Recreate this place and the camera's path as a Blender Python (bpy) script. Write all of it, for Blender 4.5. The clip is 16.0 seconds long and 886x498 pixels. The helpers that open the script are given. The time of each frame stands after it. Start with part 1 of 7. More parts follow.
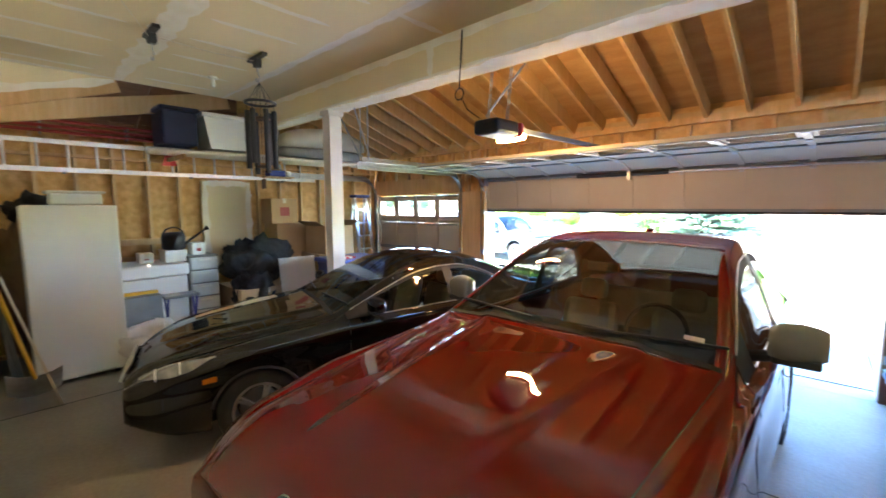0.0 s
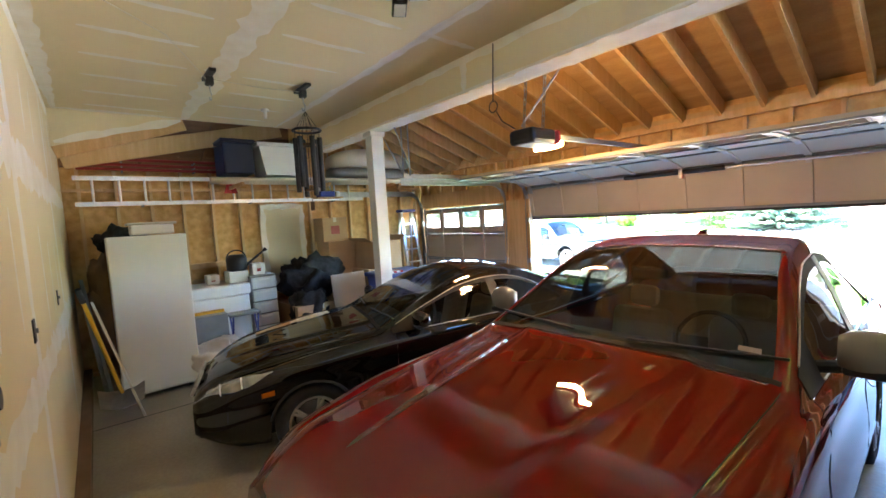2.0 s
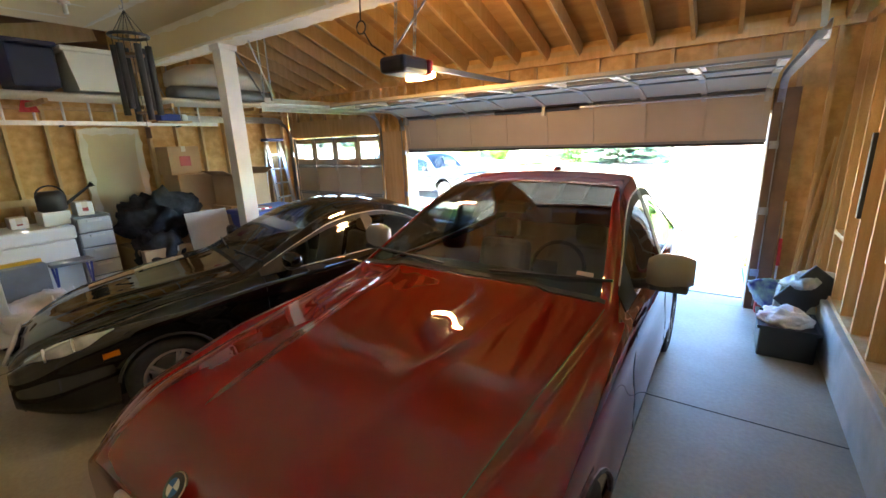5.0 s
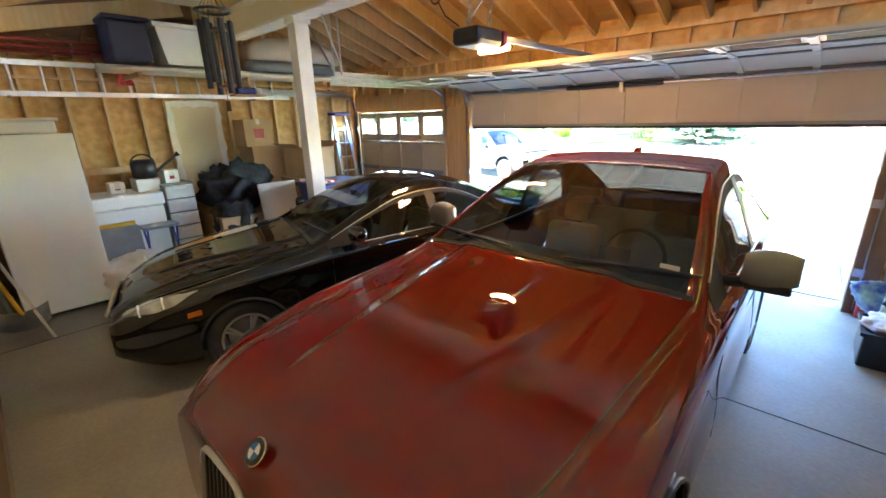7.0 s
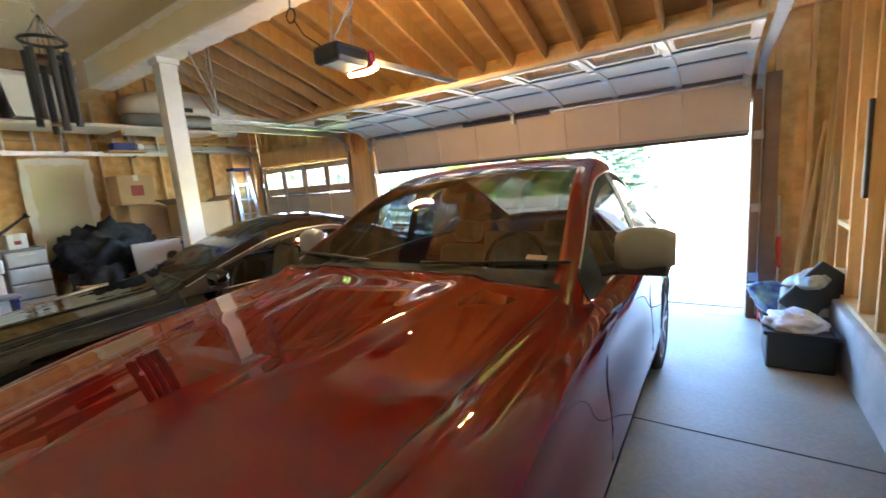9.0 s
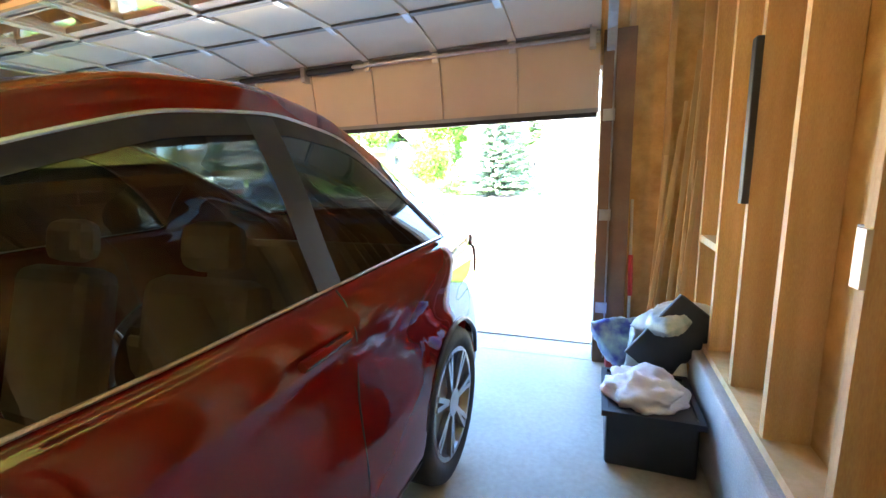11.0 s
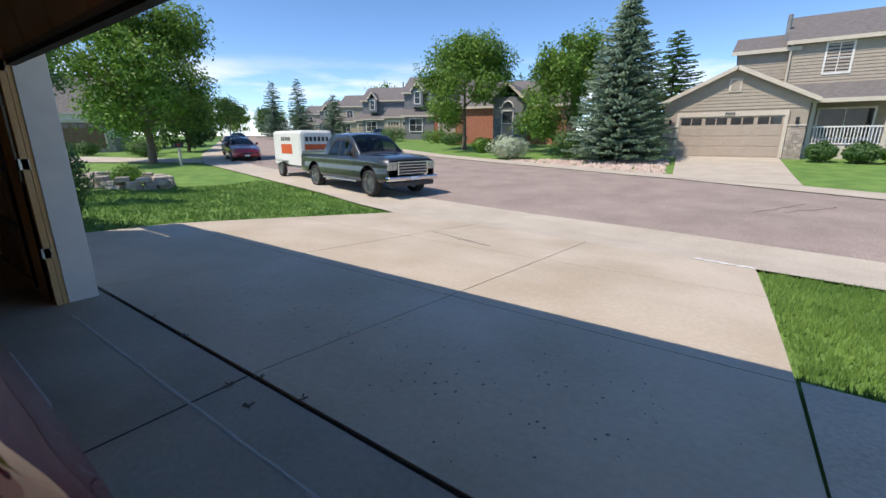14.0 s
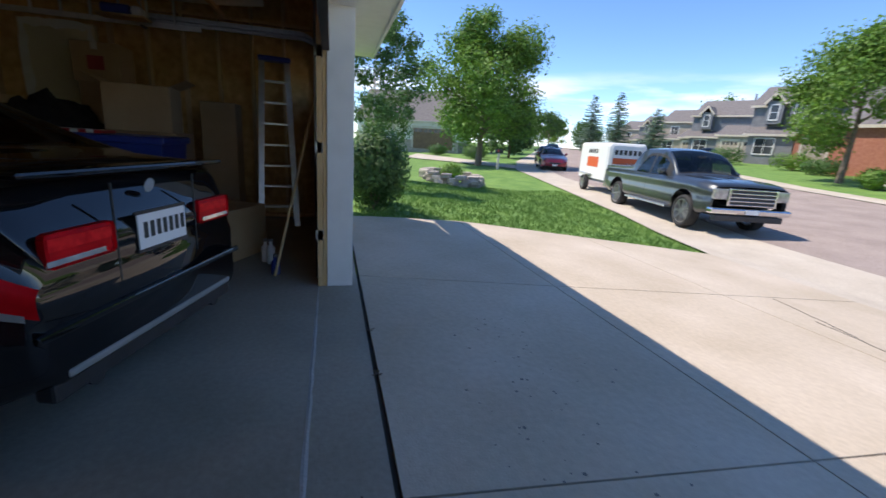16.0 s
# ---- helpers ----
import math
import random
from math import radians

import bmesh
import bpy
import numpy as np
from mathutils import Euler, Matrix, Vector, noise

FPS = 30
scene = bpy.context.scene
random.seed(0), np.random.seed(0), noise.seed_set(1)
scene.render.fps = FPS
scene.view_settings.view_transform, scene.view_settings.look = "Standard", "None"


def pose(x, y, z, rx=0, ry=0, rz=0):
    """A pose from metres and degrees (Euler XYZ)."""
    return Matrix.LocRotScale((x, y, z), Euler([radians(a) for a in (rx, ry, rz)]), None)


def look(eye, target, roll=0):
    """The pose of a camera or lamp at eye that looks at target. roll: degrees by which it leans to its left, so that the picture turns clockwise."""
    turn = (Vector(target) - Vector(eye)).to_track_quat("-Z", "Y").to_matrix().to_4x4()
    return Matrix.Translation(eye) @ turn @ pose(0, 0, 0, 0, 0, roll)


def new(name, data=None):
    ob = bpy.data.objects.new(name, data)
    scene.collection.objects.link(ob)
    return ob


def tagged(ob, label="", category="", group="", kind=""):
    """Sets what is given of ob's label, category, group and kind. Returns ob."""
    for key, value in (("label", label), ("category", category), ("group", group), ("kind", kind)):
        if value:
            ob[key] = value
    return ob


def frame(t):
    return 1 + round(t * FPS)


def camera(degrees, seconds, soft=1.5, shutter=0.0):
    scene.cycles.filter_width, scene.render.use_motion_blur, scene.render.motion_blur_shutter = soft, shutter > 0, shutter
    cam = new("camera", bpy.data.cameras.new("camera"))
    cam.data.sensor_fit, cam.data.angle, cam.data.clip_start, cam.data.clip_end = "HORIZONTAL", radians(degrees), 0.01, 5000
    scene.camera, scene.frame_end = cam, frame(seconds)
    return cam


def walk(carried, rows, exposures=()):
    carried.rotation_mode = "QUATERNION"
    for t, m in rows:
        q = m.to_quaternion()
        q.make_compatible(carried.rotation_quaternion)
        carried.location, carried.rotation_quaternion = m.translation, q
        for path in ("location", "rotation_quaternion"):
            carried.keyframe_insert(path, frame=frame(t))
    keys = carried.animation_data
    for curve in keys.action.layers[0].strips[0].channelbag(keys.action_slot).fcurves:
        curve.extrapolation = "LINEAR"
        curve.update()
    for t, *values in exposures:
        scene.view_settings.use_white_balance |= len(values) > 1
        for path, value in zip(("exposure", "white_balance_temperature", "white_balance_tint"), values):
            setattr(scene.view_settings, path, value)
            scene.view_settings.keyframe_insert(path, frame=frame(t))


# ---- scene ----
import functools

cam = camera(93.3, 16.0, shutter=0.12)
PATH = [
    (0, (4.472, -5.839, 1.95), (3.105, -4.393, 1.744), -0.2),
    (0.5, (4.438, -5.778, 1.986), (2.683, -4.827, 1.861), -3.1),
    (1, (4.49, -5.758, 1.98), (2.817, -4.662, 1.952), -4.6),
    (1.5, (4.537, -5.771, 1.977), (2.984, -4.511, 1.956), -4.8),
    (2, (4.557, -5.792, 1.985), (3.021, -4.52, 1.83), -3.4),
    (2.5, (4.58, -5.726, 1.991), (3.227, -4.277, 1.733), -1.7),
    (3, (4.591, -5.716, 1.999), (3.345, -4.175, 1.731), -0.6),
    (3.5, (4.593, -5.717, 2.006), (3.387, -4.145, 1.734), -1.3),
    (4, (4.605, -5.722, 2.013), (3.44, -4.13, 1.682), -2.7),
    (6.5, (4.507, -5.698, 2.012), (3.47, -4.12, 1.351), -0.2),
    (7, (4.469, -5.711, 2.021), (3.184, -4.299, 1.424), -1.5),
    (7.5, (4.373, -5.736, 2.014), (2.926, -4.44, 1.539), -4.2),
    (8, (4.344, -5.688, 2.028), (3.034, -4.228, 1.637), -6.0),
    (8.5, (4.42, -5.348, 1.918), (3.072, -3.895, 1.65), -3.7),
    (9, (4.633, -5.176, 1.636), (3.529, -3.538, 1.319), -4.6),
    (9.5, (4.801, -4.604, 1.521), (4.049, -2.799, 1.1), -4.7),
    (10, (4.966, -4.133, 1.5), (4.228, -2.308, 1.147), -1.7),
    (12.5, (4.738, -1.989, 1.352), (4.096, -0.125, 1.019), -1.6),
    (12.8, (4.739, -1.715, 1.35), (3.996, 0.099, 0.953), -0.8),
    (13, (4.66, -1.543, 1.335), (3.895, 0.255, 0.909), -0.1),
    (13.5, (4.51, -1.188, 1.384), (3.618, 0.532, 0.887), -0.9),
    (14, (4.444, -0.804, 1.321), (3.316, 0.768, 0.812), -0.1),
    (14.5, (4.22, -0.532, 1.314), (3.093, 1.031, 0.779), -0.0),
    (15, (4.064, -0.277, 1.356), (2.974, 1.322, 0.849), -0.3),
    (15.5, (3.804, -0.027, 1.294), (2.314, 1.213, 0.8), 3.1),
    (16, (3.478, 0.066, 1.232), (1.608, 0.58, 0.744), 3.8),
]
EXPOSURES = [(0.0, 5.7, 6500, 10), (0.5, 5.75, 6000, 12), (1.5, 5.7, 6300, 10), (4.2, 5.45, 7100, 10), (6.4, 5.75, 6900, 10), (8.0, 5.85, 6900, 10), (10.0, 5.85, 7100, 10), (12.4, 5.4, 7600, 12), (12.8, 4.5, 7800, 14), (13.0, 3.6, 8000, 16), (13.5, 1.15, 7300, 15), (14.0, 0.7, 7100, 14), (15.0, 0.65, 7100, 14), (15.5, 0.7, 7100, 14), (16.0, 1.05, 6900, 16)]
walk(cam, [(t, look(eye, target, roll)) for t, eye, target, roll in PATH], EXPOSURES)

# ---- world and sun ----
SUN_ELEV, SUN_AZ = radians(56), radians(206.6)
world = bpy.data.worlds.new("world")
scene.world = world
world.use_nodes = True
wn = world.node_tree.nodes
sky = wn.new("ShaderNodeTexSky")
sky.sky_type, sky.sun_disc = "NISHITA", False
sky.altitude, sky.dust_density, sky.ozone_density, sky.air_density = 1700, 0.05, 3.2, 0.78
sky.sun_elevation, sky.sun_rotation = SUN_ELEV, SUN_AZ
wn["Background"].inputs[1].default_value = 0.145
wl = world.node_tree.links
# a low bank of white cloud over the horizon
wc = wn.new("ShaderNodeTexCoord")
wm_ = wn.new("ShaderNodeMapping")
wm_.inputs["Scale"].default_value = (2.2, 2.2, 14.0)
wt = wn.new("ShaderNodeTexNoise")
wt.inputs["Scale"].default_value, wt.inputs["Detail"].default_value = 1.6, 8
wx = wn.new("ShaderNodeSeparateXYZ")
wr = wn.new("ShaderNodeValToRGB")
for p, v in ((0.0, 0.25), (0.05, 1.0), (0.12, 0.75), (0.17, 0.0)):
    e = wr.color_ramp.elements[0] if p == 0 else wr.color_ramp.elements.new(p)
    e.position, e.color = p, (v, v, v, 1)
wr.color_ramp.elements[-1].color = (0, 0, 0, 1)
wk = wn.new("ShaderNodeMapRange")
wk.inputs[1].default_value, wk.inputs[2].default_value = 0.47, 0.66
wf = wn.new("ShaderNodeMath")
wf.operation = "MULTIPLY"
wmix = wn.new("ShaderNodeMix")
wmix.data_type = "RGBA"
wmix.inputs[7].default_value = (5.2, 5.4, 5.7, 1)
wl.new(wc.outputs["Generated"], wm_.inputs[0])
wl.new(wm_.outputs[0], wt.inputs["Vector"])
wl.new(wc.outputs["Generated"], wx.inputs[0])
wl.new(wx.outputs[2], wr.inputs[0])
wl.new(wt.outputs["Fac"], wk.inputs[0])
wl.new(wk.outputs[0], wf.inputs[0])
wl.new(wr.outputs[0], wf.inputs[1])
wl.new(wf.outputs[0], wmix.inputs[0])
whs = wn.new("ShaderNodeHueSaturation")
whs.inputs["Saturation"].default_value = 1.14
wl.new(sky.outputs[0], whs.inputs["Color"])
wl.new(whs.outputs[0], wmix.inputs[6])
wl.new(wmix.outputs[2], wn["Background"].inputs[0])
sun = new("sun", bpy.data.lights.new("sun", "SUN"))
sun.data.energy, sun.data.angle, sun.data.color = 2.8, radians(0.53), (1.0, 0.95, 0.87)
sun.matrix_world = look((-3.6, -7.0, 12.2), (0, 0, 0))


# ---- mesh helpers ----
def link(name, bm, mat, parent=None, label="", smooth=False):
    me = bpy.data.meshes.new(name)
    if smooth:
        for f in bm.faces:
            f.smooth = True
    bm.to_mesh(me)
    bm.free()
    me.materials.append(mat)
    ob = new(name, me)
    if parent:
        ob.parent = parent
    if label:
        ob["label"] = label
    return ob


def part(name, bm, mat, parent, label="", smooth=False):
    return link(name, bm, mat, parent, label, smooth)


def thing(name, label, category, m=None, group="", kind=""):
    ob = new(name)
    if m is not None:
        ob.matrix_world = m
    return tagged(ob, label, category, group, kind)


def box(bm, x0, x1, y0, y1, z0, z1, bev=0.0):
    vs = [bm.verts.new(p) for p in ((x0, y0, z0), (x1, y0, z0), (x1, y1, z0), (x0, y1, z0), (x0, y0, z1), (x1, y0, z1), (x1, y1, z1), (x0, y1, z1))]
    fs = [bm.faces.new([vs[i] for i in q]) for q in ((3, 2, 1, 0), (4, 5, 6, 7), (0, 1, 5, 4), (1, 2, 6, 5), (2, 3, 7, 6), (3, 0, 4, 7))]
    if bev:
        es = list({e for f in fs for e in f.edges})
        bmesh.ops.bevel(bm, geom=es, offset=bev, segments=2, affect="EDGES", profile=0.5)
    return bm


def boxm(x0, x1, y0, y1, z0, z1, bev=0.0):
    return box(bmesh.new(), x0, x1, y0, y1, z0, z1, bev)


def tube(bm, a, b, r, n=10, r2=None):
    a, b = Vector(a), Vector(b)
    d = b - a
    m = Matrix.Translation((a + b) / 2) @ d.to_track_quat("Z", "Y").to_matrix().to_4x4()
    bmesh.ops.create_cone(bm, cap_ends=True, segments=n, radius1=r, radius2=r if r2 is None else r2, depth=d.length, matrix=m)
    return bm


def bar(bm, a, b, w, h, up=(0, 0, 1)):
    """A straight timber or strip of w by h from a to b."""
    a, b = Vector(a), Vector(b)
    d = (b - a).normalized()
    s = d.cross(Vector(up)).normalized()
    u = s.cross(d).normalized()
    vs = [bm.verts.new(p + s * i * w / 2 + u * j * h / 2) for p in (a, b) for i, j in ((-1, -1), (1, -1), (1, 1), (-1, 1))]
    for q in ((3, 2, 1, 0), (4, 5, 6, 7), (0, 1, 5, 4), (1, 2, 6, 5), (2, 3, 7, 6), (3, 0, 4, 7)):
        bm.faces.new([vs[i] for i in q])
    return bm


def loft(bm, rings, closed=True, cap=True):
    rs = [[bm.verts.new(p) for p in r] for r in rings]
    n = len(rs[0])
    for a, b in zip(rs, rs[1:]):
        for i in range(n if closed else n - 1):
            bm.faces.new((a[i], a[(i + 1) % n], b[(i + 1) % n], b[i]))
    if cap and closed:
        bm.faces.new(rs[0][::-1])
        bm.faces.new(rs[-1])
    return bm


def pipe(bm, pts, r, n=8):
    """A bent round rod through pts."""
    pts = [Vector(p) for p in pts]
    rings = []
    for i, p in enumerate(pts):
        d = (pts[min(i + 1, len(pts) - 1)] - pts[max(i - 1, 0)]).normalized()
        q = d.to_track_quat("Z", "Y")
        rings.append([p + q @ Vector((r * math.cos(k * math.tau / n), r * math.sin(k * math.tau / n), 0)) for k in range(n)])
    return loft(bm, rings)


# ---- materials ----
def mat(name, color, rough=0.6, metal=0.0, color2=None, scale=3.0, stretch=(1, 1, 1), bump=0.0, bscale=40.0, fine=0.0, island=0.0, **kw):
    m = bpy.data.materials.new(name)
    m.use_nodes = True
    n, l = m.node_tree.nodes, m.node_tree.links
    b = n["Principled BSDF"]
    b.inputs["Base Color"].default_value = (*color, 1)
    b.inputs["Roughness"].default_value = rough
    b.inputs["Metallic"].default_value = metal
    for k, v in kw.items():
        b.inputs[k.replace("_", " ")].default_value = v
    co = n.new("ShaderNodeTexCoord")
    mp = n.new("ShaderNodeMapping")
    mp.inputs["Scale"].default_value = stretch
    l.new(co.outputs["Object"], mp.inputs[0])
    if color2:
        t = n.new("ShaderNodeTexNoise")
        t.inputs["Scale"].default_value, t.inputs["Detail"].default_value = scale, 6
        l.new(mp.outputs[0], t.inputs["Vector"])
        r = n.new("ShaderNodeValToRGB")
        r.color_ramp.elements[0].position, r.color_ramp.elements[1].position = 0.35, 0.68
        r.color_ramp.elements[0].color, r.color_ramp.elements[1].color = (*color, 1), (*color2, 1)
        l.new(t.outputs["Fac"], r.inputs[0])
        last = r.outputs[0]
        if fine:
            t2 = n.new("ShaderNodeTexNoise")
            t2.inputs["Scale"].default_value, t2.inputs["Detail"].default_value = scale * 30, 4
            l.new(mp.outputs[0], t2.inputs["Vector"])
            mx = n.new("ShaderNodeMix")
            mx.data_type, mx.blend_type = "RGBA", "OVERLAY"
            mx.inputs[0].default_value = fine
            l.new(last, mx.inputs[6])
            l.new(t2.outputs["Fac"], mx.inputs[7])
            last = mx.outputs[2]
        if island:
            g = n.new("ShaderNodeObjectInfo")
            h = n.new("ShaderNodeMapRange")
            h.inputs[3].default_value, h.inputs[4].default_value = 1 - island, 1 + island
            l.new(g.outputs["Random"], h.inputs[0])
            hv = n.new("ShaderNodeHueSaturation")
            l.new(h.outputs[0], hv.inputs["Value"])
            l.new(last, hv.inputs["Color"])
            last = hv.outputs[0]
        l.new(last, b.inputs["Base Color"])
    if bump:
        t = n.new("ShaderNodeTexNoise")
        t.inputs["Scale"].default_value, t.inputs["Detail"].default_value = bscale, 5
        l.new(mp.outputs[0], t.inputs["Vector"])
        bp = n.new("ShaderNodeBump")
        bp.inputs["Strength"].default_value, bp.inputs["Distance"].default_value = bump, 0.01
        l.new(t.outputs["Fac"], bp.inputs["Height"])
        l.new(bp.outputs[0], b.inputs["Normal"])
    return m


def glow(name, color, strength):
    m = bpy.data.materials.new(name)
    m.use_nodes = True
    b = m.node_tree.nodes["Principled BSDF"]
    b.inputs["Base Color"].default_value = (*color, 1)
    b.inputs["Emission Color"].default_value = (*color, 1)
    b.inputs["Emission Strength"].default_value = strength
    return m


def glass(name, color=(1, 1, 1), rough=0.0, mixf=0.85):
    """Thin glazing: clear film with a mirror's gloss."""
    m = bpy.data.materials.new(name)
    m.use_nodes = True
    n, l = m.node_tree.nodes, m.node_tree.links
    tr = n.new("ShaderNodeBsdfTransparent")
    tr.inputs[0].default_value = (*color, 1)
    gl = n.new("ShaderNodeBsdfGlossy")
    gl.inputs["Roughness"].default_value = rough
    lw = n.new("ShaderNodeLayerWeight")
    lw.inputs[0].default_value = 0.5
    pw = n.new("ShaderNodeMath")
    pw.operation = "POWER"
    pw.inputs[1].default_value = 4.0
    fr = n.new("ShaderNodeMath")
    fr.operation = "MULTIPLY_ADD"
    fr.inputs[1].default_value, fr.inputs[2].default_value = 0.7, 0.05
    l.new(lw.outputs["Facing"], pw.inputs[0])
    l.new(pw.outputs[0], fr.inputs[0])
    mx = n.new("ShaderNodeMixShader")
    l.new(fr.outputs[0], mx.inputs[0])
    l.new(tr.outputs[0], mx.inputs[1])
    l.new(gl.outputs[0], mx.inputs[2])
    l.new(mx.outputs[0], n["Material Output"].inputs[0])
    return m


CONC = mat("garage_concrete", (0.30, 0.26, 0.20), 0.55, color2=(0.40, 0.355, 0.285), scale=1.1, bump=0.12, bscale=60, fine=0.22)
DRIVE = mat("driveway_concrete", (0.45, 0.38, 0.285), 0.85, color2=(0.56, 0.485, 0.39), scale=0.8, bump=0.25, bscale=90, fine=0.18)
JOINT = mat("joint_dark", (0.05, 0.05, 0.045), 0.9)
STEM = mat("stem_wall_concrete", (0.38, 0.37, 0.34), 0.85, color2=(0.50, 0.48, 0.45), scale=4, bump=0.3, fine=0.3)
DRYWALL = mat("drywall_paper", (0.76, 0.66, 0.43), 0.85, color2=(0.80, 0.70, 0.48), scale=1.2, bump=0.05)
MUD = mat("joint_compound", (0.86, 0.83, 0.75), 0.8, color2=(0.80, 0.75, 0.64), scale=6, fine=0.2)
STUD = mat("framing_lumber", (0.60, 0.37, 0.16), 0.7, color2=(0.72, 0.47, 0.24), scale=3, stretch=(6, 6, 0.6), bump=0.1, fine=0.4, island=0.15)
OSB = mat("osb_sheathing", (0.56, 0.31, 0.10), 0.7, color2=(0.76, 0.48, 0.20), scale=9, bump=0.2, bscale=50, fine=0.5)
PLY = mat("roof_plywood", (0.45, 0.28, 0.13), 0.75, color2=(0.56, 0.37, 0.19), scale=2, stretch=(1, 4, 1), bump=0.1, fine=0.35)
WHITEP = mat("white_paint", (0.78, 0.77, 0.74), 0.5, color2=(0.72, 0.71, 0.68), scale=5, fine=0.1)
DOORP = mat("door_panel_paint", (0.50, 0.42, 0.32), 0.5, color2=(0.55, 0.47, 0.37), scale=2, bump=0.05)
GALV = mat("galvanised_steel", (0.55, 0.56, 0.58), 0.35, 1.0, color2=(0.45, 0.46, 0.48), scale=20)
BLACKP = mat("black_plastic", (0.02, 0.02, 0.022), 0.45, color2=(0.03, 0.03, 0.032), scale=8, bump=0.05)
RED_PAINT = mat("red_car_paint", (0.17, 0.006, 0.004), 0.5, 0.0, color2=(0.185, 0.007, 0.005), scale=2, Coat_Weight=1.0, Coat_Roughness=0.004, Coat_IOR=1.65, Specular_IOR_Level=0.0)
BLACK_PAINT = mat("black_car_paint", (0.006, 0.006, 0.007), 0.25, 0.0, color2=(0.009, 0.009, 0.010), scale=4, Coat_Weight=1.0, Coat_Roughness=0.01, Coat_IOR=1.6, Specular_IOR_Level=0.0)
GRASS = mat("grass_blades", (0.095, 0.20, 0.035), 0.9, color2=(0.17, 0.30, 0.06), scale=1.5, bump=0.5, bscale=120, fine=0.45)
ASPHALT = mat("asphalt", (0.285, 0.23, 0.20), 0.9, color2=(0.36, 0.295, 0.255), scale=1.0, bump=0.4, bscale=150, fine=0.6)

# ---- more materials ----
WOODF = mat("fresh_lumber", (0.62, 0.42, 0.20), 0.7, color2=(0.70, 0.50, 0.27), scale=3, stretch=(6, 6, 0.6), bump=0.1, fine=0.3, island=0.12)
CARD = mat("cardboard", (0.42, 0.27, 0.14), 0.85, color2=(0.48, 0.32, 0.18), scale=3, bump=0.05, fine=0.15)
WHITEPL = mat("white_enamel", (0.76, 0.76, 0.72), 0.35, color2=(0.72, 0.72, 0.68), scale=2)
CLEARPL = mat("clear_plastic", (0.55, 0.56, 0.55), 0.3, color2=(0.66, 0.67, 0.66), scale=6, Transmission_Weight=0.25)
BLUEPL = mat("blue_plastic", (0.02, 0.04, 0.22), 0.4, color2=(0.03, 0.05, 0.26), scale=4)
NAVY = mat("navy_plastic", (0.008, 0.012, 0.04), 0.45, color2=(0.012, 0.018, 0.05), scale=4)
REDPL = mat("red_plastic", (0.45, 0.02, 0.02), 0.4, color2=(0.5, 0.03, 0.03), scale=4)
YELLOW = mat("yellow_fibreglass", (0.75, 0.42, 0.03), 0.45, color2=(0.8, 0.48, 0.05), scale=6)
ALU = mat("aluminium", (0.72, 0.72, 0.72), 0.35, 0.9, color2=(0.6, 0.6, 0.6), scale=12)
CREAM = mat("cream_shell_plastic", (0.66, 0.61, 0.50), 0.45, color2=(0.60, 0.55, 0.45), scale=3)
GREYPL = mat("grey_plastic", (0.20, 0.21, 0.21), 0.45, color2=(0.24, 0.25, 0.25), scale=6)
CLOTH = mat("dark_fabric", (0.012, 0.012, 0.014), 0.9, color2=(0.03, 0.03, 0.033), scale=14, bump=0.5, bscale=30)
PALE = mat("pale_cloth", (0.62, 0.58, 0.56), 0.9, color2=(0.70, 0.66, 0.66), scale=9, bump=0.4, bscale=18)
BAGP = mat("printed_bag_film", (0.30, 0.36, 0.34), 0.4, color2=(0.68, 0.67, 0.62), scale=9, bump=0.3, bscale=9)
BAGB = mat("blue_printed_bag_film", (0.03, 0.06, 0.32), 0.4, color2=(0.30, 0.52, 0.50), scale=10, bump=0.3, bscale=9)
RUBBER = mat("black_rubber", (0.018, 0.018, 0.018), 0.8, color2=(0.03, 0.03, 0.03), scale=12, bump=0.1)
DARKRED = mat("dark_red_tube", (0.30, 0.03, 0.03), 0.5, color2=(0.35, 0.05, 0.04), scale=5)
BRONZE = mat("brown_wood_trim", (0.16, 0.09, 0.05), 0.6, color2=(0.22, 0.13, 0.07), scale=4, fine=0.2)
LAMPON = glow("lit_opener_lens", (1.0, 0.60, 0.23), 10.0)
PANE = glass("window_pane")

# ---- the garage shell ----
XW, XE, YS, CEIL = -3.10, 5.46, -6.08, 3.5
DW, DE, DH = 0.0, 4.86, 2.16


def setting(name, bm, m, label="", cat="", parent=None):
    ob = link(name, bm, m, parent, label)
    ob["kind"] = "structure"
    if cat:
        ob["category"] = cat
    return ob


def ribbon(bm, a, b, w, n, normal, seed, lift=0.003):
    """A hand-trowelled strip of joint compound from a to b with wandering edges."""
    rnd = random.Random(seed)
    a, b, n_ = Vector(a), Vector(b), Vector(normal)
    side = (b - a).cross(n_).normalized()
    rows = []
    for i in range(n + 1):
        k = i / n
        taper = min(1, 0.35 + 4 * min(k, 1 - k))
        l = [-w / 2 * taper * rnd.uniform(.65, 1.3), w / 2 * taper * rnd.uniform(.65, 1.3)]
        rows.append([bm.verts.new(a.lerp(b, k) + side * l[0] + n_ * .0008), bm.verts.new(a.lerp(b, k) + side * sum(l) / 2 + n_ * lift), bm.verts.new(a.lerp(b, k) + side * l[1] + n_ * .0008)])
    for r, s in zip(rows, rows[1:]):
        for j in (0, 1):
            f = bm.faces.new((r[j], r[j + 1], s[j + 1], s[j]))
            if f.normal.dot(n_) < 0:
                f.normal_flip()


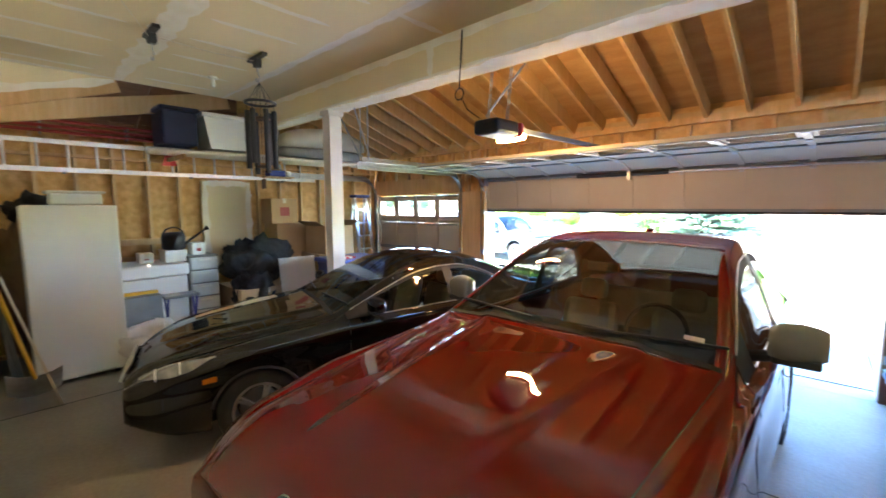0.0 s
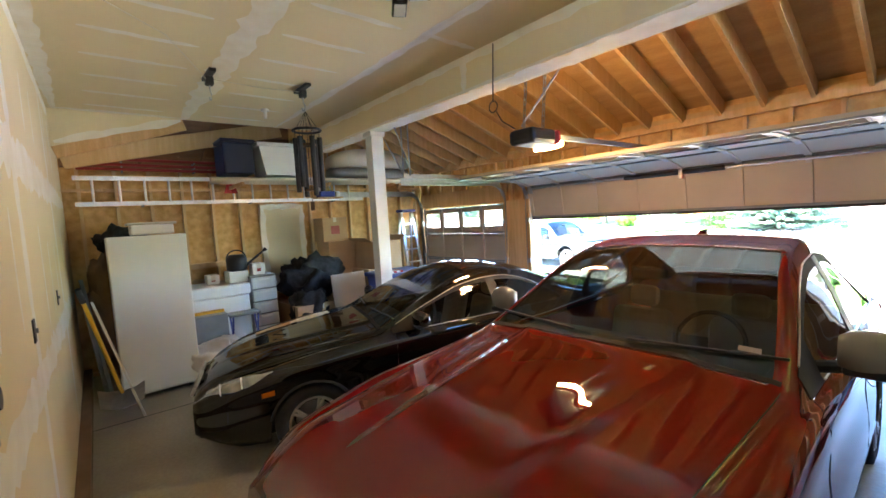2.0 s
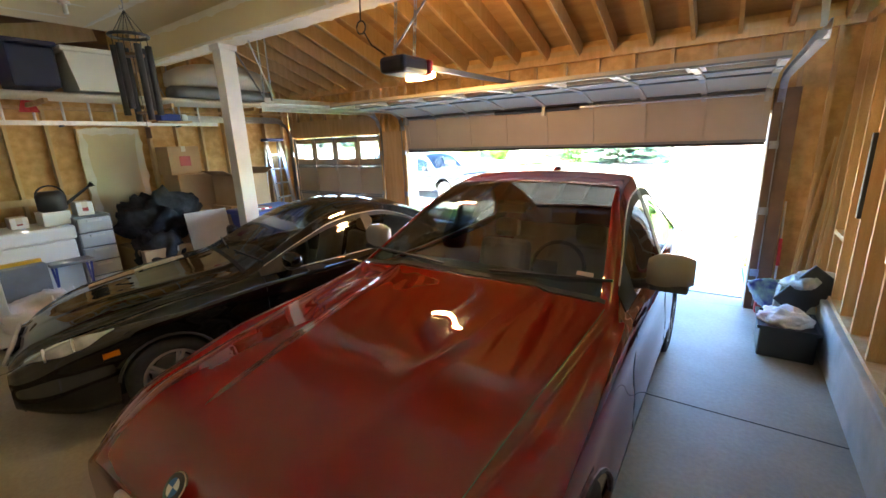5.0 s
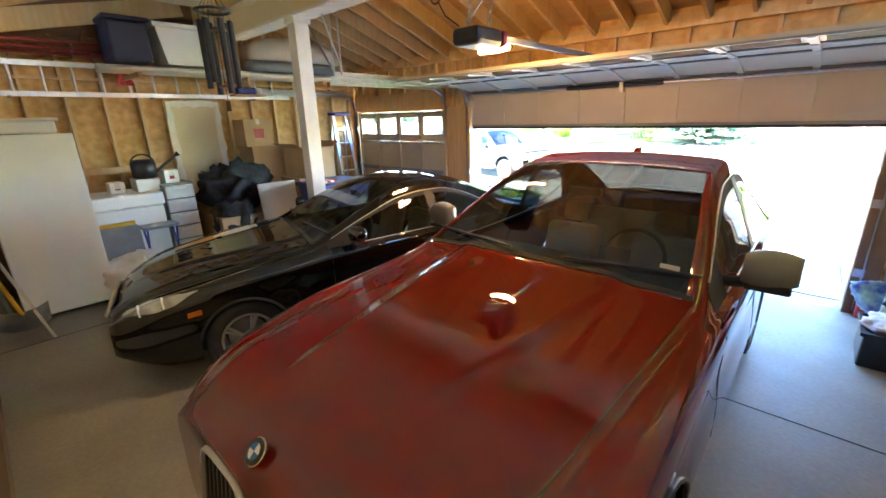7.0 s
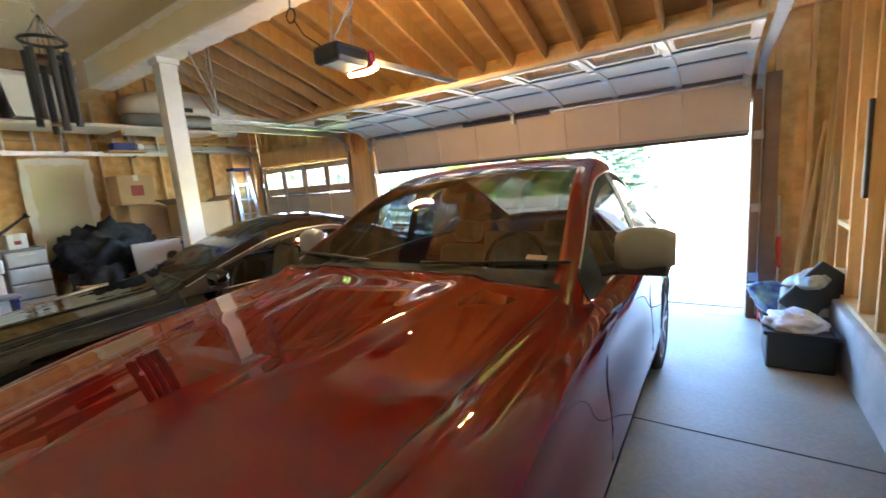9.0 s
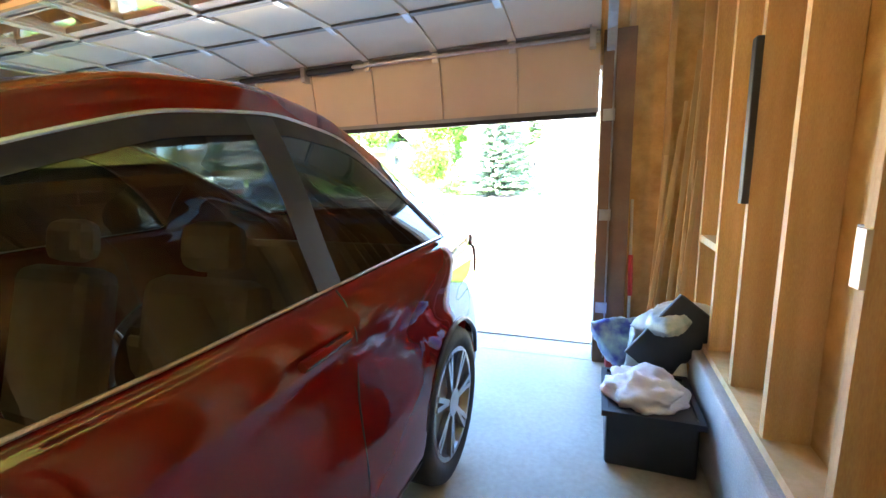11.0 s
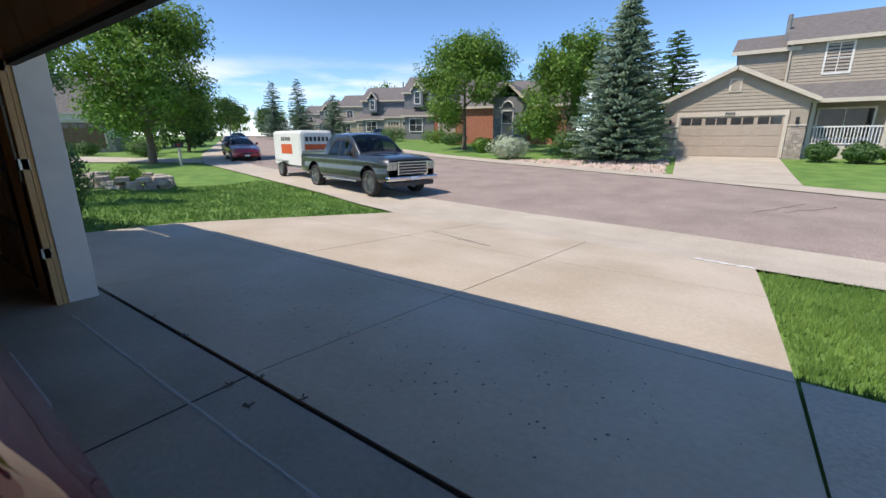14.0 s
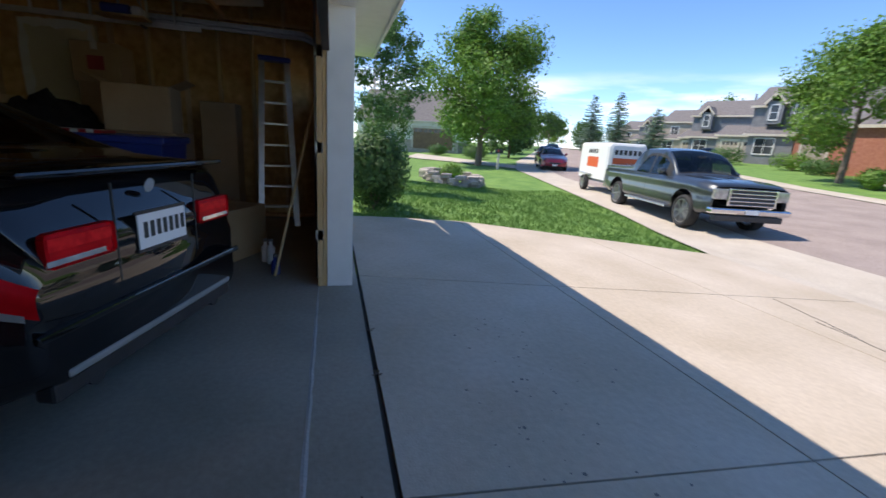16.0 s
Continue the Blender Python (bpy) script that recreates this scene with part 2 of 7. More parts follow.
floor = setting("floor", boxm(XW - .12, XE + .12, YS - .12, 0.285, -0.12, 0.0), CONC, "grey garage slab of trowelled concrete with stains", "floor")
bm = bmesh.new()
for a in ((XW, XE, -2.42, -2.408), (2.27, 2.282, -6.0, -2.425), (2.27, 2.282, -2.40, 0.28), (-1.0, -0.988, -6.0, -2.425)):
    box(bm, a[0], a[1], a[2], a[3], 0.0005, 0.002)
setting("floor_joint", bm, JOINT, "dark sawn joints in the slab", "floor joint")
bm = bmesh.new()
ribbon(bm, (0.03, -.04, .0005), (4.84, -.03, .0005), .022, 60, (0, 0, 1), 3, .0025)
setting("seal_line", bm, STEM, "pale worn line where the door seal meets the slab", "floor mark")

wall_s = setting("wall_south", boxm(XW - .12, XE + .12, YS - .12, YS, 0, CEIL + .4), DRYWALL, "tan taped drywall towards the house", "wall")
bm = bmesh.new()
for i, x in enumerate((3.85, 1.45, -.95)):
    ribbon(bm, (x, YS, .15), (x, YS, 3.4), .16, 40, (0, 1, 0), 20 + i)
ribbon(bm, (XW, YS, 1.22), (5.4, YS, 1.22), .20, 110, (0, 1, 0), 31)
ribbon(bm, (XW, YS, 2.44), (5.4, YS, 2.44), .24, 110, (0, 1, 0), 33)
ribbon(bm, (XW, YS, 3.44), (5.4, YS, 3.44), .12, 70, (0, 1, 0), 34)
for i in range(11):
    x = -2.4 + i * .61 + .05 * math.sin(i * 2.3)
    if i % 4 != 2:
        ribbon(bm, (x, YS, 1.5 + .1 * math.sin(i)), (x, YS, 2.05 + .12 * math.cos(i)), .06 + .02 * math.sin(i * 1.7), 8, (0, 1, 0), 50 + i)
    if i % 3:
        ribbon(bm, (x + .02, YS, 2.72), (x, YS, 3.2 + .1 * math.sin(i)), .05, 7, (0, 1, 0), 80 + i)
ribbon(bm, (3.12, YS, 1.62), (3.12, YS, 1.95), .16, 8, (0, 1, 0), 95)
setting("south_wall_tape", bm, MUD, "white joint compound over drywall seams and screws", "joint compound")
setting("baseboard", boxm(XW, 3.6, YS + .002, YS + .09, 0, .14), BRONZE, "dirty timber sill along the drywall", "sill")

# side wall with stem wall, studs and sheathing, half covered in drywall
wall_e = setting("wall_east", boxm(XE + .14, XE + .16, YS, 0.05, 0, 3.4), OSB, "rust-brown sheathing behind open studs", "wall")
setting("stem_wall", box(boxm(XE - .06, XE + .3, YS, 0.05, 0, .45, .012), XE - .02, XE + .14, YS + .01, -2.66, .45, .452), STEM, "rough grey concrete stem wall", "foundation")
setting("sill_plate", boxm(XE - .01, XE + .14, -2.62, 0.04, .452, .49), WOODF, "lumber sill plate on the stem wall", "sill plate")
setting("east_drywall", boxm(XE, XE + .13, YS, -2.66, .46, 3.4), DRYWALL, "patched drywall on the side wall", "drywall")
bm = bmesh.new()
ribbon(bm, (XE, -2.72, .48), (XE, -2.72, 3.3), .1, 30, (-1, 0, 0), 5)
ribbon(bm, (XE, -2.7, 1.0), (XE, -6.0, 1.02), .22, 24, (-1, 0, 0), 6)
for i in range(8):
    y = -2.95 - .41 * i
    ribbon(bm, (XE, y, 1.25), (XE, y, 1.95), .10, 6, (-1, 0, 0), 60 + i)
    ribbon(bm, (XE, y, .55), (XE, y, .85), .10, 4, (-1, 0, 0), 70 + i)
setting("east_wall_tape", bm, MUD, "white joint compound patches", "joint compound")
for y in (-2.60, -2.52, -2.08, -1.62, -1.22, -.81, -.41, -.06):
    setting("stud", boxm(XE, XE + .138, y - .019, y + .019, .49, 3.0), STUD, parent=wall_e)
setting("fire_block", boxm(XE, XE + .138, -.79, -.43, 1.02, 1.06), WOODF, parent=wall_e)
setting("top_plate", boxm(XE, XE + .14, -2.62, .05, 2.90, 2.98), STUD, parent=wall_e)

# far side wall
wall_w = setting("wall_west", boxm(XW - .12, XW - .10, YS, 0.05, 0, 4.2), OSB, "orange-brown sheathing behind open studs", "wall")
y = -5.9
while y < 0:
    if not (-3.5 < y < -2.8):
        setting("stud", boxm(XW - .10, XW, y - .019, y + .019, .05, 4.0), WOODF, parent=wall_w)
    y += .41
for z in (.02, 2.62):
    setting("plate", boxm(XW - .10, XW + .002, YS, 0.04, z, z + .04), STUD, parent=wall_w)
for z in (1.12, 1.38):
    setting("blocking", boxm(XW - .002, XW + .035, -5.0, -3.6, z, z + .09), WOODF, parent=wall_w)
setting("west_drywall_patch", boxm(XW - .09, XW + .012, -3.54, -2.77, .9, 2.37, .004), DRYWALL, "pale drywall panel between the studs", "drywall")
bm = bmesh.new()
for a, b in (((XW + .013, -3.50, .95), (XW + .013, -3.50, 2.35)), ((XW + .013, -2.81, .95), (XW + .013, -2.81, 2.35)), ((XW + .013, -3.53, 2.33), (XW + .013, -2.78, 2.33))):
    ribbon(bm, a, b, .1, 14, (1, 0, 0), 90)
setting("patch_tape", bm, MUD, "joint compound round the drywall panel", "joint compound")

# weathered brown, darkened further for the shade high over the storage bay
SHADEWOOD = mat("shaded_weathered_boards", (.17, .085, .04), .8, color2=(.27, .14, .065), scale=2.5, stretch=(1, .25, 5), bump=.15, fine=.4, island=.2)
for i in range(6):
    z = 2.96 + i * .19
    setting("upper_board", boxm(XW - .09, XW + .006 + .004 * (i % 2), YS + .01, -2.93, z, z + .184), SHADEWOOD, parent=wall_w)
for y in (-5.2, -4.4, -3.6):
    setting("truss_web", bar(bmesh.new(), (XW + .05, y, 2.98), (XW + .05, y + .35, 3.95), .04, .09, (1, 0, 0)), SHADEWOOD, parent=wall_w)

# front wall
wall_n = setting("wall_north", box(box(box(box(boxm(XW - .12, -3.02, .06, .20, 0, 3.2), -.60, -.03, .06, .20, 0, 3.2), DE + .03, XE + .16, .06, .20, 0, 3.2), -3.02, -.60, .06, .20, DH, 3.2), -.03, DE + .03, .06, .20, DH + .03, 3.2), OSB, "front wall of brown sheathing around the door openings", "wall")
for x in (-3.08, -.57, -.42, -.2, -.03, 4.89, 5.05, 5.3):
    setting("stud", boxm(x - .019, x + .019, .0, .06, 0, 2.95), STUD, parent=wall_n)
for x0, x1 in ((-3.06, -.6), (0, DE)):
    setting("header", boxm(x0, x1, -.02, .058, DH + .03, DH + .32), STUD, parent=wall_n)
    x = x0 + .2
    while x < x1:
        setting("cripple_stud", boxm(x - .019, x + .019, -.0, .06, DH + .32, 2.92), STUD, parent=wall_n)
        x += .41
setting("top_plate", boxm(XW, XE, -.03, .06, 2.92, 3.0), STUD, parent=wall_n)
setting("jamb_board", boxm(-.59, -.01, -.045, -.004, 0, 2.2), STUD, parent=wall_n)
setting("jamb_board", boxm(DE + .01, DE + .22, -.045, -.004, 0, 2.4), BRONZE, parent=wall_n)
# painted outer trim of the opening
for x0, x1 in ((-.028, .0), (DE, DE + .028)):
    setting("jamb_trim", boxm(x0, x1, .03, .235, 0, DH, .004), WHITEP, "white painted door jamb", "trim")
setting("jamb_face", boxm(-.16, -.03, .205, .235, 0, DH + .1, .004), WHITEP, "white painted casing", "trim")
setting("jamb_face", boxm(DE + .03, DE + .16, .205, .235, 0, DH + .1, .004), WHITEP, "white painted casing", "trim")
setting("head_trim", boxm(-.03, DE + .03, .03, .235, DH, DH + .03), WHITEP, "white painted door head", "trim")

# roof: drywall ceiling behind the beam, open rafters before it
ceil_bm = boxm(-2.1, XE + .1, YS, -2.92, CEIL, CEIL + .016)
setting("ceiling", ceil_bm, DRYWALL, "tan drywall ceiling with trowelled white seams", "ceiling")
bm = bmesh.new()
ribbon(bm, (-2.1, -4.72, CEIL), (5.4, -4.72, CEIL), .22, 70, (0, 0, -1), 41)
ribbon(bm, (-2.1, -3.5, CEIL), (5.4, -3.5, CEIL), .10, 70, (0, 0, -1), 42)
ribbon(bm, (-2.1, YS + .06, CEIL), (5.4, YS + .06, CEIL), .12, 70, (0, 0, -1), 43)
ribbon(bm, (-2.03, YS + .02, CEIL), (-2.03, -4.75, CEIL), .12, 16, (0, 0, -1), 49)
ribbon(bm, (1.75, -3.5, CEIL), (1.75, -2.95, CEIL), .08, 10, (0, 0, -1), 44)
for i in range(13):
    x = -1.75 + i * .58
    ribbon(bm, (x, -5.75, CEIL), (x, -4.98, CEIL), .075, 8, (0, 0, -1), 100 + i)
    ribbon(bm, (x, -4.5, CEIL), (x, -3.75, CEIL), .07, 8, (0, 0, -1), 120 + i)
setting("ceiling_tape", bm, MUD, "white joint compound on ceiling seams", "joint compound")
bm = boxm(-2.1, XE + .1, -2.92, -2.66, 3.16, CEIL + .3)
setting("beam", bm, DRYWALL, "wide drywall-clad roof beam", "beam")
bm = bmesh.new()
ribbon(bm, (-2.1, -2.79, 3.16), (5.4, -2.79, 3.16), .24, 80, (0, 0, -1), 45)
ribbon(bm, (-2.1, -2.92, CEIL - .03), (5.4, -2.92, CEIL - .03), .10, 70, (0, -1, 0), 46)
ribbon(bm, (1.55, -2.92, 3.18), (1.55, -2.92, 3.47), .09, 8, (0, -1, 0), 47)
ribbon(bm, (-2.1, -2.92, 3.175), (5.4, -2.92, 3.175), .03, 70, (0, -1, 0), 48)
setting("beam_tape", bm, MUD, "white joint compound along the beam", "joint compound")
setting("beam_extension", boxm(XW, -2.1, -2.92, -2.66, 3.18, 3.5), STUD, "bare lumber beam end", "beam")
post = setting("post", box(boxm(-.46, -.30, -2.88, -2.70, 0, 3.16, .004), -.48, -.28, -2.90, -2.68, 3.10, 3.158), WHITEP, "white painted timber post under the beam", "post")
roof = setting("roof_deck", bar(bmesh.new(), (1.18, -2.66, 4.10), (1.18, .75, 2.905), 9.4, .016), PLY, "warm brown plywood roof deck", "roof deck")
SL = (4.10 - 2.905) / 3.41
x = -2.986
while x < XE:
    setting("rafter", bar(bmesh.new(), (x, -2.66, 4.10 - .11), (x, .06, 4.10 - .11 - 2.72 * SL), .038, .19), WOODF, parent=roof)
    x += .416
for x in (-2.778 + i * .416 for i in range(20)):
    setting("rafter_block", boxm(x - .17, x + .17, -.02, .02, 2.995, 3.06), WOODF, parent=roof)
setting("attic_deck", boxm(XW - .2, -2.1, YS - .1, -2.66, 4.1, 4.15), PLY, "dark attic boards over the storage bay", "roof deck")
setting("attic_roof", boxm(-2.1, XE + .2, YS - .2, -2.66, 4.12, 4.16), PLY, "roof deck over the ceiling", "roof deck")
setting("gable_wall", boxm(-2.14, -2.102, -5.95, -2.95, CEIL + .02, 4.1), PLY, "dark boards closing the attic", "wall")
bm = bar(bmesh.new(), (-2.75, YS + .05, 3.0), (-2.75, -3.2, 3.62), .04, .24)
setting("truss_chord", bm, WOODF, "orange lumber truss chord over the storage bay", "truss")
bm = bmesh.new()
vs = [bm.verts.new((x, y, z)) for x in (-2.10, -2.084) for y, z in ((-4.72, CEIL - .002), (YS + .002, CEIL - .002), (YS + .002, 3.06))]
for q in ((0, 2, 1), (3, 4, 5), (0, 1, 4, 3), (1, 2, 5, 4), (2, 0, 3, 5)):
    bm.faces.new([vs[i] for i in q])
setting("gable_drywall", bm, DRYWALL, "triangular drywall piece at the ceiling edge", "drywall")
bm = bmesh.new()
ribbon(bm, (-2.083, YS + .03, 3.11), (-2.083, -4.75, CEIL - .02), .09, 14, (1, 0, 0), 52)
setting("gable_tape", bm, MUD, "joint compound on the triangular drywall", "joint compound")
bm = bar(bmesh.new(), (-2.16, YS + .02, 3.0), (-2.16, -4.7, 3.44), .04, .14)
setting("edge_chord", bm, STUD, "lumber chord at the drywall edge", "truss")
# eave and soffit outside
setting("eave", box(boxm(-4.6, 6.4, .24, .74, 2.62, 2.66), -4.6, 6.4, .74, .78, 2.60, 2.80), WHITEP, "white painted eave soffit and fascia", "eave")
setting("front_siding", box(box(boxm(-4.2, -3.05, .205, .225, -.05, 2.62), -.57, -.17, .205, .225, 0, 2.62), DE + .17, 6.3, .205, .225, -.05, 2.62), WHITEP, "pale painted siding on the front wall", "siding")
setting("front_siding_head", box(boxm(-3.05, -.57, .205, .225, DH + .1, 2.62), -.16, DE + .17, .205, .225, DH + .1, 2.62), WHITEP, "pale painted siding over the doors", "siding")


# ---- garage doors ----
def door_section(parent, w, h, panes, n_panels):
    """One hinged door section in local x (width), z (height); inner face at y = 0."""
    sec = part("section", boxm(0, w, 0.012, .045, 0, h, .003) if not panes else bmesh.new(), DOORP, parent)
    if panes:
        bm = bmesh.new()
        pw = w / panes
        for i in range(panes):
            x0 = i * pw
            box(bm, x0, x0 + .06, .012, .045, 0, h)
            box(bm, x0 + pw - .06, x0 + pw, .012, .045, 0, h)
            box(bm, x0 + .06, x0 + pw - .06, .012, .045, 0, .13)
            box(bm, x0 + .06, x0 + pw - .06, .012, .045, h - .09, h)
        bm.to_mesh(sec.data)
        bm.free()
        for i in range(panes):
            p = part("pane", boxm(i * pw + .06, (i + 1) * pw - .06, .026, .030, .13, h - .09), PANE, sec)
            p.visible_shadow = False
            bm = bmesh.new()
            x0, x1 = i * pw + .055, (i + 1) * pw - .055
            for a in ((x0, x1, .12, .135), (x0, x1, h - .095, h - .08), (x0, x0 + .015, .135, h - .095), (x1 - .015, x1, .135, h - .095)):
                box(bm, a[0], a[1], .004, .012, a[2], a[3])
            part("pane_frame", bm, DOORP, sec)
    part("top_rail", boxm(0, w, -.004, .012, h - .03, h), GREYPL, sec)
    part("bottom_rail", boxm(0, w, -.004, .012, 0, .03), GREYPL, sec)
    for i in range(n_panels + 1):
        x = min(max(i * w / n_panels, .03), w - .03)
        part("stile", boxm(x - .03, x + .03, -.004, .012, .03, h - .03), DOORP, sec)
        part("hinge", boxm(x - .025, x + .025, -.016, -.004, h - .08, h + .02, .004), GALV, sec)
    return sec


RA = .30
ZT = 2.50


def track_pose(u):
    """A point and tilt on the door's track at height u along it; tilt 0 is upright, 90 lies flat."""
    z0 = ZT - RA
    if u < z0:
        return 0.0, u, 0.0
    a = (u - z0) / RA
    if a < math.pi / 2:
        return -RA * (1 - math.cos(a)), z0 + RA * math.sin(a), math.degrees(a)
    return -RA - (u - z0 - RA * math.pi / 2), ZT, 90.0


big_door = thing("garage_door", "raised tan sectional double garage door with a row of windows", "garage door")
H4 = .535
for k in range(4):
    u0, u1 = 1.87 + k * H4, 1.87 + (k + 1) * H4
    a, b = track_pose(u0), track_pose(u1)
    tilt = math.degrees(math.atan2(-(b[0] - a[0]), b[1] - a[1]))
    s = door_section(big_door, DE - .02, H4 - .004, 8 if k == 3 else 0, 8)
    s.matrix_basis = pose(.01, a[0] - .004, a[1], tilt, 0, 0)
strut = part("seal_strip", boxm(.02, DE - .02, .0, .05, 1.84, 1.872), RUBBER, big_door)
side_door = thing("garage_door", "closed tan sectional single garage door with four windows", "garage door")
for k in range(4):
    s = door_section(side_door, 2.42, H4 - .004, 4 if k == 3 else 0, 4)
    s.matrix_basis = pose(-3.02, -.004, .01 + k * H4, 0, 0, 0)


def door_track(x, side, back):
    t = thing("door_track", "galvanised garage door track with curved end", "door track", group="garage door tracks")
    for off in (0, .05):
        bm = bmesh.new()
        prof = [track_pose(u) for u in [.05, 1.0, ZT - RA] + [ZT - RA + RA * math.pi / 2 * i / 8 for i in range(1, 9)]]
        pts = [(x, p[0] - .05 - (off if i > 3 else 0) * .4, p[1] + (off if i > 5 else 0)) for i, p in enumerate(prof)] + [(x, back, ZT + off)]
        rings = []
        for i, p in enumerate(pts):
            rings.append([Vector(p) + Vector((dx, 0, 0)) + Vector((0, (-.012 if i < 7 else 0) * dz, (.022 if i >= 4 else 0) * dz)) for dx, dz in ((-.03 * side, -1.3), (.03 * side, -1.3), (.03 * side, 1.3), (.02 * side, 1.3))])
        loft(bm, rings, closed=False, cap=False)
        mod = part("rail", bm, GALV, t)
        mod.modifiers.new("thick", "SOLIDIFY").thickness = .003
    part("hanger_strap", bar(bmesh.new(), (x, back + .08, ZT + .05), (x, back + .08, 3.45), .03, .004, (0, 1, 0)), GALV, t, "perforated steel angle")
    part("hanger_brace", bar(bmesh.new(), (x, back + .1, ZT + .1), (x - .1 * side, back - .25, 3.3), .03, .004, (0, 1, 0)), GALV, t)
    for z in (.4, 1.1, 1.8):
        part("bracket", boxm(x - .04, x + .04, -.06, -.0, z, z + .08), GALV, t)


door_track(-.05, -1, -2.55)
door_track(DE + .06, 1, -2.45)
door_track(-.56, 1, -2.3)
door_track(-3.06, -1, -2.3)
tt = thing("torsion_shaft", "steel torsion shaft with black spring over the garage door", "spring shaft")
part("shaft", tube(bmesh.new(), (.02, -.09, 2.36), (4.84, -.09, 2.36), .014), GALV, tt)
part("spring", tube(bmesh.new(), (1.7, -.09, 2.36), (2.9, -.09, 2.36), .028, 12), BLACKP, tt, "black coil spring")
for x in (.06, 2.43, 4.8):
    part("bearing_plate", boxm(x - .02, x + .02, -.14, -.021, 2.28, 2.44), GALV, tt)

# ---- opener ----
op = thing("door_opener", "black and red garage door opener on straps with lit lamp", "door opener")
part("housing", boxm(2.06, 2.33, -2.90, -2.56, 2.565, 2.70, .035), BLACKP, op)
part("side_cover", boxm(2.05, 2.34, -2.56, -2.50, 2.565, 2.695, .022), REDPL, op, "red end cover")
bm = bmesh.new()
pipe(bm, [(2.05 + .29 * k / 8, -2.52 + .05 * math.sin(math.pi * k / 8), 2.572) for k in range(9)], .028, 8)
part("lamp_lens", bm, LAMPON, op, "glowing amber lamp lens")
part("rail", bar(bmesh.new(), (2.2, -2.5, 2.66), (2.42, -.05, 2.62), .035, .045), GREYPL, op, "dark steel opener rail")
part("arm", bar(bmesh.new(), (2.38, -.75, 2.6), (2.41, -.42, 2.50), .03, .012), GREYPL, op)
for x in (2.09, 2.30):
    bm = bmesh.new()
    bar(bm, (x - .011, -2.72, 2.69), (x - .011, -2.64, 3.3), .008, .004, (0, 1, 0))
    bar(bm, (x + .011, -2.72, 2.69), (x + .011, -2.64, 3.3), .008, .004, (0, 1, 0))
    for k in range(13):
        q = (k + .5) / 13
        c = Vector((x, -2.72 + .08 * q, 2.69 + .61 * q))
        bar(bm, c - Vector((.012, 0, 0)), c + Vector((.012, 0, 0)), .004, .016)
    part("strap", bm, GALV, op, "perforated steel strap")
part("strap_brace", bar(bmesh.new(), (2.05, -2.7, 2.76), (2.5, -2.62, 3.25), .02, .004, (0, 1, 0)), GALV, op)
bm = bmesh.new()
pipe(bm, [(1.96, -2.93, 3.48), (1.96, -2.95, 3.2), (1.955, -2.96, 2.98)], .006)
for k in range(2):
    pipe(bm, [(1.955 + .05 * math.cos(a * .7 + k), -2.96, 2.93 + .05 * math.sin(a * .7 + k)) for a in range(10)], .006, 6)
pipe(bm, [(1.97, -2.95, 2.9), (2.0, -2.9, 2.8), (2.06, -2.8, 2.73)], .006)
tagged(link("power_cord", bm, BLACKP), "black power cord looped under the ceiling", "cord")


# ---- cars ----
CHROME = mat("chrome", (0.75, 0.75, 0.76), 0.12, 1.0)
SATIN = mat("satin_trim", (0.62, 0.60, 0.56), 0.3, 0.9, color2=(0.55, 0.53, 0.5), scale=8)
CARGLASS = glass("car_glass", (0.30, 0.34, 0.32))
TINT = glass("tinted_glass", (0.06, 0.07, 0.07))
REDLENS = mat("red_lens", (0.66, 0.006, 0.012), 0.3, color2=(0.40, 0.004, 0.008), scale=11, Specular_IOR_Level=.05)
LENSBRIGHT = mat("bright_red_lens", (0.85, 0.02, 0.025), 0.25, color2=(0.62, 0.01, 0.015), scale=30, Specular_IOR_Level=.03)
CLEARLENS = mat("lamp_lens", (0.60, 0.60, 0.58), 0.08, 0.5, color2=(0.30, 0.30, 0.30), scale=9, Coat_Weight=1.0)
AMBER = mat("amber_lens", (0.6, 0.16, 0.01), 0.2)
SEATL = mat("tan_leather", (0.42, 0.36, 0.28), 0.6, color2=(0.36, 0.30, 0.23), scale=8, bump=0.1)
SEATB = mat("black_leather", (0.03, 0.03, 0.032), 0.55, color2=(0.05, 0.05, 0.05), scale=8, bump=0.1)
RIM = mat("alloy_rim", (0.45, 0.45, 0.46), 0.3, 0.9, color2=(0.35, 0.35, 0.36), scale=10)
PLATE = mat("plate_white", (0.75, 0.76, 0.76), 0.5)
BLUEB = mat("badge_blue", (0.02, 0.15, 0.45), 0.3)
WHITEB = mat("badge_white", (0.8, 0.8, 0.8), 0.3)


@functools.lru_cache(maxsize=None)
def smooth_table(pairs, n=600, sigma=.055):
    """A line through pairs, evenly sampled and rounded off."""
    xs, ys = zip(*pairs)
    q = np.linspace(xs[0] - .4, xs[-1] + .4, n)
    step = q[1] - q[0]
    k = np.exp(-.5 * (np.arange(-40, 41) * step / sigma) ** 2)
    v = np.interp(q, xs, ys)
    v = np.convolve(np.pad(v, 40, mode="edge"), k / k.sum(), mode="valid")
    return q, v


def key(s, pairs):
    return float(np.interp(s, *smooth_table(tuple(pairs))))


def ease(v, a, b):
    t = max(0.0, min(1.0, (v - a) / (b - a)))
    return t * t * (3 - 2 * t)


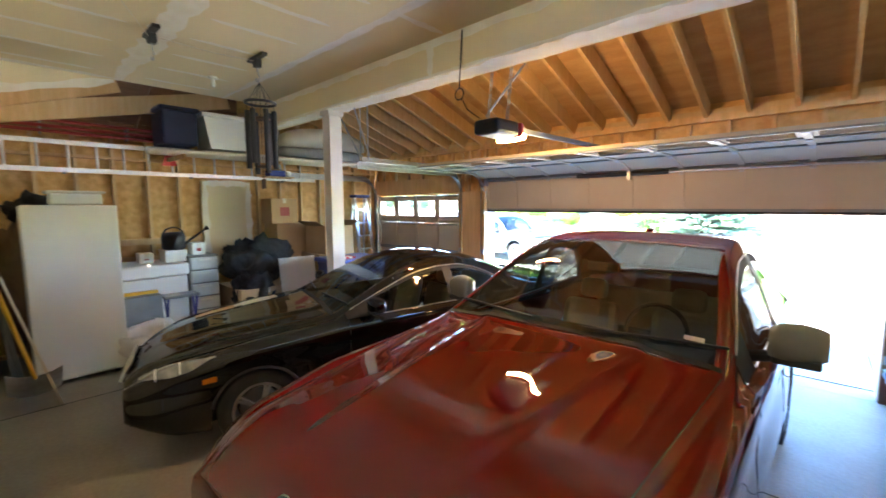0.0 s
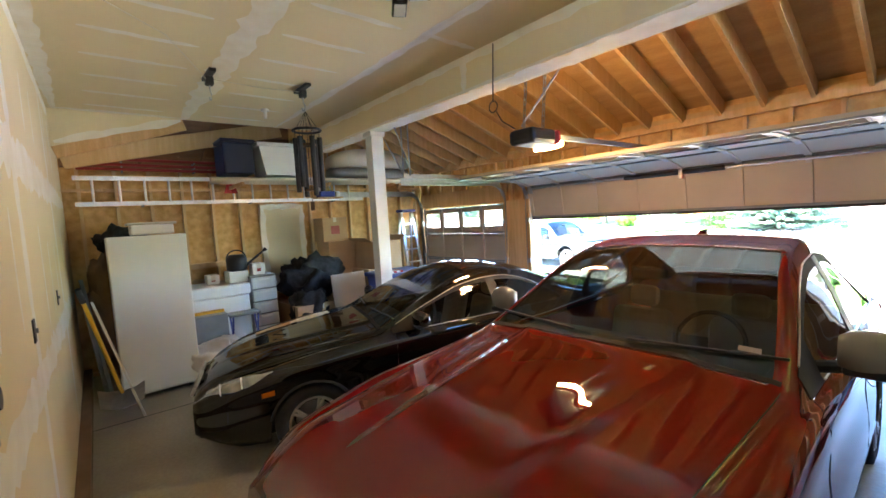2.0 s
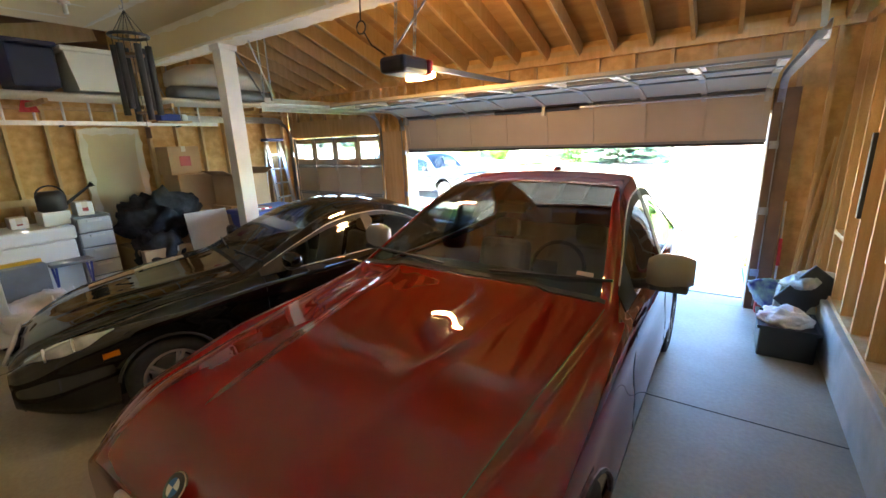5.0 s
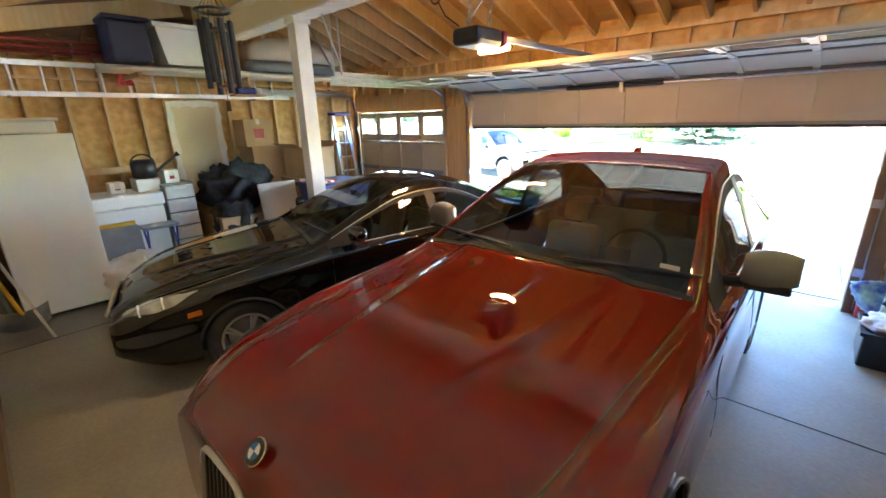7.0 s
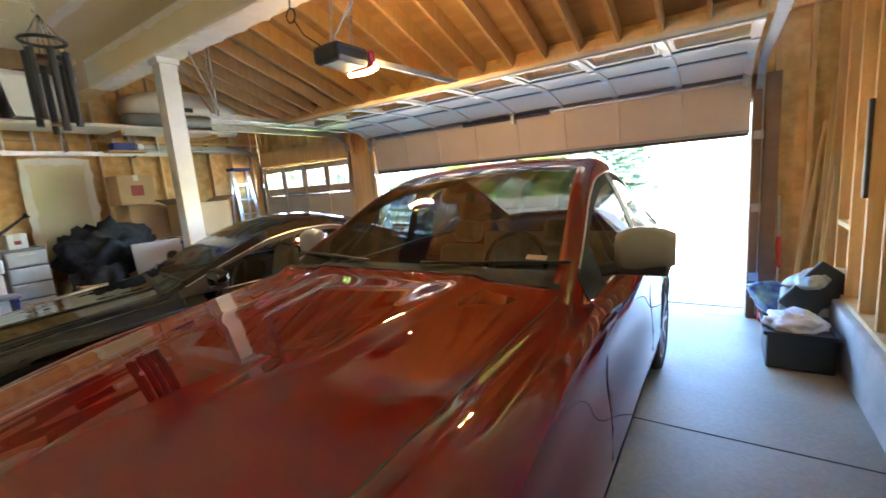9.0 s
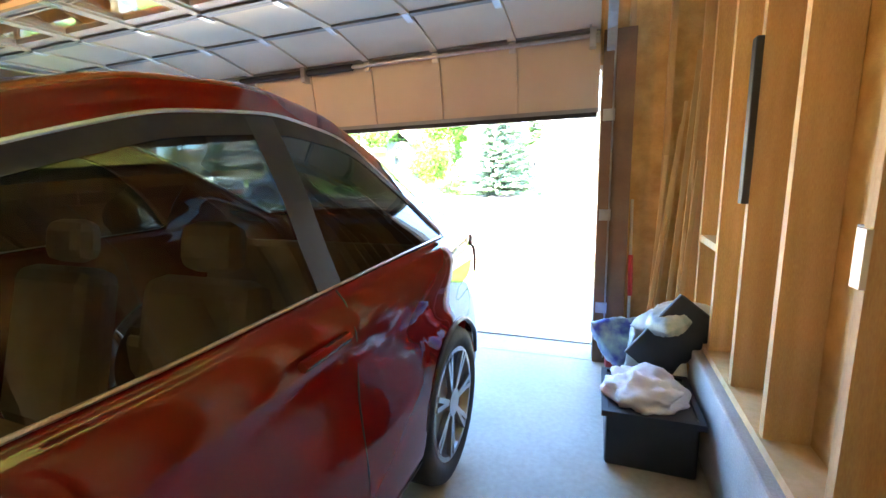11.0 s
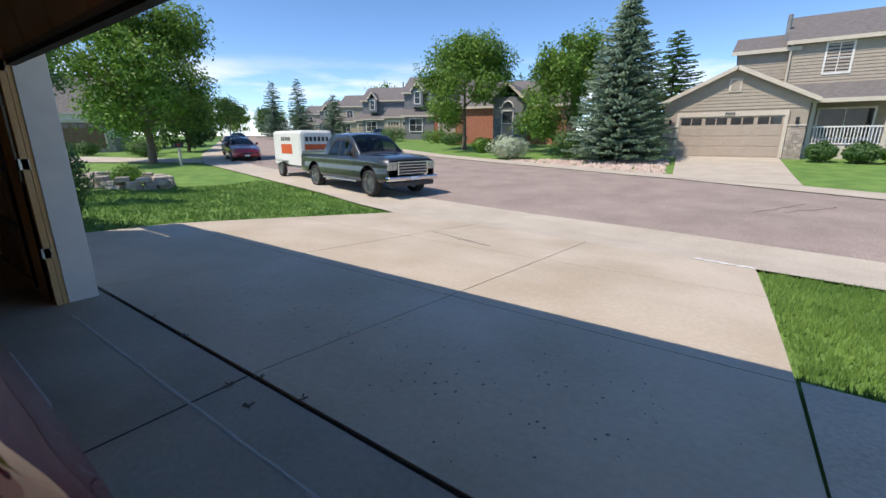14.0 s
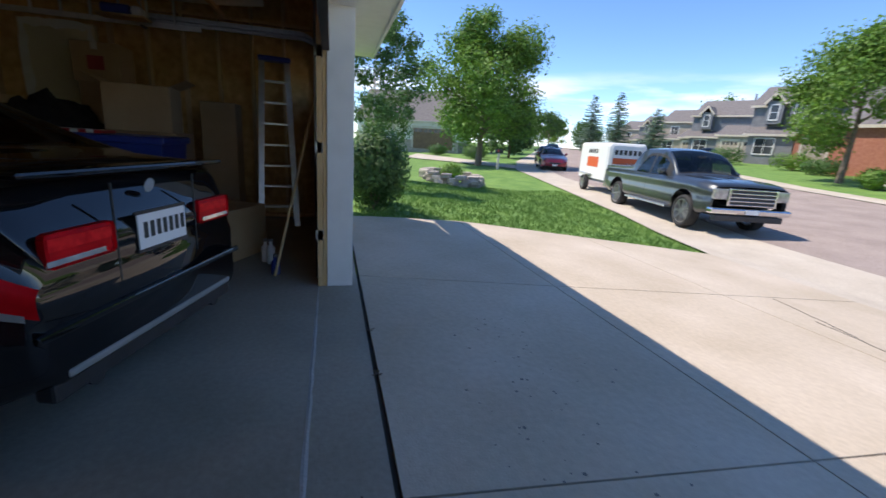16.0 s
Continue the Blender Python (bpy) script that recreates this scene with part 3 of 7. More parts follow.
class Shell:
    """A car's skin: stations along its length from the nose, and a half profile from sill to centre line."""

    def __init__(self, L, zc, wm, zs, wr, zr, axles, arch, sill, dome=(2.2, .016, .26, .50)):
        self.L, self.zc, self.wide, self.zs, self.wr, self.zr = L, zc, wm, zs, wr, zr
        self.axles, self.arch, self.sill, self.dome = axles, arch, sill, dome
        self.kept = {}

    def sill_at(self, s, arches=True):
        z = self.sill + .10 * max(0, 1 - s / .35) + .12 * max(0, 1 - (self.L - s) / .45)
        for a in self.axles:
            d = abs(s - a)
            if arches and d < self.arch:
                z = max(z, self.arch - .04 + math.sqrt(self.arch ** 2 - d * d) * .98)
        return z

    def profile(self, s):
        c, w, zs = key(s, self.zc), key(s, self.wide), key(s, self.zs)
        r, zr = key(s, self.wr), key(s, self.zr)
        zl = self.sill_at(s)
        zs = max(zs, zl + .05)
        zb = min(zs + .035, zr - .004)
        wb = max(r + .01, w * .925)
        lo = self.sill_at(s, False)
        lv = [lo + f * (zs - lo) for f in (0, .12, .40, .66, .90, 1)]
        xv = [w * f for f in (.93, .985, 1, .982, .985, .955)]
        side = []
        for i, z in enumerate(lv[:5]):
            z = min(max(z, zl + .008 * i), zs - .006 * (5 - i))
            side.append((float(np.interp(z, lv, xv)), z))
        return side + [(w * .955, zs), (wb, zb),
                (r + (wb - r) * .56, zb + (zr - zb) * .5), (r + .012, zr - .012 - (zr - zb) * .04), (r - .03, zr + (c - zr) * .25), (r * .72, zr + (c - zr) * .66), (r * .38, zr + (c - zr) * .93), (0, c)]

    def spline(self, s):
        """The profile's points, chord lengths and slopes, mirrored over the centre line."""
        k = round(s, 4)
        if k not in self.kept:
            p = np.array(self.profile(s))
            q = np.vstack([2 * p[0] - p[1], p, [[-p[-2][0], p[-2][1]]]])
            d = np.sqrt(np.hypot(*(q[1:] - q[:-1]).T)) + 1e-5
            m = []
            for i in range(1, len(q) - 1):
                a, b = (q[i] - q[i - 1]) / d[i - 1], (q[i + 1] - q[i]) / d[i]
                m.append((a * d[i] + b * d[i - 1]) / (d[i] + d[i - 1]))
            self.kept[k] = p, d[1:-1], m
        return self.kept[k]

    def at(self, s, u, side=1, off=0.0):
        p, d, m = self.spline(s)
        i = min(int(u), len(p) - 2)
        f, h = u - i, d[i]
        f2, f3 = f * f, f * f * f
        x, z = p[i] * (2 * f3 - 3 * f2 + 1) + p[i + 1] * (3 * f2 - 2 * f3) + h * (m[i] * (f3 - 2 * f2 + f) + m[i + 1] * (f3 - f2))
        end, rise, x0, x1 = self.dome
        if s < end and u > 8:
            xc = x0 + (x1 - x0) * min(1, s / (end - .6))
            env = ease(s, .06, .6) * (1 - ease(s, end - .6, end))
            z += env * rise * ((1 - ease(x, xc - .035, xc + .02)) - .35 * (1 - ease(x, xc - .20, xc - .05)))
        if off:
            t = p[i + 1] - p[i]
            l = math.hypot(*t) or 1
            x, z = x + t[1] / l * off, z - t[0] / l * off
        return Vector((x * side, s, z))

    def band(self, stations, lo, hi, n, sides=(1, -1), off=0.0):
        """A strip of skin between two lines lo(s) and hi(s)."""
        bm = bmesh.new()
        for sd in sides:
            rows = [[bm.verts.new(self.at(s, lo(s) + (hi(s) - lo(s)) * i / n, sd, off)) for i in range(n + 1)] for s in stations]
            for a, b in zip(rows, rows[1:]):
                for i in range(n):
                    bm.faces.new((a[i], a[i + 1], b[i + 1], b[i]) if sd < 0 else (b[i], b[i + 1], a[i + 1], a[i]))
        bmesh.ops.remove_doubles(bm, verts=bm.verts, dist=.0005)
        return bm

    def grid(self, stations, us, sides=(1, -1), off=0.0):
        bm = bmesh.new()
        for sd in sides:
            rows = [[bm.verts.new(self.at(s, u, sd, off)) for u in us] for s in stations]
            for a, b in zip(rows, rows[1:]):
                for i in range(len(us) - 1):
                    q = (a[i], a[i + 1], b[i + 1], b[i]) if sd < 0 else (b[i], b[i + 1], a[i + 1], a[i])
                    bm.faces.new(q)
        bmesh.ops.remove_doubles(bm, verts=bm.verts, dist=.0005)
        return bm

    def line(self, pts, side, r, off=.002):
        bm = bmesh.new()
        return pipe(bm, [self.at(s, u, side, off) for s, u in pts], r, 6)


def frange(a, b, n):
    return [a + (b - a) * i / n for i in range(n + 1)]


def wheel(car, x, y, r, w, rimm, spokes):
    side = 1 if x > 0 else -1
    wh = new("wheel")
    wh.parent = car
    wh.matrix_basis = pose(x, y, r, 0, 0, 0)
    bm = bmesh.new()
    rings = []
    for dx, dr in ((-.5, -.06), (-.46, -.015), (-.3, 0), (.3, 0), (.46, -.015), (.5, -.06), (.44, -.11), (-.44, -.11)):
        rings.append([Vector((dx * w, (r + dr) * math.cos(k * math.tau / 32), (r + dr) * math.sin(k * math.tau / 32))) for k in range(32)])
    loft(bm, rings + [rings[0]], cap=False)
    part("tyre", bm, RUBBER, wh, smooth=True)
    bm = bmesh.new()
    ri = r - .105
    loft(bm, [[Vector((dx * side, q * math.cos(k * math.tau / 32), q * math.sin(k * math.tau / 32))) for k in range(32)] for dx, q in ((-.3 * w, ri - .02), (.40 * w, ri - .01), (.46 * w, ri), (.46 * w, ri - .02), (.3 * w, ri - .035), (-.25 * w, ri - .05))], cap=False)
    for k in range(spokes):
        a = k * math.tau / spokes
        d = Vector((0, math.cos(a), math.sin(a)))
        for q in (-.09, .09):
            d2 = Vector((0, math.cos(a + q), math.sin(a + q)))
            bar(bm, d * .05 + Vector((.40 * w * side, 0, 0)), d2 * (ri - .015) + Vector((.44 * w * side, 0, 0)), .022, .022, (1, 0, 0))
    part("rim", bm, rimm, wh)
    part("hub_cap", tube(bmesh.new(), (.36 * w * side, 0, 0), (.46 * w * side, 0, 0), .065, 20), rimm, wh)
    part("brake_disc", tube(bmesh.new(), (.05 * w * side, 0, 0), (.1 * w * side, 0, 0), ri * .7, 24), GREYPL, wh)


def seat(car, x, y, z, m, tall=.62):
    bm = box(bmesh.new(), x - .25, x + .25, y - .3, y + .22, z, z + .16, .06)
    st = part("seat", bm, m, car)
    bm = box(bmesh.new(), -.24, .24, -.07, .07, 0, tall, .06)
    bmesh.ops.transform(bm, matrix=pose(x, y + .26, z + .1, -14, 0, 0), verts=bm.verts)
    part("seat_back", bm, m, st)
    bm = box(bmesh.new(), -.12, .12, -.05, .05, 0, .17, .05)
    bmesh.ops.transform(bm, matrix=pose(x, y + .26 + tall * .27, z + .1 + tall * .99, -10, 0, 0), verts=bm.verts)
    part("headrest", bm, m, st)


def roundel(car, m, r):
    b = new("badge")
    b.parent = car
    b.matrix_basis = m
    bm = bmesh.new()
    loft(bm, [[Vector((q * math.cos(k * math.tau / 28), q * math.sin(k * math.tau / 28), z)) for k in range(28)] for q, z in ((r, 0), (r, .006), (r * .93, .009))])
    part("rim_ring", bm, CHROME, b)
    part("dark_ring", tube(bmesh.new(), (0, 0, .009), (0, 0, .0105), r * .9, 28), BLACKP, b)
    for k in range(4):
        bm = bmesh.new()
        c0 = bm.verts.new((0, 0, .0125))
        vs = [bm.verts.new((r * .58 * math.cos(k * math.pi / 2 + j * math.pi / 16), r * .58 * math.sin(k * math.pi / 2 + j * math.pi / 16), .0125)) for j in range(9)]
        for p, q in zip(vs, vs[1:]):
            bm.faces.new((c0, p, q))
        part("quadrant", bm, BLUEB if k % 2 else WHITEB, b)


def build_car(name, label, sh, paint, gl_s, ws, rw, m, half, wheel_r, wheel_w, seat_m, side_glass, trim, mir=1.0, mirm=None, mir_at=.24):
    car = thing(name, label, "car", m)
    L = sh.L
    g0, g1 = gl_s
    mid = g0 + (g1 - g0) * .58
    st = sorted(set(frange(0, L, 96) + [round(v, 3) for a in sh.axles for v in frange(a - sh.arch, a + sh.arch, 16)] + [g0, g0 + .04, g1, mid, g0 + .27, *ws, *rw]))

    def among(a, b):
        return [s for s in st if a - 1e-6 <= s <= b + 1e-6]

    def rail(s):
        """Upper edge of the side glass, falling to a point behind."""
        return 7.74 - 1.64 * max(0, (s - (g1 - .62)) / .62) ** 2.6

    us_low, us_side, us_edge, us_top = frange(0, 6, 30), frange(6, 8, 10), frange(8, 9.2, 6), frange(9.2, 12, 34)
    body = sh.grid(st, us_low)
    pieces = [sh.grid(st, us_edge), sh.band(among(g0, g1), rail, lambda s: 8, 6)]
    for a, b, us in ((0, g0 + .04, us_side), (g1, L, us_side), (0, ws[0], us_top), (ws[1], rw[0], us_top), (rw[1], L, us_top)):
        pieces.append(sh.grid(among(a, b), us))
    for g in pieces:
        tmp = bpy.data.meshes.new("tmp")
        g.to_mesh(tmp)
        g.free()
        body.from_mesh(tmp)
        bpy.data.meshes.remove(tmp)
    for s, fl in ((0, 1), (L, 0)):
        us = us_low + us_side[1:] + us_edge[1:] + us_top[1:]
        pr = [body.verts.new(sh.at(s, u)) for u in us] + [body.verts.new(sh.at(s, u, -1)) for u in us[-2::-1]]
        body.faces.new(pr if fl else pr[::-1])
    bmesh.ops.remove_doubles(body, verts=body.verts, dist=.0008)
    bmesh.ops.recalc_face_normals(body, faces=body.faces)
    b = part("body", body, paint, car, smooth=True)
    b.modifiers.new("thick", "SOLIDIFY").thickness = .012
    part("windscreen", sh.grid(among(*ws), us_top), CARGLASS, car, smooth=True)
    part("cowl", sh.grid(frange(ws[0] - .02, ws[0] + .012, 3), frange(9, 12, 16), off=.003), RUBBER, car, "black cowl under the windscreen", smooth=True)
    part("rear_window", sh.grid(among(*rw), us_top), TINT, car, smooth=True)
    for sd in (1, -1):
        part("sail_panel", sh.band(among(g0, g0 + .27), lambda s: 5.98, rail, 6, (sd,), .004), RUBBER, car, "black mirror triangle", smooth=True)
        for a, c, g_ in ((g0 + .27, mid, CARGLASS), (mid, g1, side_glass)):
            part("side_window", sh.band(among(a, c), lambda s: 6, rail, 8, (sd,)), g_, car, smooth=True)
        part("window_seal", sh.band(among(g0, g1), lambda s: max(6.02, rail(s) - .2), lambda s: rail(s) + .02, 2, (sd,), .003), RUBBER, car, smooth=True)
        part("window_trim", sh.line([(s, rail(s) + .05) for s in frange(g0 + .06, g1, 48)] + [(s, 6.03) for s in frange(g1 - .03, g0 + .3, 40)], sd, .0048), trim, car)
        part("pillar", sh.band(frange(mid - .05, mid + .05, 4), lambda s: 6, rail, 4, (sd,), .004), BLACKP, car)
        for s in (gl_s[0] + .02, mid + .02):
            part("door_seam", sh.line([(s, u) for u in (.8, 1.5, 2, 3, 4, 5, 5.9)], sd, .004, -.001), JOINT, car)
        part("sill_seam", sh.line([(s, .85) for s in frange(gl_s[0], mid + .5, 12)], sd, .004, -.001), JOINT, car)
        part("door_handle", sh.line([(s, 4.1) for s in frange(mid - .22, mid - .04, 4)], sd, .014, .02), paint, car)
        part("hood_seam", sh.line([(s, 8.6 + .3 * math.sin(s)) for s in frange(.25, ws[0] - .05, 14)], sd, .0025, -.0015), JOINT, car)
        # mirror
        mr = sh.at(g0 + mir_at, 6.1, sd) + Vector((0, 0, .035 * mir))
        bm = bmesh.new()
        rings = []
        for k in range(7):
            q = k / 6
            rr = math.sin(math.pi * (.09 + .80 * q)) ** .30
            rings.append([mr + mir * Vector((sd * (.04 + .165 * q), -.02 - .06 * rr * math.cos(a) + .035 * q, .075 + .078 * rr * math.copysign(abs(math.sin(a)) ** .5, math.sin(a)) * (1 - .12 * q))) for a in (j * math.tau / 14 for j in range(14))])
        loft(bm, rings)
        mo = part("mirror", bm, mirm or paint, car, smooth=True)
        part("lower_shell", boxm(min(mr.x + sd * .05 * mir, mr.x + sd * .19 * mir), max(mr.x + sd * .05 * mir, mr.x + sd * .19 * mir), mr.y - .055 * mir, mr.y + .05 * mir, mr.z + .0 * mir, mr.z + .03 * mir, .012), BLACKP, mo, "black lower shell")
        part("mirror_foot", tube(bmesh.new(), mr + Vector((-.02 * sd, 0, 0)), mr + mir * Vector((sd * .13, 0, .03)), .03, 10), BLACKP, mo)
        part("mirror_glass", boxm(min(mr.x + sd * .07 * mir, mr.x + sd * .18 * mir), max(mr.x + sd * .07 * mir, mr.x + sd * .18 * mir), mr.y + .056 * mir, mr.y + .056 * mir + .005, mr.z + .035 * mir, mr.z + .115 * mir), CHROME, mo)
        for a in sh.axles:
            part("arch_lip", sh.line([(a + sh.arch * .97 * math.cos(q), .02) for q in frange(math.pi, 0, 14)], sd, .012, .0), BLACKP, car)
    for a in sh.axles:
        for sd in (1, -1):
            wheel(car, sd * (half - wheel_w / 2 - .015), a, wheel_r, wheel_w, RIM, 5 if wheel_r < .34 else 7)
    floor_bm = boxm(-half + .3, half - .3, .25, L - .3, sh.sill - .02, sh.sill + .12)
    box(floor_bm, -half + .12, half - .12, sh.axles[0] + sh.arch, sh.axles[1] - sh.arch, sh.sill - .02, sh.sill + .1)
    box(floor_bm, -half + .3, half - .3, sh.axles[0] - .4, sh.axles[0] + .42, sh.sill, .62)
    box(floor_bm, -half + .3, half - .3, sh.axles[1] - .4, sh.axles[1] + .4, sh.sill, .72)
    part("underbody", floor_bm, RUBBER, car)
    sy = ws[0] + .95
    dash_z = key(ws[0], sh.zc) - .07
    part("dashboard", boxm(-half + .2, half - .2, ws[0] + .02, ws[0] + .48, dash_z - .3, dash_z, .05), BLACKP, car)
    bm = bmesh.new()
    pipe(bm, [Vector((.36 + .18 * math.cos(a), ws[0] + .62 + .06 * math.sin(a), dash_z - .02 + .17 * math.sin(a))) for a in frange(0, math.tau, 20)], .014, 6)
    part("steering_wheel", bm, BLACKP, car)
    for x in (.37, -.37):
        seat(car, x, sy, sh.sill + .16, seat_m)
    part("rear_bench", boxm(-half + .25, half - .25, sy + .75, sy + 1.2, sh.sill + .16, sh.sill + .42, .06), seat_m, car)
    bm = box(bmesh.new(), -half + .25, half - .25, -.06, .06, 0, .5, .05)
    bmesh.ops.transform(bm, matrix=pose(0, sy + 1.24, sh.sill + .35, -20, 0, 0), verts=bm.verts)
    part("rear_backrest", bm, seat_m, car)
    part("rear_mirror", boxm(-.11, .11, ws[1] - .33, ws[1] - .30, key(ws[1], sh.zc) - .19, key(ws[1], sh.zc) - .13, .012), BLACKP, car)
    return car


SUV = Shell(4.68,
            [(0, .93), (.06, 1.02), (.25, 1.075), (.8, 1.14), (1.3, 1.19), (1.68, 1.225), (2.0, 1.38), (2.4, 1.60), (2.7, 1.70), (3.05, 1.745), (3.35, 1.715), (3.75, 1.58), (4.1, 1.41), (4.4, 1.26), (4.56, 1.20), (4.62, 1.05), (4.68, .86)],
            [(0, .70), (.08, .83), (.25, .925), (.55, .965), (1, .975), (2, .97), (3.8, .975), (4.2, .95), (4.45, .89), (4.6, .80), (4.68, .72)],
            [(0, .82), (.3, .945), (.8, 1.045), (1.7, 1.10), (2.5, 1.095), (3.5, 1.13), (4.2, 1.15), (4.5, 1.10), (4.68, .80)],
            [(0, .60), (.3, .745), (1.0, .805), (1.68, .855), (2.0, .80), (2.4, .72), (2.7, .675), (3.3, .665), (3.8, .66), (4.2, .66), (4.5, .68), (4.68, .58)],
            [(0, .88), (.1, .97), (.3, 1.02), (1.0, 1.115), (1.68, 1.185), (2.0, 1.345), (2.4, 1.55), (2.7, 1.655), (3.05, 1.695), (3.4, 1.645), (3.8, 1.49), (4.2, 1.30), (4.5, 1.17), (4.62, 1.0), (4.68, .83)],
            (.94, 3.83), .41, .27)
suv = build_car("suv", "glossy dark red coupe-backed SUV parked nose inward on the slab", SUV, RED_PAINT, (1.80, 3.84), (1.70, 2.68), (3.5, 4.42), pose(3.32, -5.38, 0), .97, .37, .25, SEATL, TINT, SATIN, 1.33, mat("grey_mirror_cap", (.19, .18, .165), .35, .0, color2=(.22, .21, .19), Coat_Weight=1.0, Coat_Roughness=.02), .31)


def kidney(car, x, y, z, w, h, tilt, bars):
    k = new("grille")
    k.parent = car
    k.matrix_basis = pose(x, y, z, tilt, 0, 0)
    bm = bmesh.new()
    pts = []
    for i in range(29):
        a = i * math.tau / 28
        c, s = math.cos(a), math.sin(a)
        pts.append((w / 2 * math.copysign(abs(c) ** .45, c), -.012, h / 2 * math.copysign(abs(s) ** .45, s)))
    pipe(bm, pts, .014, 8)
    part("surround", bm, SATIN, k, "satin metal surround", smooth=True)
    part("backing", boxm(-w / 2 + .01, w / 2 - .01, .0, .02, -h / 2 + .01, h / 2 - .01), BLACKP, k)
    for i in range(bars):
        xx = -w / 2 + (i + .7) * w / (bars + .4)
        part("slat", boxm(xx - .006, xx + .006, -.014, .0, -h / 2 + .02, h / 2 - .02), BLACKP, k)


for sx in (1, -1):
    kidney(suv, sx * .20, -.012, .76, .34, .30, -8, 9)
    part("headlight", SUV.grid(frange(.06, .48, 10), [4.6, 5, 5.5, 6, 6.5], (sx,), .006), CLEARLENS, suv, "clear headlight lens", smooth=True)
    tl = part("tail_light", SUV.band(frange(4.17, 4.66, 24), lambda s: 4.22 - 1.0 * ease(s, 4.18, 4.38), lambda s: 4.38 + .47 * ease(s, 4.17, 4.30), 8, (sx,), .010), REDLENS, suv, "red tail light", smooth=True)
    part("lamp_bar", SUV.band(frange(4.26, 4.64, 16), lambda s: 4.32, lambda s: 4.62, 3, (sx,), .0125), LENSBRIGHT, tl, "brighter red light bar", smooth=True)
    part("lamp_edge", SUV.line([(s, 4.38 + .47 * ease(s, 4.17, 4.30)) for s in frange(4.64, 4.17, 20)] + [(s, 4.22 - 1.0 * ease(s, 4.18, 4.38)) for s in frange(4.17, 4.64, 20)], sx, .003, .006), GREYPL, tl)
    part("fog_trim", SUV.grid(frange(.03, .22, 6), [1.0, 1.4, 1.8], (sx,), .006), BLACKP, suv)
    part("rocker_trim", SUV.grid(frange(1.4, 3.4, 12), [0, .3, .6, .9], (sx,), .006), BLACKP, suv)
    part("exhaust_tip", tube(bmesh.new(), (sx * .55, 4.55, .36), (sx * .55, 4.70, .36), .05, 16), CHROME, suv)
    part("rear_reflector", boxm(sx * .58 - .09, sx * .58 + .09, 4.685, 4.692, .55, .585), REDLENS, suv)
    part("wiper", bar(bmesh.new(), SUV.at(1.72, 11.5, sx, .02), SUV.at(1.83, 8.8, sx, .02), .012, .012), BLACKP, suv)
part("lower_intake", boxm(-.55, .55, -.008, .02, .36, .5, .006), BLACKP, suv)
part("front_splitter", boxm(-.6, .6, -.03, .1, .28, .34, .01), GREYPL, suv)
part("rear_diffuser", boxm(-.62, .62, 4.60, 4.705, .36, .52, .02), GREYPL, suv)
part("licence_plate", boxm(-.16, .16, 4.69, 4.70, .70, .86), PLATE, suv)
part("inspection_sticker", SUV.grid(frange(1.83, 1.86, 3), [9.45, 9.65, 9.85], (1,), .004), SATIN, suv, "small white windscreen sticker")
bm = bmesh.new()
loft(bm, [[Vector((x * w, 3.28 + y + d, 1.70 + z)) for x, y in ((-1, .02), (-.6, -.05), (0, -.09), (.6, -.05), (1, .02), (1, .09), (-1, .09))] for w, d, z in ((.03, 0, 0), (.026, .0, .03), (.014, .03, .05), (.006, .05, .058))])
part("antenna_fin", bm, RED_PAINT, suv, smooth=True)
roundel(suv, pose(-.03, .06, 1.022, 44, 0, 0), .046)

COUPE = Shell(4.62,
              [(0, .58), (.05, .68), (.2, .78), (.6, .87), (1.2, .945), (1.55, .985), (2.0, 1.225), (2.4, 1.395), (2.7, 1.45), (3.0, 1.445), (3.4, 1.36), (3.8, 1.19), (4.02, 1.10), (4.3, 1.08), (4.5, 1.06), (4.57, .92), (4.62, .72)],
              [(0, .58), (.08, .70), (.25, .80), (.6, .87), (1.1, .90), (3.6, .905), (4.2, .85), (4.45, .76), (4.62, .60)],
              [(0, .52), (.3, .70), (.8, .82), (1.6, .90), (3, .945), (3.8, .985), (4.3, .97), (4.62, .66)],
              [(0, .48), (.3, .60), (1.0, .69), (1.6, .74), (2.0, .68), (2.5, .585), (3, .565), (3.5, .57), (3.9, .63), (4.1, .70), (4.5, .67), (4.62, .55)],
              [(0, .54), (.1, .66), (.3, .75), (1.0, .88), (1.55, .94), (2.0, 1.155), (2.4, 1.315), (2.7, 1.37), (3.0, 1.375), (3.4, 1.28), (3.8, 1.12), (4.05, 1.045), (4.5, 1.02), (4.57, .89), (4.62, .70)],
              (.92, 3.60), .355, .20, (2.1, .012, .16, .44))
coupe = build_car("coupe", "glossy black two-door coupe parked aslant on the slab", COUPE, BLACK_PAINT, (1.66, 3.66), (1.57, 2.58), (3.1, 4.0), pose(.08, -5.15, 0, 0, 0, -15.5), .90, .32, .225, SEATL, CARGLASS, SATIN)
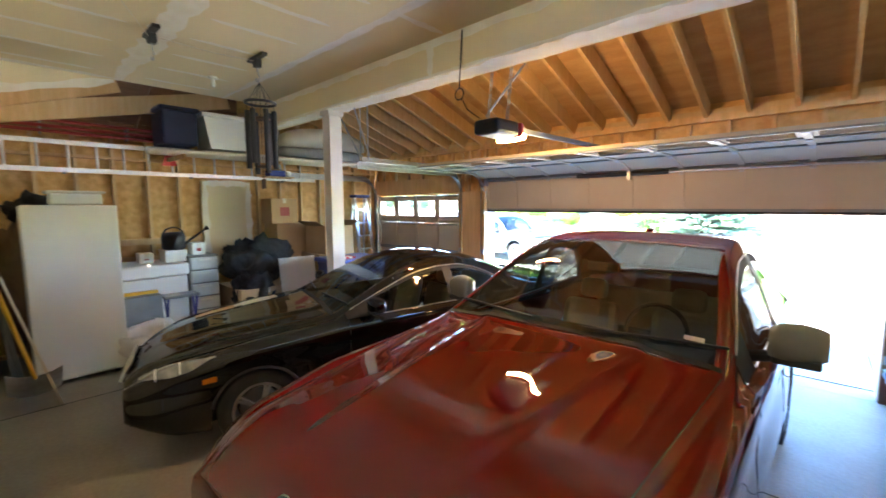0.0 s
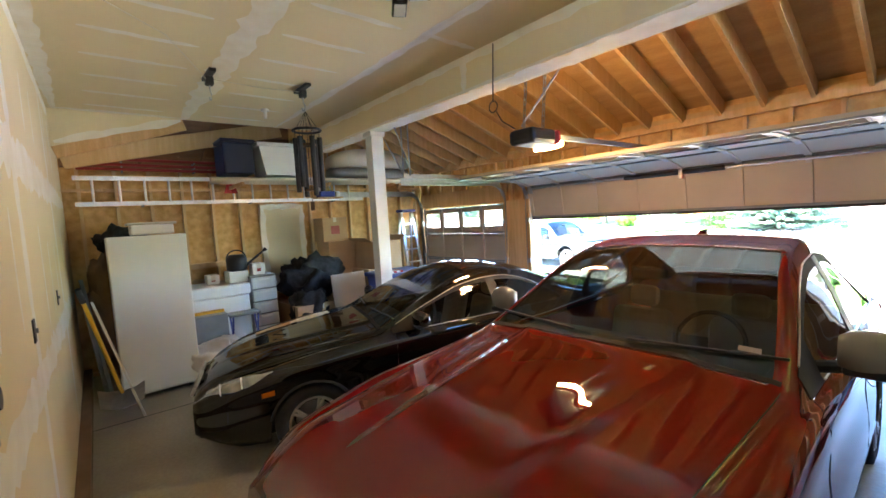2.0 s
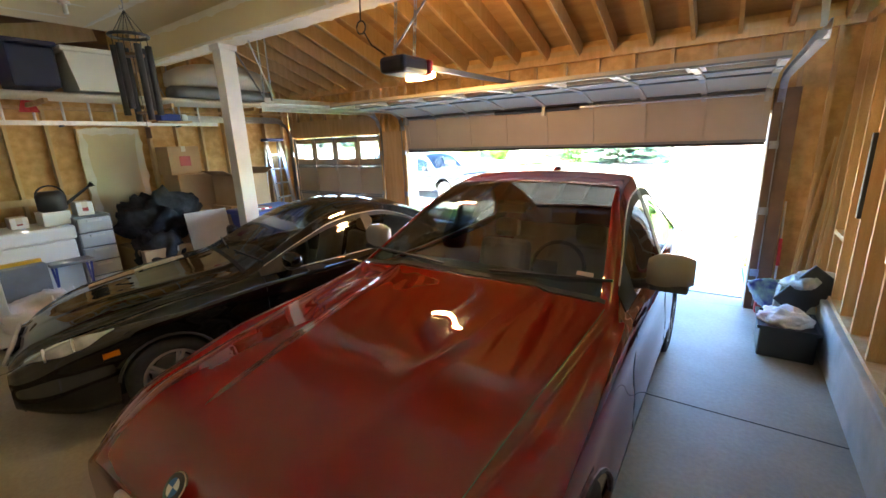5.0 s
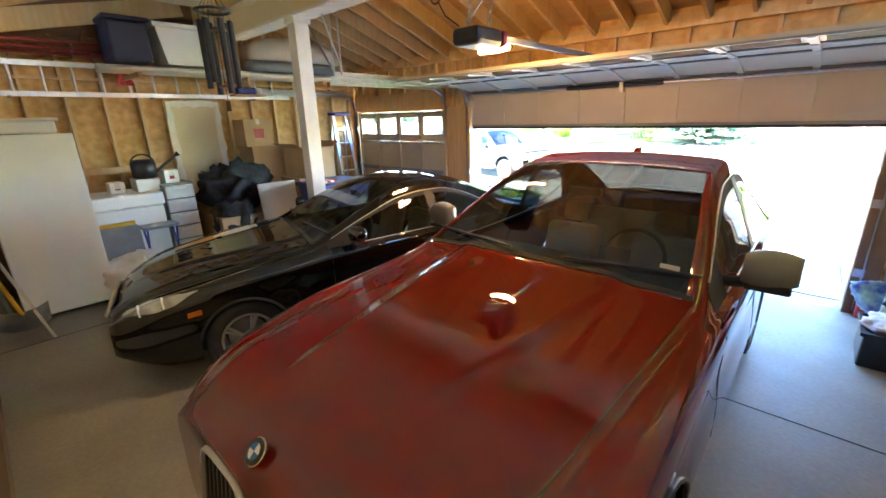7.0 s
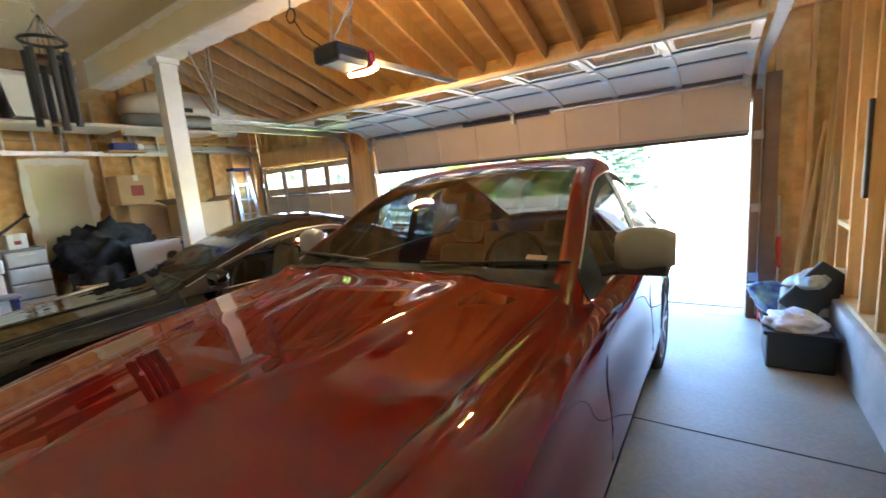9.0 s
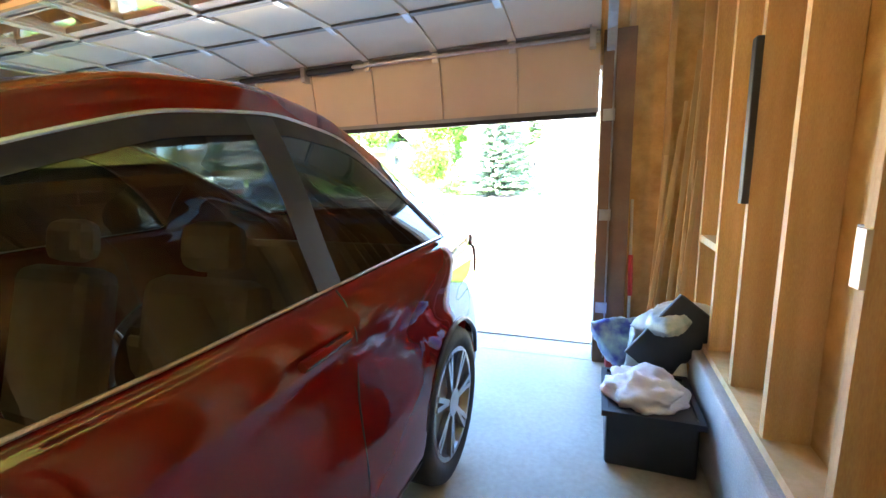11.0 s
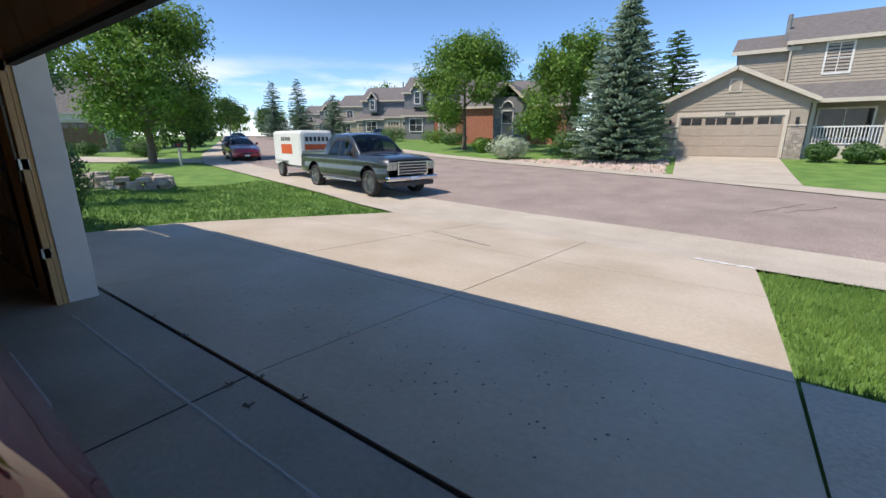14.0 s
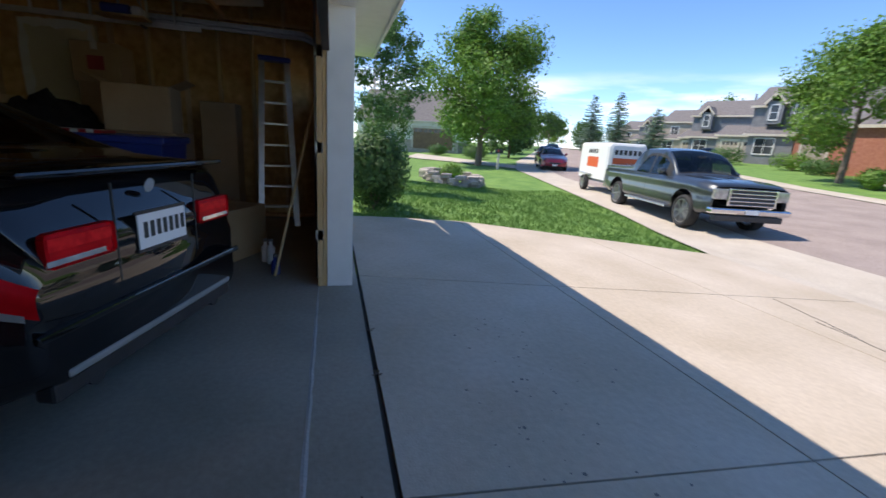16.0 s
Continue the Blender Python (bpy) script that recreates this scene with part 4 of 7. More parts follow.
for sx in (1, -1):
    kidney(coupe, sx * .15, .0, .60, .25, .17, -28, 7)
    hl = part("headlight", COUPE.band(frange(.10, .62, 20), lambda s: 6.3 - 1.9 * ease(s, .10, .34) + .9 * ease(s, .42, .62), lambda s: 7.9 - 2.2 * ease(s, .10, .62), 8, (sx,), .006), CLEARLENS, coupe, "clear headlight lens", smooth=True)
    for q, u in ((.24, 5.9), (.40, 5.3)):
        c = COUPE.at(q, u, sx, .004)
        part("lamp_ring", pipe(bmesh.new(), [c + Vector((.045 * sx * math.cos(a) * .7, -.018, .045 * math.sin(a))) for a in frange(0, math.tau, 16)], .006, 6), WHITEB, hl, "pale lamp ring")
    part("marker_light", COUPE.grid(frange(.52, .62, 4), [3.2, 3.5], (sx,), .005), AMBER, coupe, "amber side marker")
    part("tail_light", COUPE.band(frange(4.12, 4.615, 20), lambda s: 3.9 - .7 * ease(s, 4.12, 4.3), lambda s: 4.1 + .7 * ease(s, 4.12, 4.3), 8, (sx,), .008), REDLENS, coupe, "red tail light", smooth=True)
    tli = part("tail_light_inner", boxm(sx * .43 - .15, sx * .43 + .15, 4.612, 4.626, .735, .86, .02), REDLENS, coupe, "red boot-lid light")
    part("lamp_bar", boxm(sx * .43 - .135, sx * .43 + .135, 4.6262, 4.6292, .795, .84, .001), LENSBRIGHT, tli, "brighter red light bar")
    part("reverse_strip", boxm(sx * .45 - .12, sx * .45 + .13, 4.6262, 4.6288, .745, .765, .001), CLEARLENS, tli, "clear reversing strip")
    part("lid_seam", boxm(sx * .265 - .003, sx * .265 + .003, 4.615, 4.6225, .60, 1.0), JOINT, coupe)
    part("tail_light_bar", COUPE.grid(frange(4.2, 4.585, 8), [3.05, 3.3], (sx,), .009), CLEARLENS, coupe, "clear reversing strip")
    part("exhaust_tip", tube(bmesh.new(), (sx * .42, 4.45, .26), (sx * .42, 4.60, .26), .04, 16), BLACKP, coupe)
    part("bumper_intake", boxm(sx * .48 - .12, sx * .48 + .12, .03, .08, .28, .38, .01), BLACKP, coupe)
    part("wiper", bar(bmesh.new(), COUPE.at(1.64, 11.5, sx, .02), COUPE.at(1.72, 8.8, sx, .02), .012, .012), BLACKP, coupe)
part("lower_intake", boxm(-.34, .34, -.006, .02, .28, .40, .006), BLACKP, coupe)
part("lid_lip", boxm(-.60, .60, 4.50, 4.60, 1.035, 1.06, .012), BLACK_PAINT, coupe, "thin spoiler lip on the boot lid")
part("lower_trim", boxm(-.56, .56, 4.585, 4.628, .325, .36, .012), GREYPL, coupe, "grey lower bumper strip")
part("bumper_trim", boxm(-.66, .66, 4.615, 4.64, .50, .53, .008), BLACK_PAINT, coupe)
part("rear_diffuser", boxm(-.60, .60, 4.52, 4.60, .24, .32, .015), BLACKP, coupe)
pl = part("licence_plate", boxm(-.16, .16, 4.626, 4.634, .705, .855), PLATE, coupe, "white licence plate in a dark frame")
for i in range(7):
    part("plate_mark", boxm(.13 - i * .042, .105 - i * .042, 4.634, 4.636, .75, .82), JOINT, pl)
part("plate_frame", box(boxm(-.17, .17, 4.622, 4.632, .69, .705), -.17, .17, 4.622, 4.632, .855, .868), BLACKP, pl)
roundel(coupe, pose(0, 4.585, .965, -78, 0, 180), .032)
roundel(coupe, pose(0, .10, .735, 25, 0, 0), .04)


pp = thing("paper_stack", "loose pale papers and a flat brown piece on the black bonnet", "paper", coupe.matrix_world.copy())
# two pale sheets and one brown piece, offset just above the bonnet skin
for name, (a, b), (u0, u1), off, m_ in (("sheet", (.80, 1.30), (9.0, 10.15), .005, CREAM), ("flat_brown_piece", (.50, .86), (9.15, 10.5), .010, CARD), ("sheet", (.93, 1.22), (9.4, 10.5), .012, WHITEPL)):
    sheet = part(name, COUPE.grid(frange(a, b, 8), frange(u0, u1, 8), (-1,), off), m_, pp)
    sheet.modifiers.new("thick", "SOLIDIFY").thickness = .003


# ---- outside: ground, paving, road ----
def gz(x, y):
    """Height of the ground."""
    if y < .3:
        b = 0.0
    elif y < 7.5:
        b = -.075 * (y - .3)
    elif y < 20:
        b = -.54 + .036 * (y - 7.5)
    else:
        b = -.09 + .05 * (min(y, 40) - 20)
    return b + .014 * min(max(0, -x), 90) * min(1, max(0, y - 2) / 6)


SIDING = mat("tan_lap_siding", (0.36, 0.31, 0.25), 0.75, color2=(0.40, 0.35, 0.28), scale=3, fine=0.1)
GREYSIDE = mat("grey_lap_siding", (0.17, 0.18, 0.19), 0.75, color2=(0.21, 0.22, 0.23), scale=3, fine=0.1)
SHINGLE = mat("asphalt_shingles", (0.13, 0.12, 0.115), 0.9, color2=(0.19, 0.175, 0.165), scale=5, bump=0.5, bscale=30, fine=0.5)
CREAMT = mat("cream_trim", (0.62, 0.56, 0.46), 0.6, color2=(0.57, 0.51, 0.42), scale=4)
TANDOOR = mat("tan_garage_door", (0.40, 0.33, 0.26), 0.6, color2=(0.43, 0.36, 0.29), scale=3)
BRICKM = mat("red_brick", (0.36, 0.13, 0.08), 0.85, color2=(0.45, 0.19, 0.12), scale=6, bump=0.3, fine=0.4)
LEDGE = mat("ledge_stone", (0.34, 0.29, 0.24), 0.85, color2=(0.48, 0.42, 0.36), scale=5, bump=0.5, bscale=14, fine=0.4, island=0.2)
DARKWIN = mat("dark_window_glass", (0.03, 0.035, 0.04), 0.06, color2=(0.05, 0.055, 0.06), scale=2)
BARK = mat("bark", (0.14, 0.10, 0.07), 0.9, color2=(0.22, 0.17, 0.13), scale=9, bump=0.6, fine=0.4)
PALEBARK = mat("aspen_bark", (0.42, 0.40, 0.34), 0.85, color2=(0.55, 0.52, 0.45), scale=9, bump=0.3)
def leaf_mat(name, color, color2, scale):
    """Leaf: matt green, some light passing through, each leaf a little different."""
    m = mat(name, color, .6, color2=color2, scale=scale)
    n, l = m.node_tree.nodes, m.node_tree.links
    b = n["Principled BSDF"]
    src = b.inputs["Base Color"].links[0].from_socket
    g = n.new("ShaderNodeNewGeometry")
    h = n.new("ShaderNodeMapRange")
    h.inputs[3].default_value, h.inputs[4].default_value = .7, 1.35
    hv = n.new("ShaderNodeHueSaturation")
    l.new(g.outputs["Random Per Island"], h.inputs[0])
    l.new(h.outputs[0], hv.inputs["Value"])
    l.new(src, hv.inputs["Color"])
    l.new(hv.outputs[0], b.inputs["Base Color"])
    tr = n.new("ShaderNodeBsdfTranslucent")
    l.new(hv.outputs[0], tr.inputs[0])
    mx = n.new("ShaderNodeMixShader")
    mx.inputs[0].default_value = .35
    l.new(b.outputs[0], mx.inputs[1])
    l.new(tr.outputs[0], mx.inputs[2])
    l.new(mx.outputs[0], n["Material Output"].inputs[0])
    return m


LEAF = leaf_mat("maple_leaves", (0.095, 0.21, 0.027), (0.18, 0.31, 0.05), 1.2)
LEAFD = leaf_mat("dark_leaves", (0.055, 0.13, 0.033), (0.11, 0.21, 0.06), 1.4)
NEEDLE = mat("spruce_needles", (0.12, 0.20, 0.125), 0.7, color2=(0.25, 0.34, 0.23), scale=2)
ROCKM = mat("pink_river_rock", (0.45, 0.33, 0.27), 0.85, color2=(0.62, 0.50, 0.43), scale=2, bump=0.3, fine=0.3)
WALKC = mat("sidewalk_concrete", (0.45, 0.395, 0.315), 0.85, color2=(0.53, 0.475, 0.39), scale=1.2, bump=0.3, bscale=70, fine=0.35)
TAR = mat("tar_patch", (0.05, 0.05, 0.05), 0.8, color2=(0.08, 0.08, 0.08), scale=6)
SOIL = mat("mulch_soil", (0.10, 0.07, 0.05), 0.95, color2=(0.16, 0.12, 0.09), scale=9, bump=0.5)


def from_arrays(name, verts, faces, m, parent=None, label=""):
    me = bpy.data.meshes.new(name)
    me.from_pydata(verts, [], faces)
    me.materials.append(m)
    ob = new(name, me)
    if parent:
        ob.parent = parent
    if label:
        ob["label"] = label
    return ob


xs = [-400, -200, -120] + list(np.arange(-80, 41, 2.0)) + [60, 120, 250, 400]
ys = [.29, 1.2, 2.0, 3.0, 4.5, 6.0, 7.0, 7.5, 8.0, 9.0] + list(np.arange(10.5, 19, 1.6)) + [20.0] + list(np.arange(21.5, 45, 1.6)) + [60, 90, 150, 300, 600]
vv = [(x, y, gz(x, y) - .04) for y in ys for x in xs]
nx = len(xs)
ff = [(j * nx + i, j * nx + i + 1, (j + 1) * nx + i + 1, (j + 1) * nx + i) for j in range(len(ys) - 1) for i in range(nx - 1)]
tagged(from_arrays("ground", vv, ff, GRASS), "green mown lawns rolling away along the street", "ground", kind="structure")
tagged(from_arrays("ground_back", [(-400, -300, -.3), (400, -300, -.3), (400, .29, -.3), (-400, .29, -.3)], [(0, 1, 2, 3)], GRASS), "grass behind the house", "ground", kind="structure")


def strip(name, left, right, lift, m, label, cat, n=8, thick=0.0):
    """A paved strip between two lines of plan points, lying on the ground."""
    def dense(line):
        out = []
        for a, b in zip(line, line[1:]):
            k = max(1, int(math.dist(a, b) / 1.5))
            k = 10 if len(line) < 20 else k
            out += [(a[0] + (b[0] - a[0]) * i / k, a[1] + (b[1] - a[1]) * i / k) for i in range(k)]
        return out + [line[-1]]
    A, B = dense(left), dense(right)
    vs, fs = [], []
    for p, q in zip(A, B):
        for j in range(n + 1):
            x, y = p[0] + (q[0] - p[0]) * j / n, p[1] + (q[1] - p[1]) * j / n
            vs.append((x, y, gz(x, y) + lift))
    for i in range(len(A) - 1):
        for j in range(n):
            a = i * (n + 1) + j
            fs.append((a, a + n + 1, a + n + 2, a + 1))
    ob = tagged(from_arrays(name, vs, fs, m), label, cat, kind="structure")
    if thick:
        s = ob.modifiers.new("thick", "SOLIDIFY")
        s.thickness, s.offset = thick, -1 if fs else 0
    return ob


LINE_A = [(-140, 75), (-60, 32.5), (-30, 15.2), (-22, 11.6), (-7, 8.2), (-2.6, 6.95), (.5, 6.9), (4.75, 6.25), (12, 5.2), (60, -1)]
LINE_B = [(-140, 76.6), (-60, 34.1), (-30, 16.9), (-17.7, 12.2), (-7.3, 10.2), (-3.5, 9.1), (-.5, 8.8), (3.3, 8.4), (12, 7.0), (60, 1)]
LINE_B2 = [(x, y + .22) for x, y in LINE_B]
LINE_C = [(-140, 88), (-60, 45), (-30, 30), (-12.5, 21.9), (-6.4, 20.2), (-2.0, 19.0), (2.1, 17.6), (7.2, 15.2), (14, 12.4), (60, 8)]
LINE_D = [(x + .2, y + 1.35) for x, y in LINE_C]
strip("road", LINE_B2, LINE_C, -.012, ASPHALT, "pinkish grey chip-seal asphalt street with cracks", "road", 10)
strip("pavement_near", LINE_A, LINE_B, .006, WALKC, "pale concrete sidewalk with rolled kerb", "pavement", 4)
strip("gutter", LINE_B, LINE_B2, -.004, WALKC, "concrete gutter pan", "gutter", 2)
strip("pavement_far", LINE_C, LINE_D, .012, WALKC, "pale concrete far sidewalk and kerb", "pavement", 4)
strip("far_driveway", [(2.1, 17.7), (.9, 28.0)], [(6.0, 17.2), (5.7, 28.0)], .02, WALKC, "pale concrete driveway across the street", "driveway", 4)
strip("west_driveway", [(-22.5, 11.75), (-34, 6.2)], [(-25.5, 13.2), (-40, 8.6)], .02, WALKC, "pale concrete path to the next house", "driveway", 4)
strip("side_walk", [(4.908, .30), (4.908, 2.38)], [(7.0, .30), (7.0, 2.38)], .004, WALKC, "concrete walk beside the driveway", "pavement", 4)
strip("gravel_strip", [(4.9, .24), (4.9, .58)], [(5.4, .24), (5.4, .58)], .008, mat("grey_gravel", (.12, .11, .10), .9, color2=(.28, .26, .24), scale=40, bump=.8, bscale=60), "dark gravel beside the jamb", "gravel", 4)
drive = tagged(new("driveway"), "sunlit buff concrete driveway slabs with pitted patches and joints", "driveway", kind="structure")
COLS = (-3.9, -.25, 2.285, 4.90)
ROWS = (.305, 2.33, 4.6, 6.95)
for i in range(3):
    for j in range(3):
        bm = bmesh.new()
        grid = []
        for b in range(5):
            for a in range(5):
                fx, fy = a / 4, b / 4
                y = ROWS[j] + .006 + (ROWS[j + 1] - ROWS[j] - .012) * fy
                x0, x1 = COLS[i] + .006, COLS[i + 1] - .006
                if i == 0:
                    x0 = float(np.interp(y, (.3, 1.0, 2.4, 7.0), (-3.35, -3.6, -3.86, -2.6)))
                if i == 2:
                    x1 = float(np.interp(y, (.3, 2.5, 6.95), (4.90, 4.88, 4.74)))
                x = x0 + (x1 - x0) * fx
                if j == 2:
                    y = min(y, ROWS[2] + .006 + (float(np.interp(x, (-4, .5, 4.9), (7.3, 6.88, 6.22))) - ROWS[2]) * fy) if fy > 0 else y
                grid.append(bm.verts.new((x, y, gz(x, y) + .008)))
        for b in range(4):
            for a in range(4):
                bm.faces.new((grid[b * 5 + a], grid[b * 5 + a + 1], grid[b * 5 + a + 6], grid[b * 5 + a + 5]))
        r = bmesh.ops.extrude_face_region(bm, geom=list(bm.faces))
        for v in r["geom"]:
            if isinstance(v, bmesh.types.BMVert):
                v.co.z -= .0
        for v in grid:
            v.co.z -= .09
        part("slab", bm, DRIVE, drive)
strip("joint_bed", [(-3.0, .3), (-2.6, 6.9)], [(4.88, .3), (4.75, 6.2)], -.010, JOINT, "dark joint filler under the slabs", "joint filler", 6)
setting("apron_gap", boxm(-.3, 5.2, .284, .306, -.1, -.014), JOINT, "black open joint at the slab edge", "joint")
# pitted spalls, leaf litter and cracks
rnd = random.Random(4)
bm = bmesh.new()
for k in range(150):
    cx, cy = ((2.0, 1.1), (3.3, 1.0), (3.9, 1.5), (1.2, 1.3))[k % 4]
    x, y, r = rnd.gauss(cx, .35), rnd.gauss(cy, .25), rnd.uniform(.003, .011)
    if not (.4 < y < 2.25 and -.1 < x < 4.8):
        continue
    vs = [bm.verts.new((x + r * rnd.uniform(.6, 1.3) * math.cos(a * math.tau / 7), y + r * rnd.uniform(.6, 1.3) * math.sin(a * math.tau / 7), gz(x, y) + .0095)) for a in range(7)]
    bm.faces.new(vs)
tagged(link("concrete_spall", bm, mat("pit_shadow", (.17, .16, .15), .95)), "small dark pits worn in the concrete", "pitting", kind="stuff")
bm = bmesh.new()
for pts in ([(-.2 + .12 * i, 5.35 - .035 * i + rnd.uniform(-.02, .02)) for i in range(10)], [(.5 + .11 * i, 5.05 - .02 * i + rnd.uniform(-.015, .015)) for i in range(8)], [(4.7 + .1 * i, 11.6 + .16 * i + rnd.uniform(-.1, .1)) for i in range(12)], [(5.3 + .12 * i, 11.9 + .14 * i + rnd.uniform(-.08, .08)) for i in range(10)]):
    for p, q in zip(pts, pts[1:]):
        bar(bm, (*p, gz(*p) + .009), (*q, gz(*q) + .009), .014, .003)
tagged(link("crack", bm, JOINT), "thin dark cracks in concrete and asphalt", "crack", kind="stuff")
bm = bmesh.new()
for k in range(14):
    x, y, r = 4.0 + k * .055 + rnd.uniform(-.04, .04), 6.42 - k * .012, rnd.uniform(.03, .09)
    vs = [bm.verts.new((x + r * rnd.uniform(.5, 1.4) * math.cos(a * math.tau / 8), y + .6 * r * rnd.uniform(.5, 1.4) * math.sin(a * math.tau / 8), gz(x, y) + .016)) for a in range(8)]
    bm.faces.new(vs)
tagged(link("concrete_patch", bm, WHITEP), "white crumbled patching along the sidewalk edge", "patch", kind="stuff")
bm = bmesh.new()
for x, y in ((2.55, .13), (2.28, .17), (1.45, .30), (.9, .31), (2.35, .31), (2.72, .33)):
    for k in range(7):
        a = rnd.uniform(0, 6.28)
        bar(bm, (x, y, .004), (x + .03 * math.cos(a), y + .03 * math.sin(a), .012), .008, .002)
tagged(link("leaf_litter", bm, SOIL), "dry leaf bits caught at the joint", "leaf litter", kind="stuff")


def blades(name, region, n, seed, label):
    rg = np.random.default_rng(seed)
    V, F = [], []
    x0, x1, y0, y1, ok = region
    while len(F) < n:
        x, y = rg.uniform(x0, x1), rg.uniform(y0, y1)
        if not ok(x, y):
            continue
        z = gz(x, y) - .042
        for _ in range(3):
            a, h, l = rg.uniform(0, 6.28), rg.uniform(.05, .095), rg.uniform(-.03, .03)
            px, py = x + rg.uniform(-.03, .03), y + rg.uniform(-.03, .03)
            k = len(V)
            V += [(px - .006 * math.cos(a), py - .006 * math.sin(a), z), (px + .006 * math.cos(a), py + .006 * math.sin(a), z), (px + l, py + l * .5, z + h)]
            F.append((k, k + 1, k + 2))
    tagged(from_arrays(name, V, F, GRASS), label, "grass", kind="stuff")


def west_lawn(x, y):
    return x < float(np.interp(y, (.3, 1.0, 2.4, 7.0), (-3.35, -3.6, -3.88, -2.65))) and y < float(np.interp(x, [p[0] for p in LINE_A], [p[1] for p in LINE_A])) - .02


blades("grass", (-12, -2.6, .5, 9, west_lawn), 42000, 1, "short mown green grass beside the driveway")
blades("grass", (4.76, 9.0, 2.42, 6.2, lambda x, y: x > float(np.interp(y, (2.4, 6.3), (4.93, 4.78))) and y < 6.2 - .13 * (x - 4.75)), 26000, 2, "short mown grass east of the driveway")


# ---- trees ----
def leafy(name, m, h, crown_r, crown_z, n, leaf, leafm, barkm, seed, label, shape=1.0, trunk=.12):
    rg = np.random.default_rng(seed)
    t = thing(name, label, "tree", m)
    bm = bmesh.new()
    tube(bm, (0, 0, -.3), (.04, .02, crown_z * .75), trunk, 10, trunk * .7)
    tube(bm, (.04, .02, crown_z * .75), (0, .05, h * .8), trunk * .7, 8, trunk * .15)
    part("trunk", bm, barkm, t)
    cents = []
    bm = bmesh.new()
    for k in range(26):
        f = rg.uniform(0, 1) ** .8
        z0 = crown_z * .6 + f * (h * .82 - crown_z * .6)
        wide = crown_r * (1 - abs(f - .35) ** 1.4 * 1.1 * shape)
        a = k * 2.4 + rg.uniform(-.4, .4)
        d = wide * rg.uniform(.6, 1.0)
        tip = Vector((d * math.cos(a), d * math.sin(a), z0 + d * rg.uniform(.25, .6)))
        tube(bm, (0, 0, z0), tip, trunk * .3, 5, trunk * .06)
        cents.append((tip, rg.uniform(.22, .36) * crown_r))
        cents.append((Vector((0, 0, z0)).lerp(tip, .6), rg.uniform(.22, .34) * crown_r))
    cents.append((Vector((0, 0, h * .93)), .2 * crown_r))
    part("branch", bm, barkm, t)
    cc = np.array([tuple(c) for c, r in cents])
    cr = np.array([r for c, r in cents])
    pick = rg.integers(len(cents), size=n)
    v = rg.normal(size=(n, 3))
    v /= np.linalg.norm(v, axis=1, keepdims=True)
    lump = 1 + .25 * np.sin(7 * v[:, 0] + pick) * np.cos(6 * v[:, 1] + 2 * pick) + .15 * np.sin(13 * v[:, 2] + pick)
    p = cc[pick] + v * (cr[pick] * lump * rg.uniform(.25, 1.08, n) ** .7)[:, None] * np.array((1, 1, .9))
    nrm = v * .6 + rg.normal(size=(n, 3)) * .6 + np.array((0, 0, .5))
    u = np.cross(nrm, rg.normal(size=(n, 3)))
    u /= np.linalg.norm(u, axis=1, keepdims=True)
    w = np.cross(nrm, u)
    w /= np.linalg.norm(w, axis=1, keepdims=True)
    s = (leaf * rg.uniform(.6, 1.3, n))[:, None]
    V = np.stack([p - u * s, p + w * s * .55, p + u * s, p - w * s * .55], 1).reshape(-1, 3).tolist()
    F = np.arange(4 * n).reshape(-1, 4).tolist()
    c = from_arrays("crown", V, F, leafm, t)
    c["kind"] = "stuff"
    return t


def conifer(name, m, h, r, seed, label, dens=1.0, leafm=None):
    rg = np.random.default_rng(seed)
    t = thing(name, label, "tree", m)
    part("trunk", tube(bmesh.new(), (0, 0, -.3), (0, 0, h), .03 * h * .6, 8, .01), BARK, t)
    V, F = [], []
    tiers = int(h * 5.5)
    for k in range(tiers):
        f = k / tiers
        z = .12 * h * .4 + f * h * .95
        rad = r * (1 - f) ** .66 + .08
        nb = int((7 + 12 * (1 - f)) * dens)
        for b in range(nb):
            a = b * math.tau / nb + rg.uniform(-.3, .3) + k * .9
            L = rad * rg.uniform(.62, 1.12)
            zb, droop = z + rg.uniform(-.16, .16), rg.uniform(.10, .34)
            steps = max(3, int(L / .13))
            for s in range(steps):
                q = (s + .6) / steps
                px, py = L * q * math.cos(a), L * q * math.sin(a)
                pz = zb - droop * L * q + .20 * L * q * q
                for g in range(3):
                    d = a + (g - 1) * .9 + rg.uniform(-.3, .3)
                    l, w = .16 + .10 * rg.uniform(), .035
                    i = len(V)
                    dx, dy = math.cos(d), math.sin(d)
                    V += [(px - dy * w, py + dx * w, pz), (px + dy * w, py - dx * w, pz + .02), (px + dx * l + dy * .01, py + dy * l, pz + rg.uniform(-.08, .06)), (px + dx * l * .5, py + dy * l * .5, pz + .07)]
                    F += [(i, i + 1, i + 2), (i, i + 2, i + 3)]
    c = from_arrays("crown", V, F, leafm or NEEDLE, t)
    c["kind"] = "stuff"
    return t


def at(x, y, rz=0.0, dz=0.0):
    return pose(x, y, gz(x, y) + dz, 0, 0, rz)


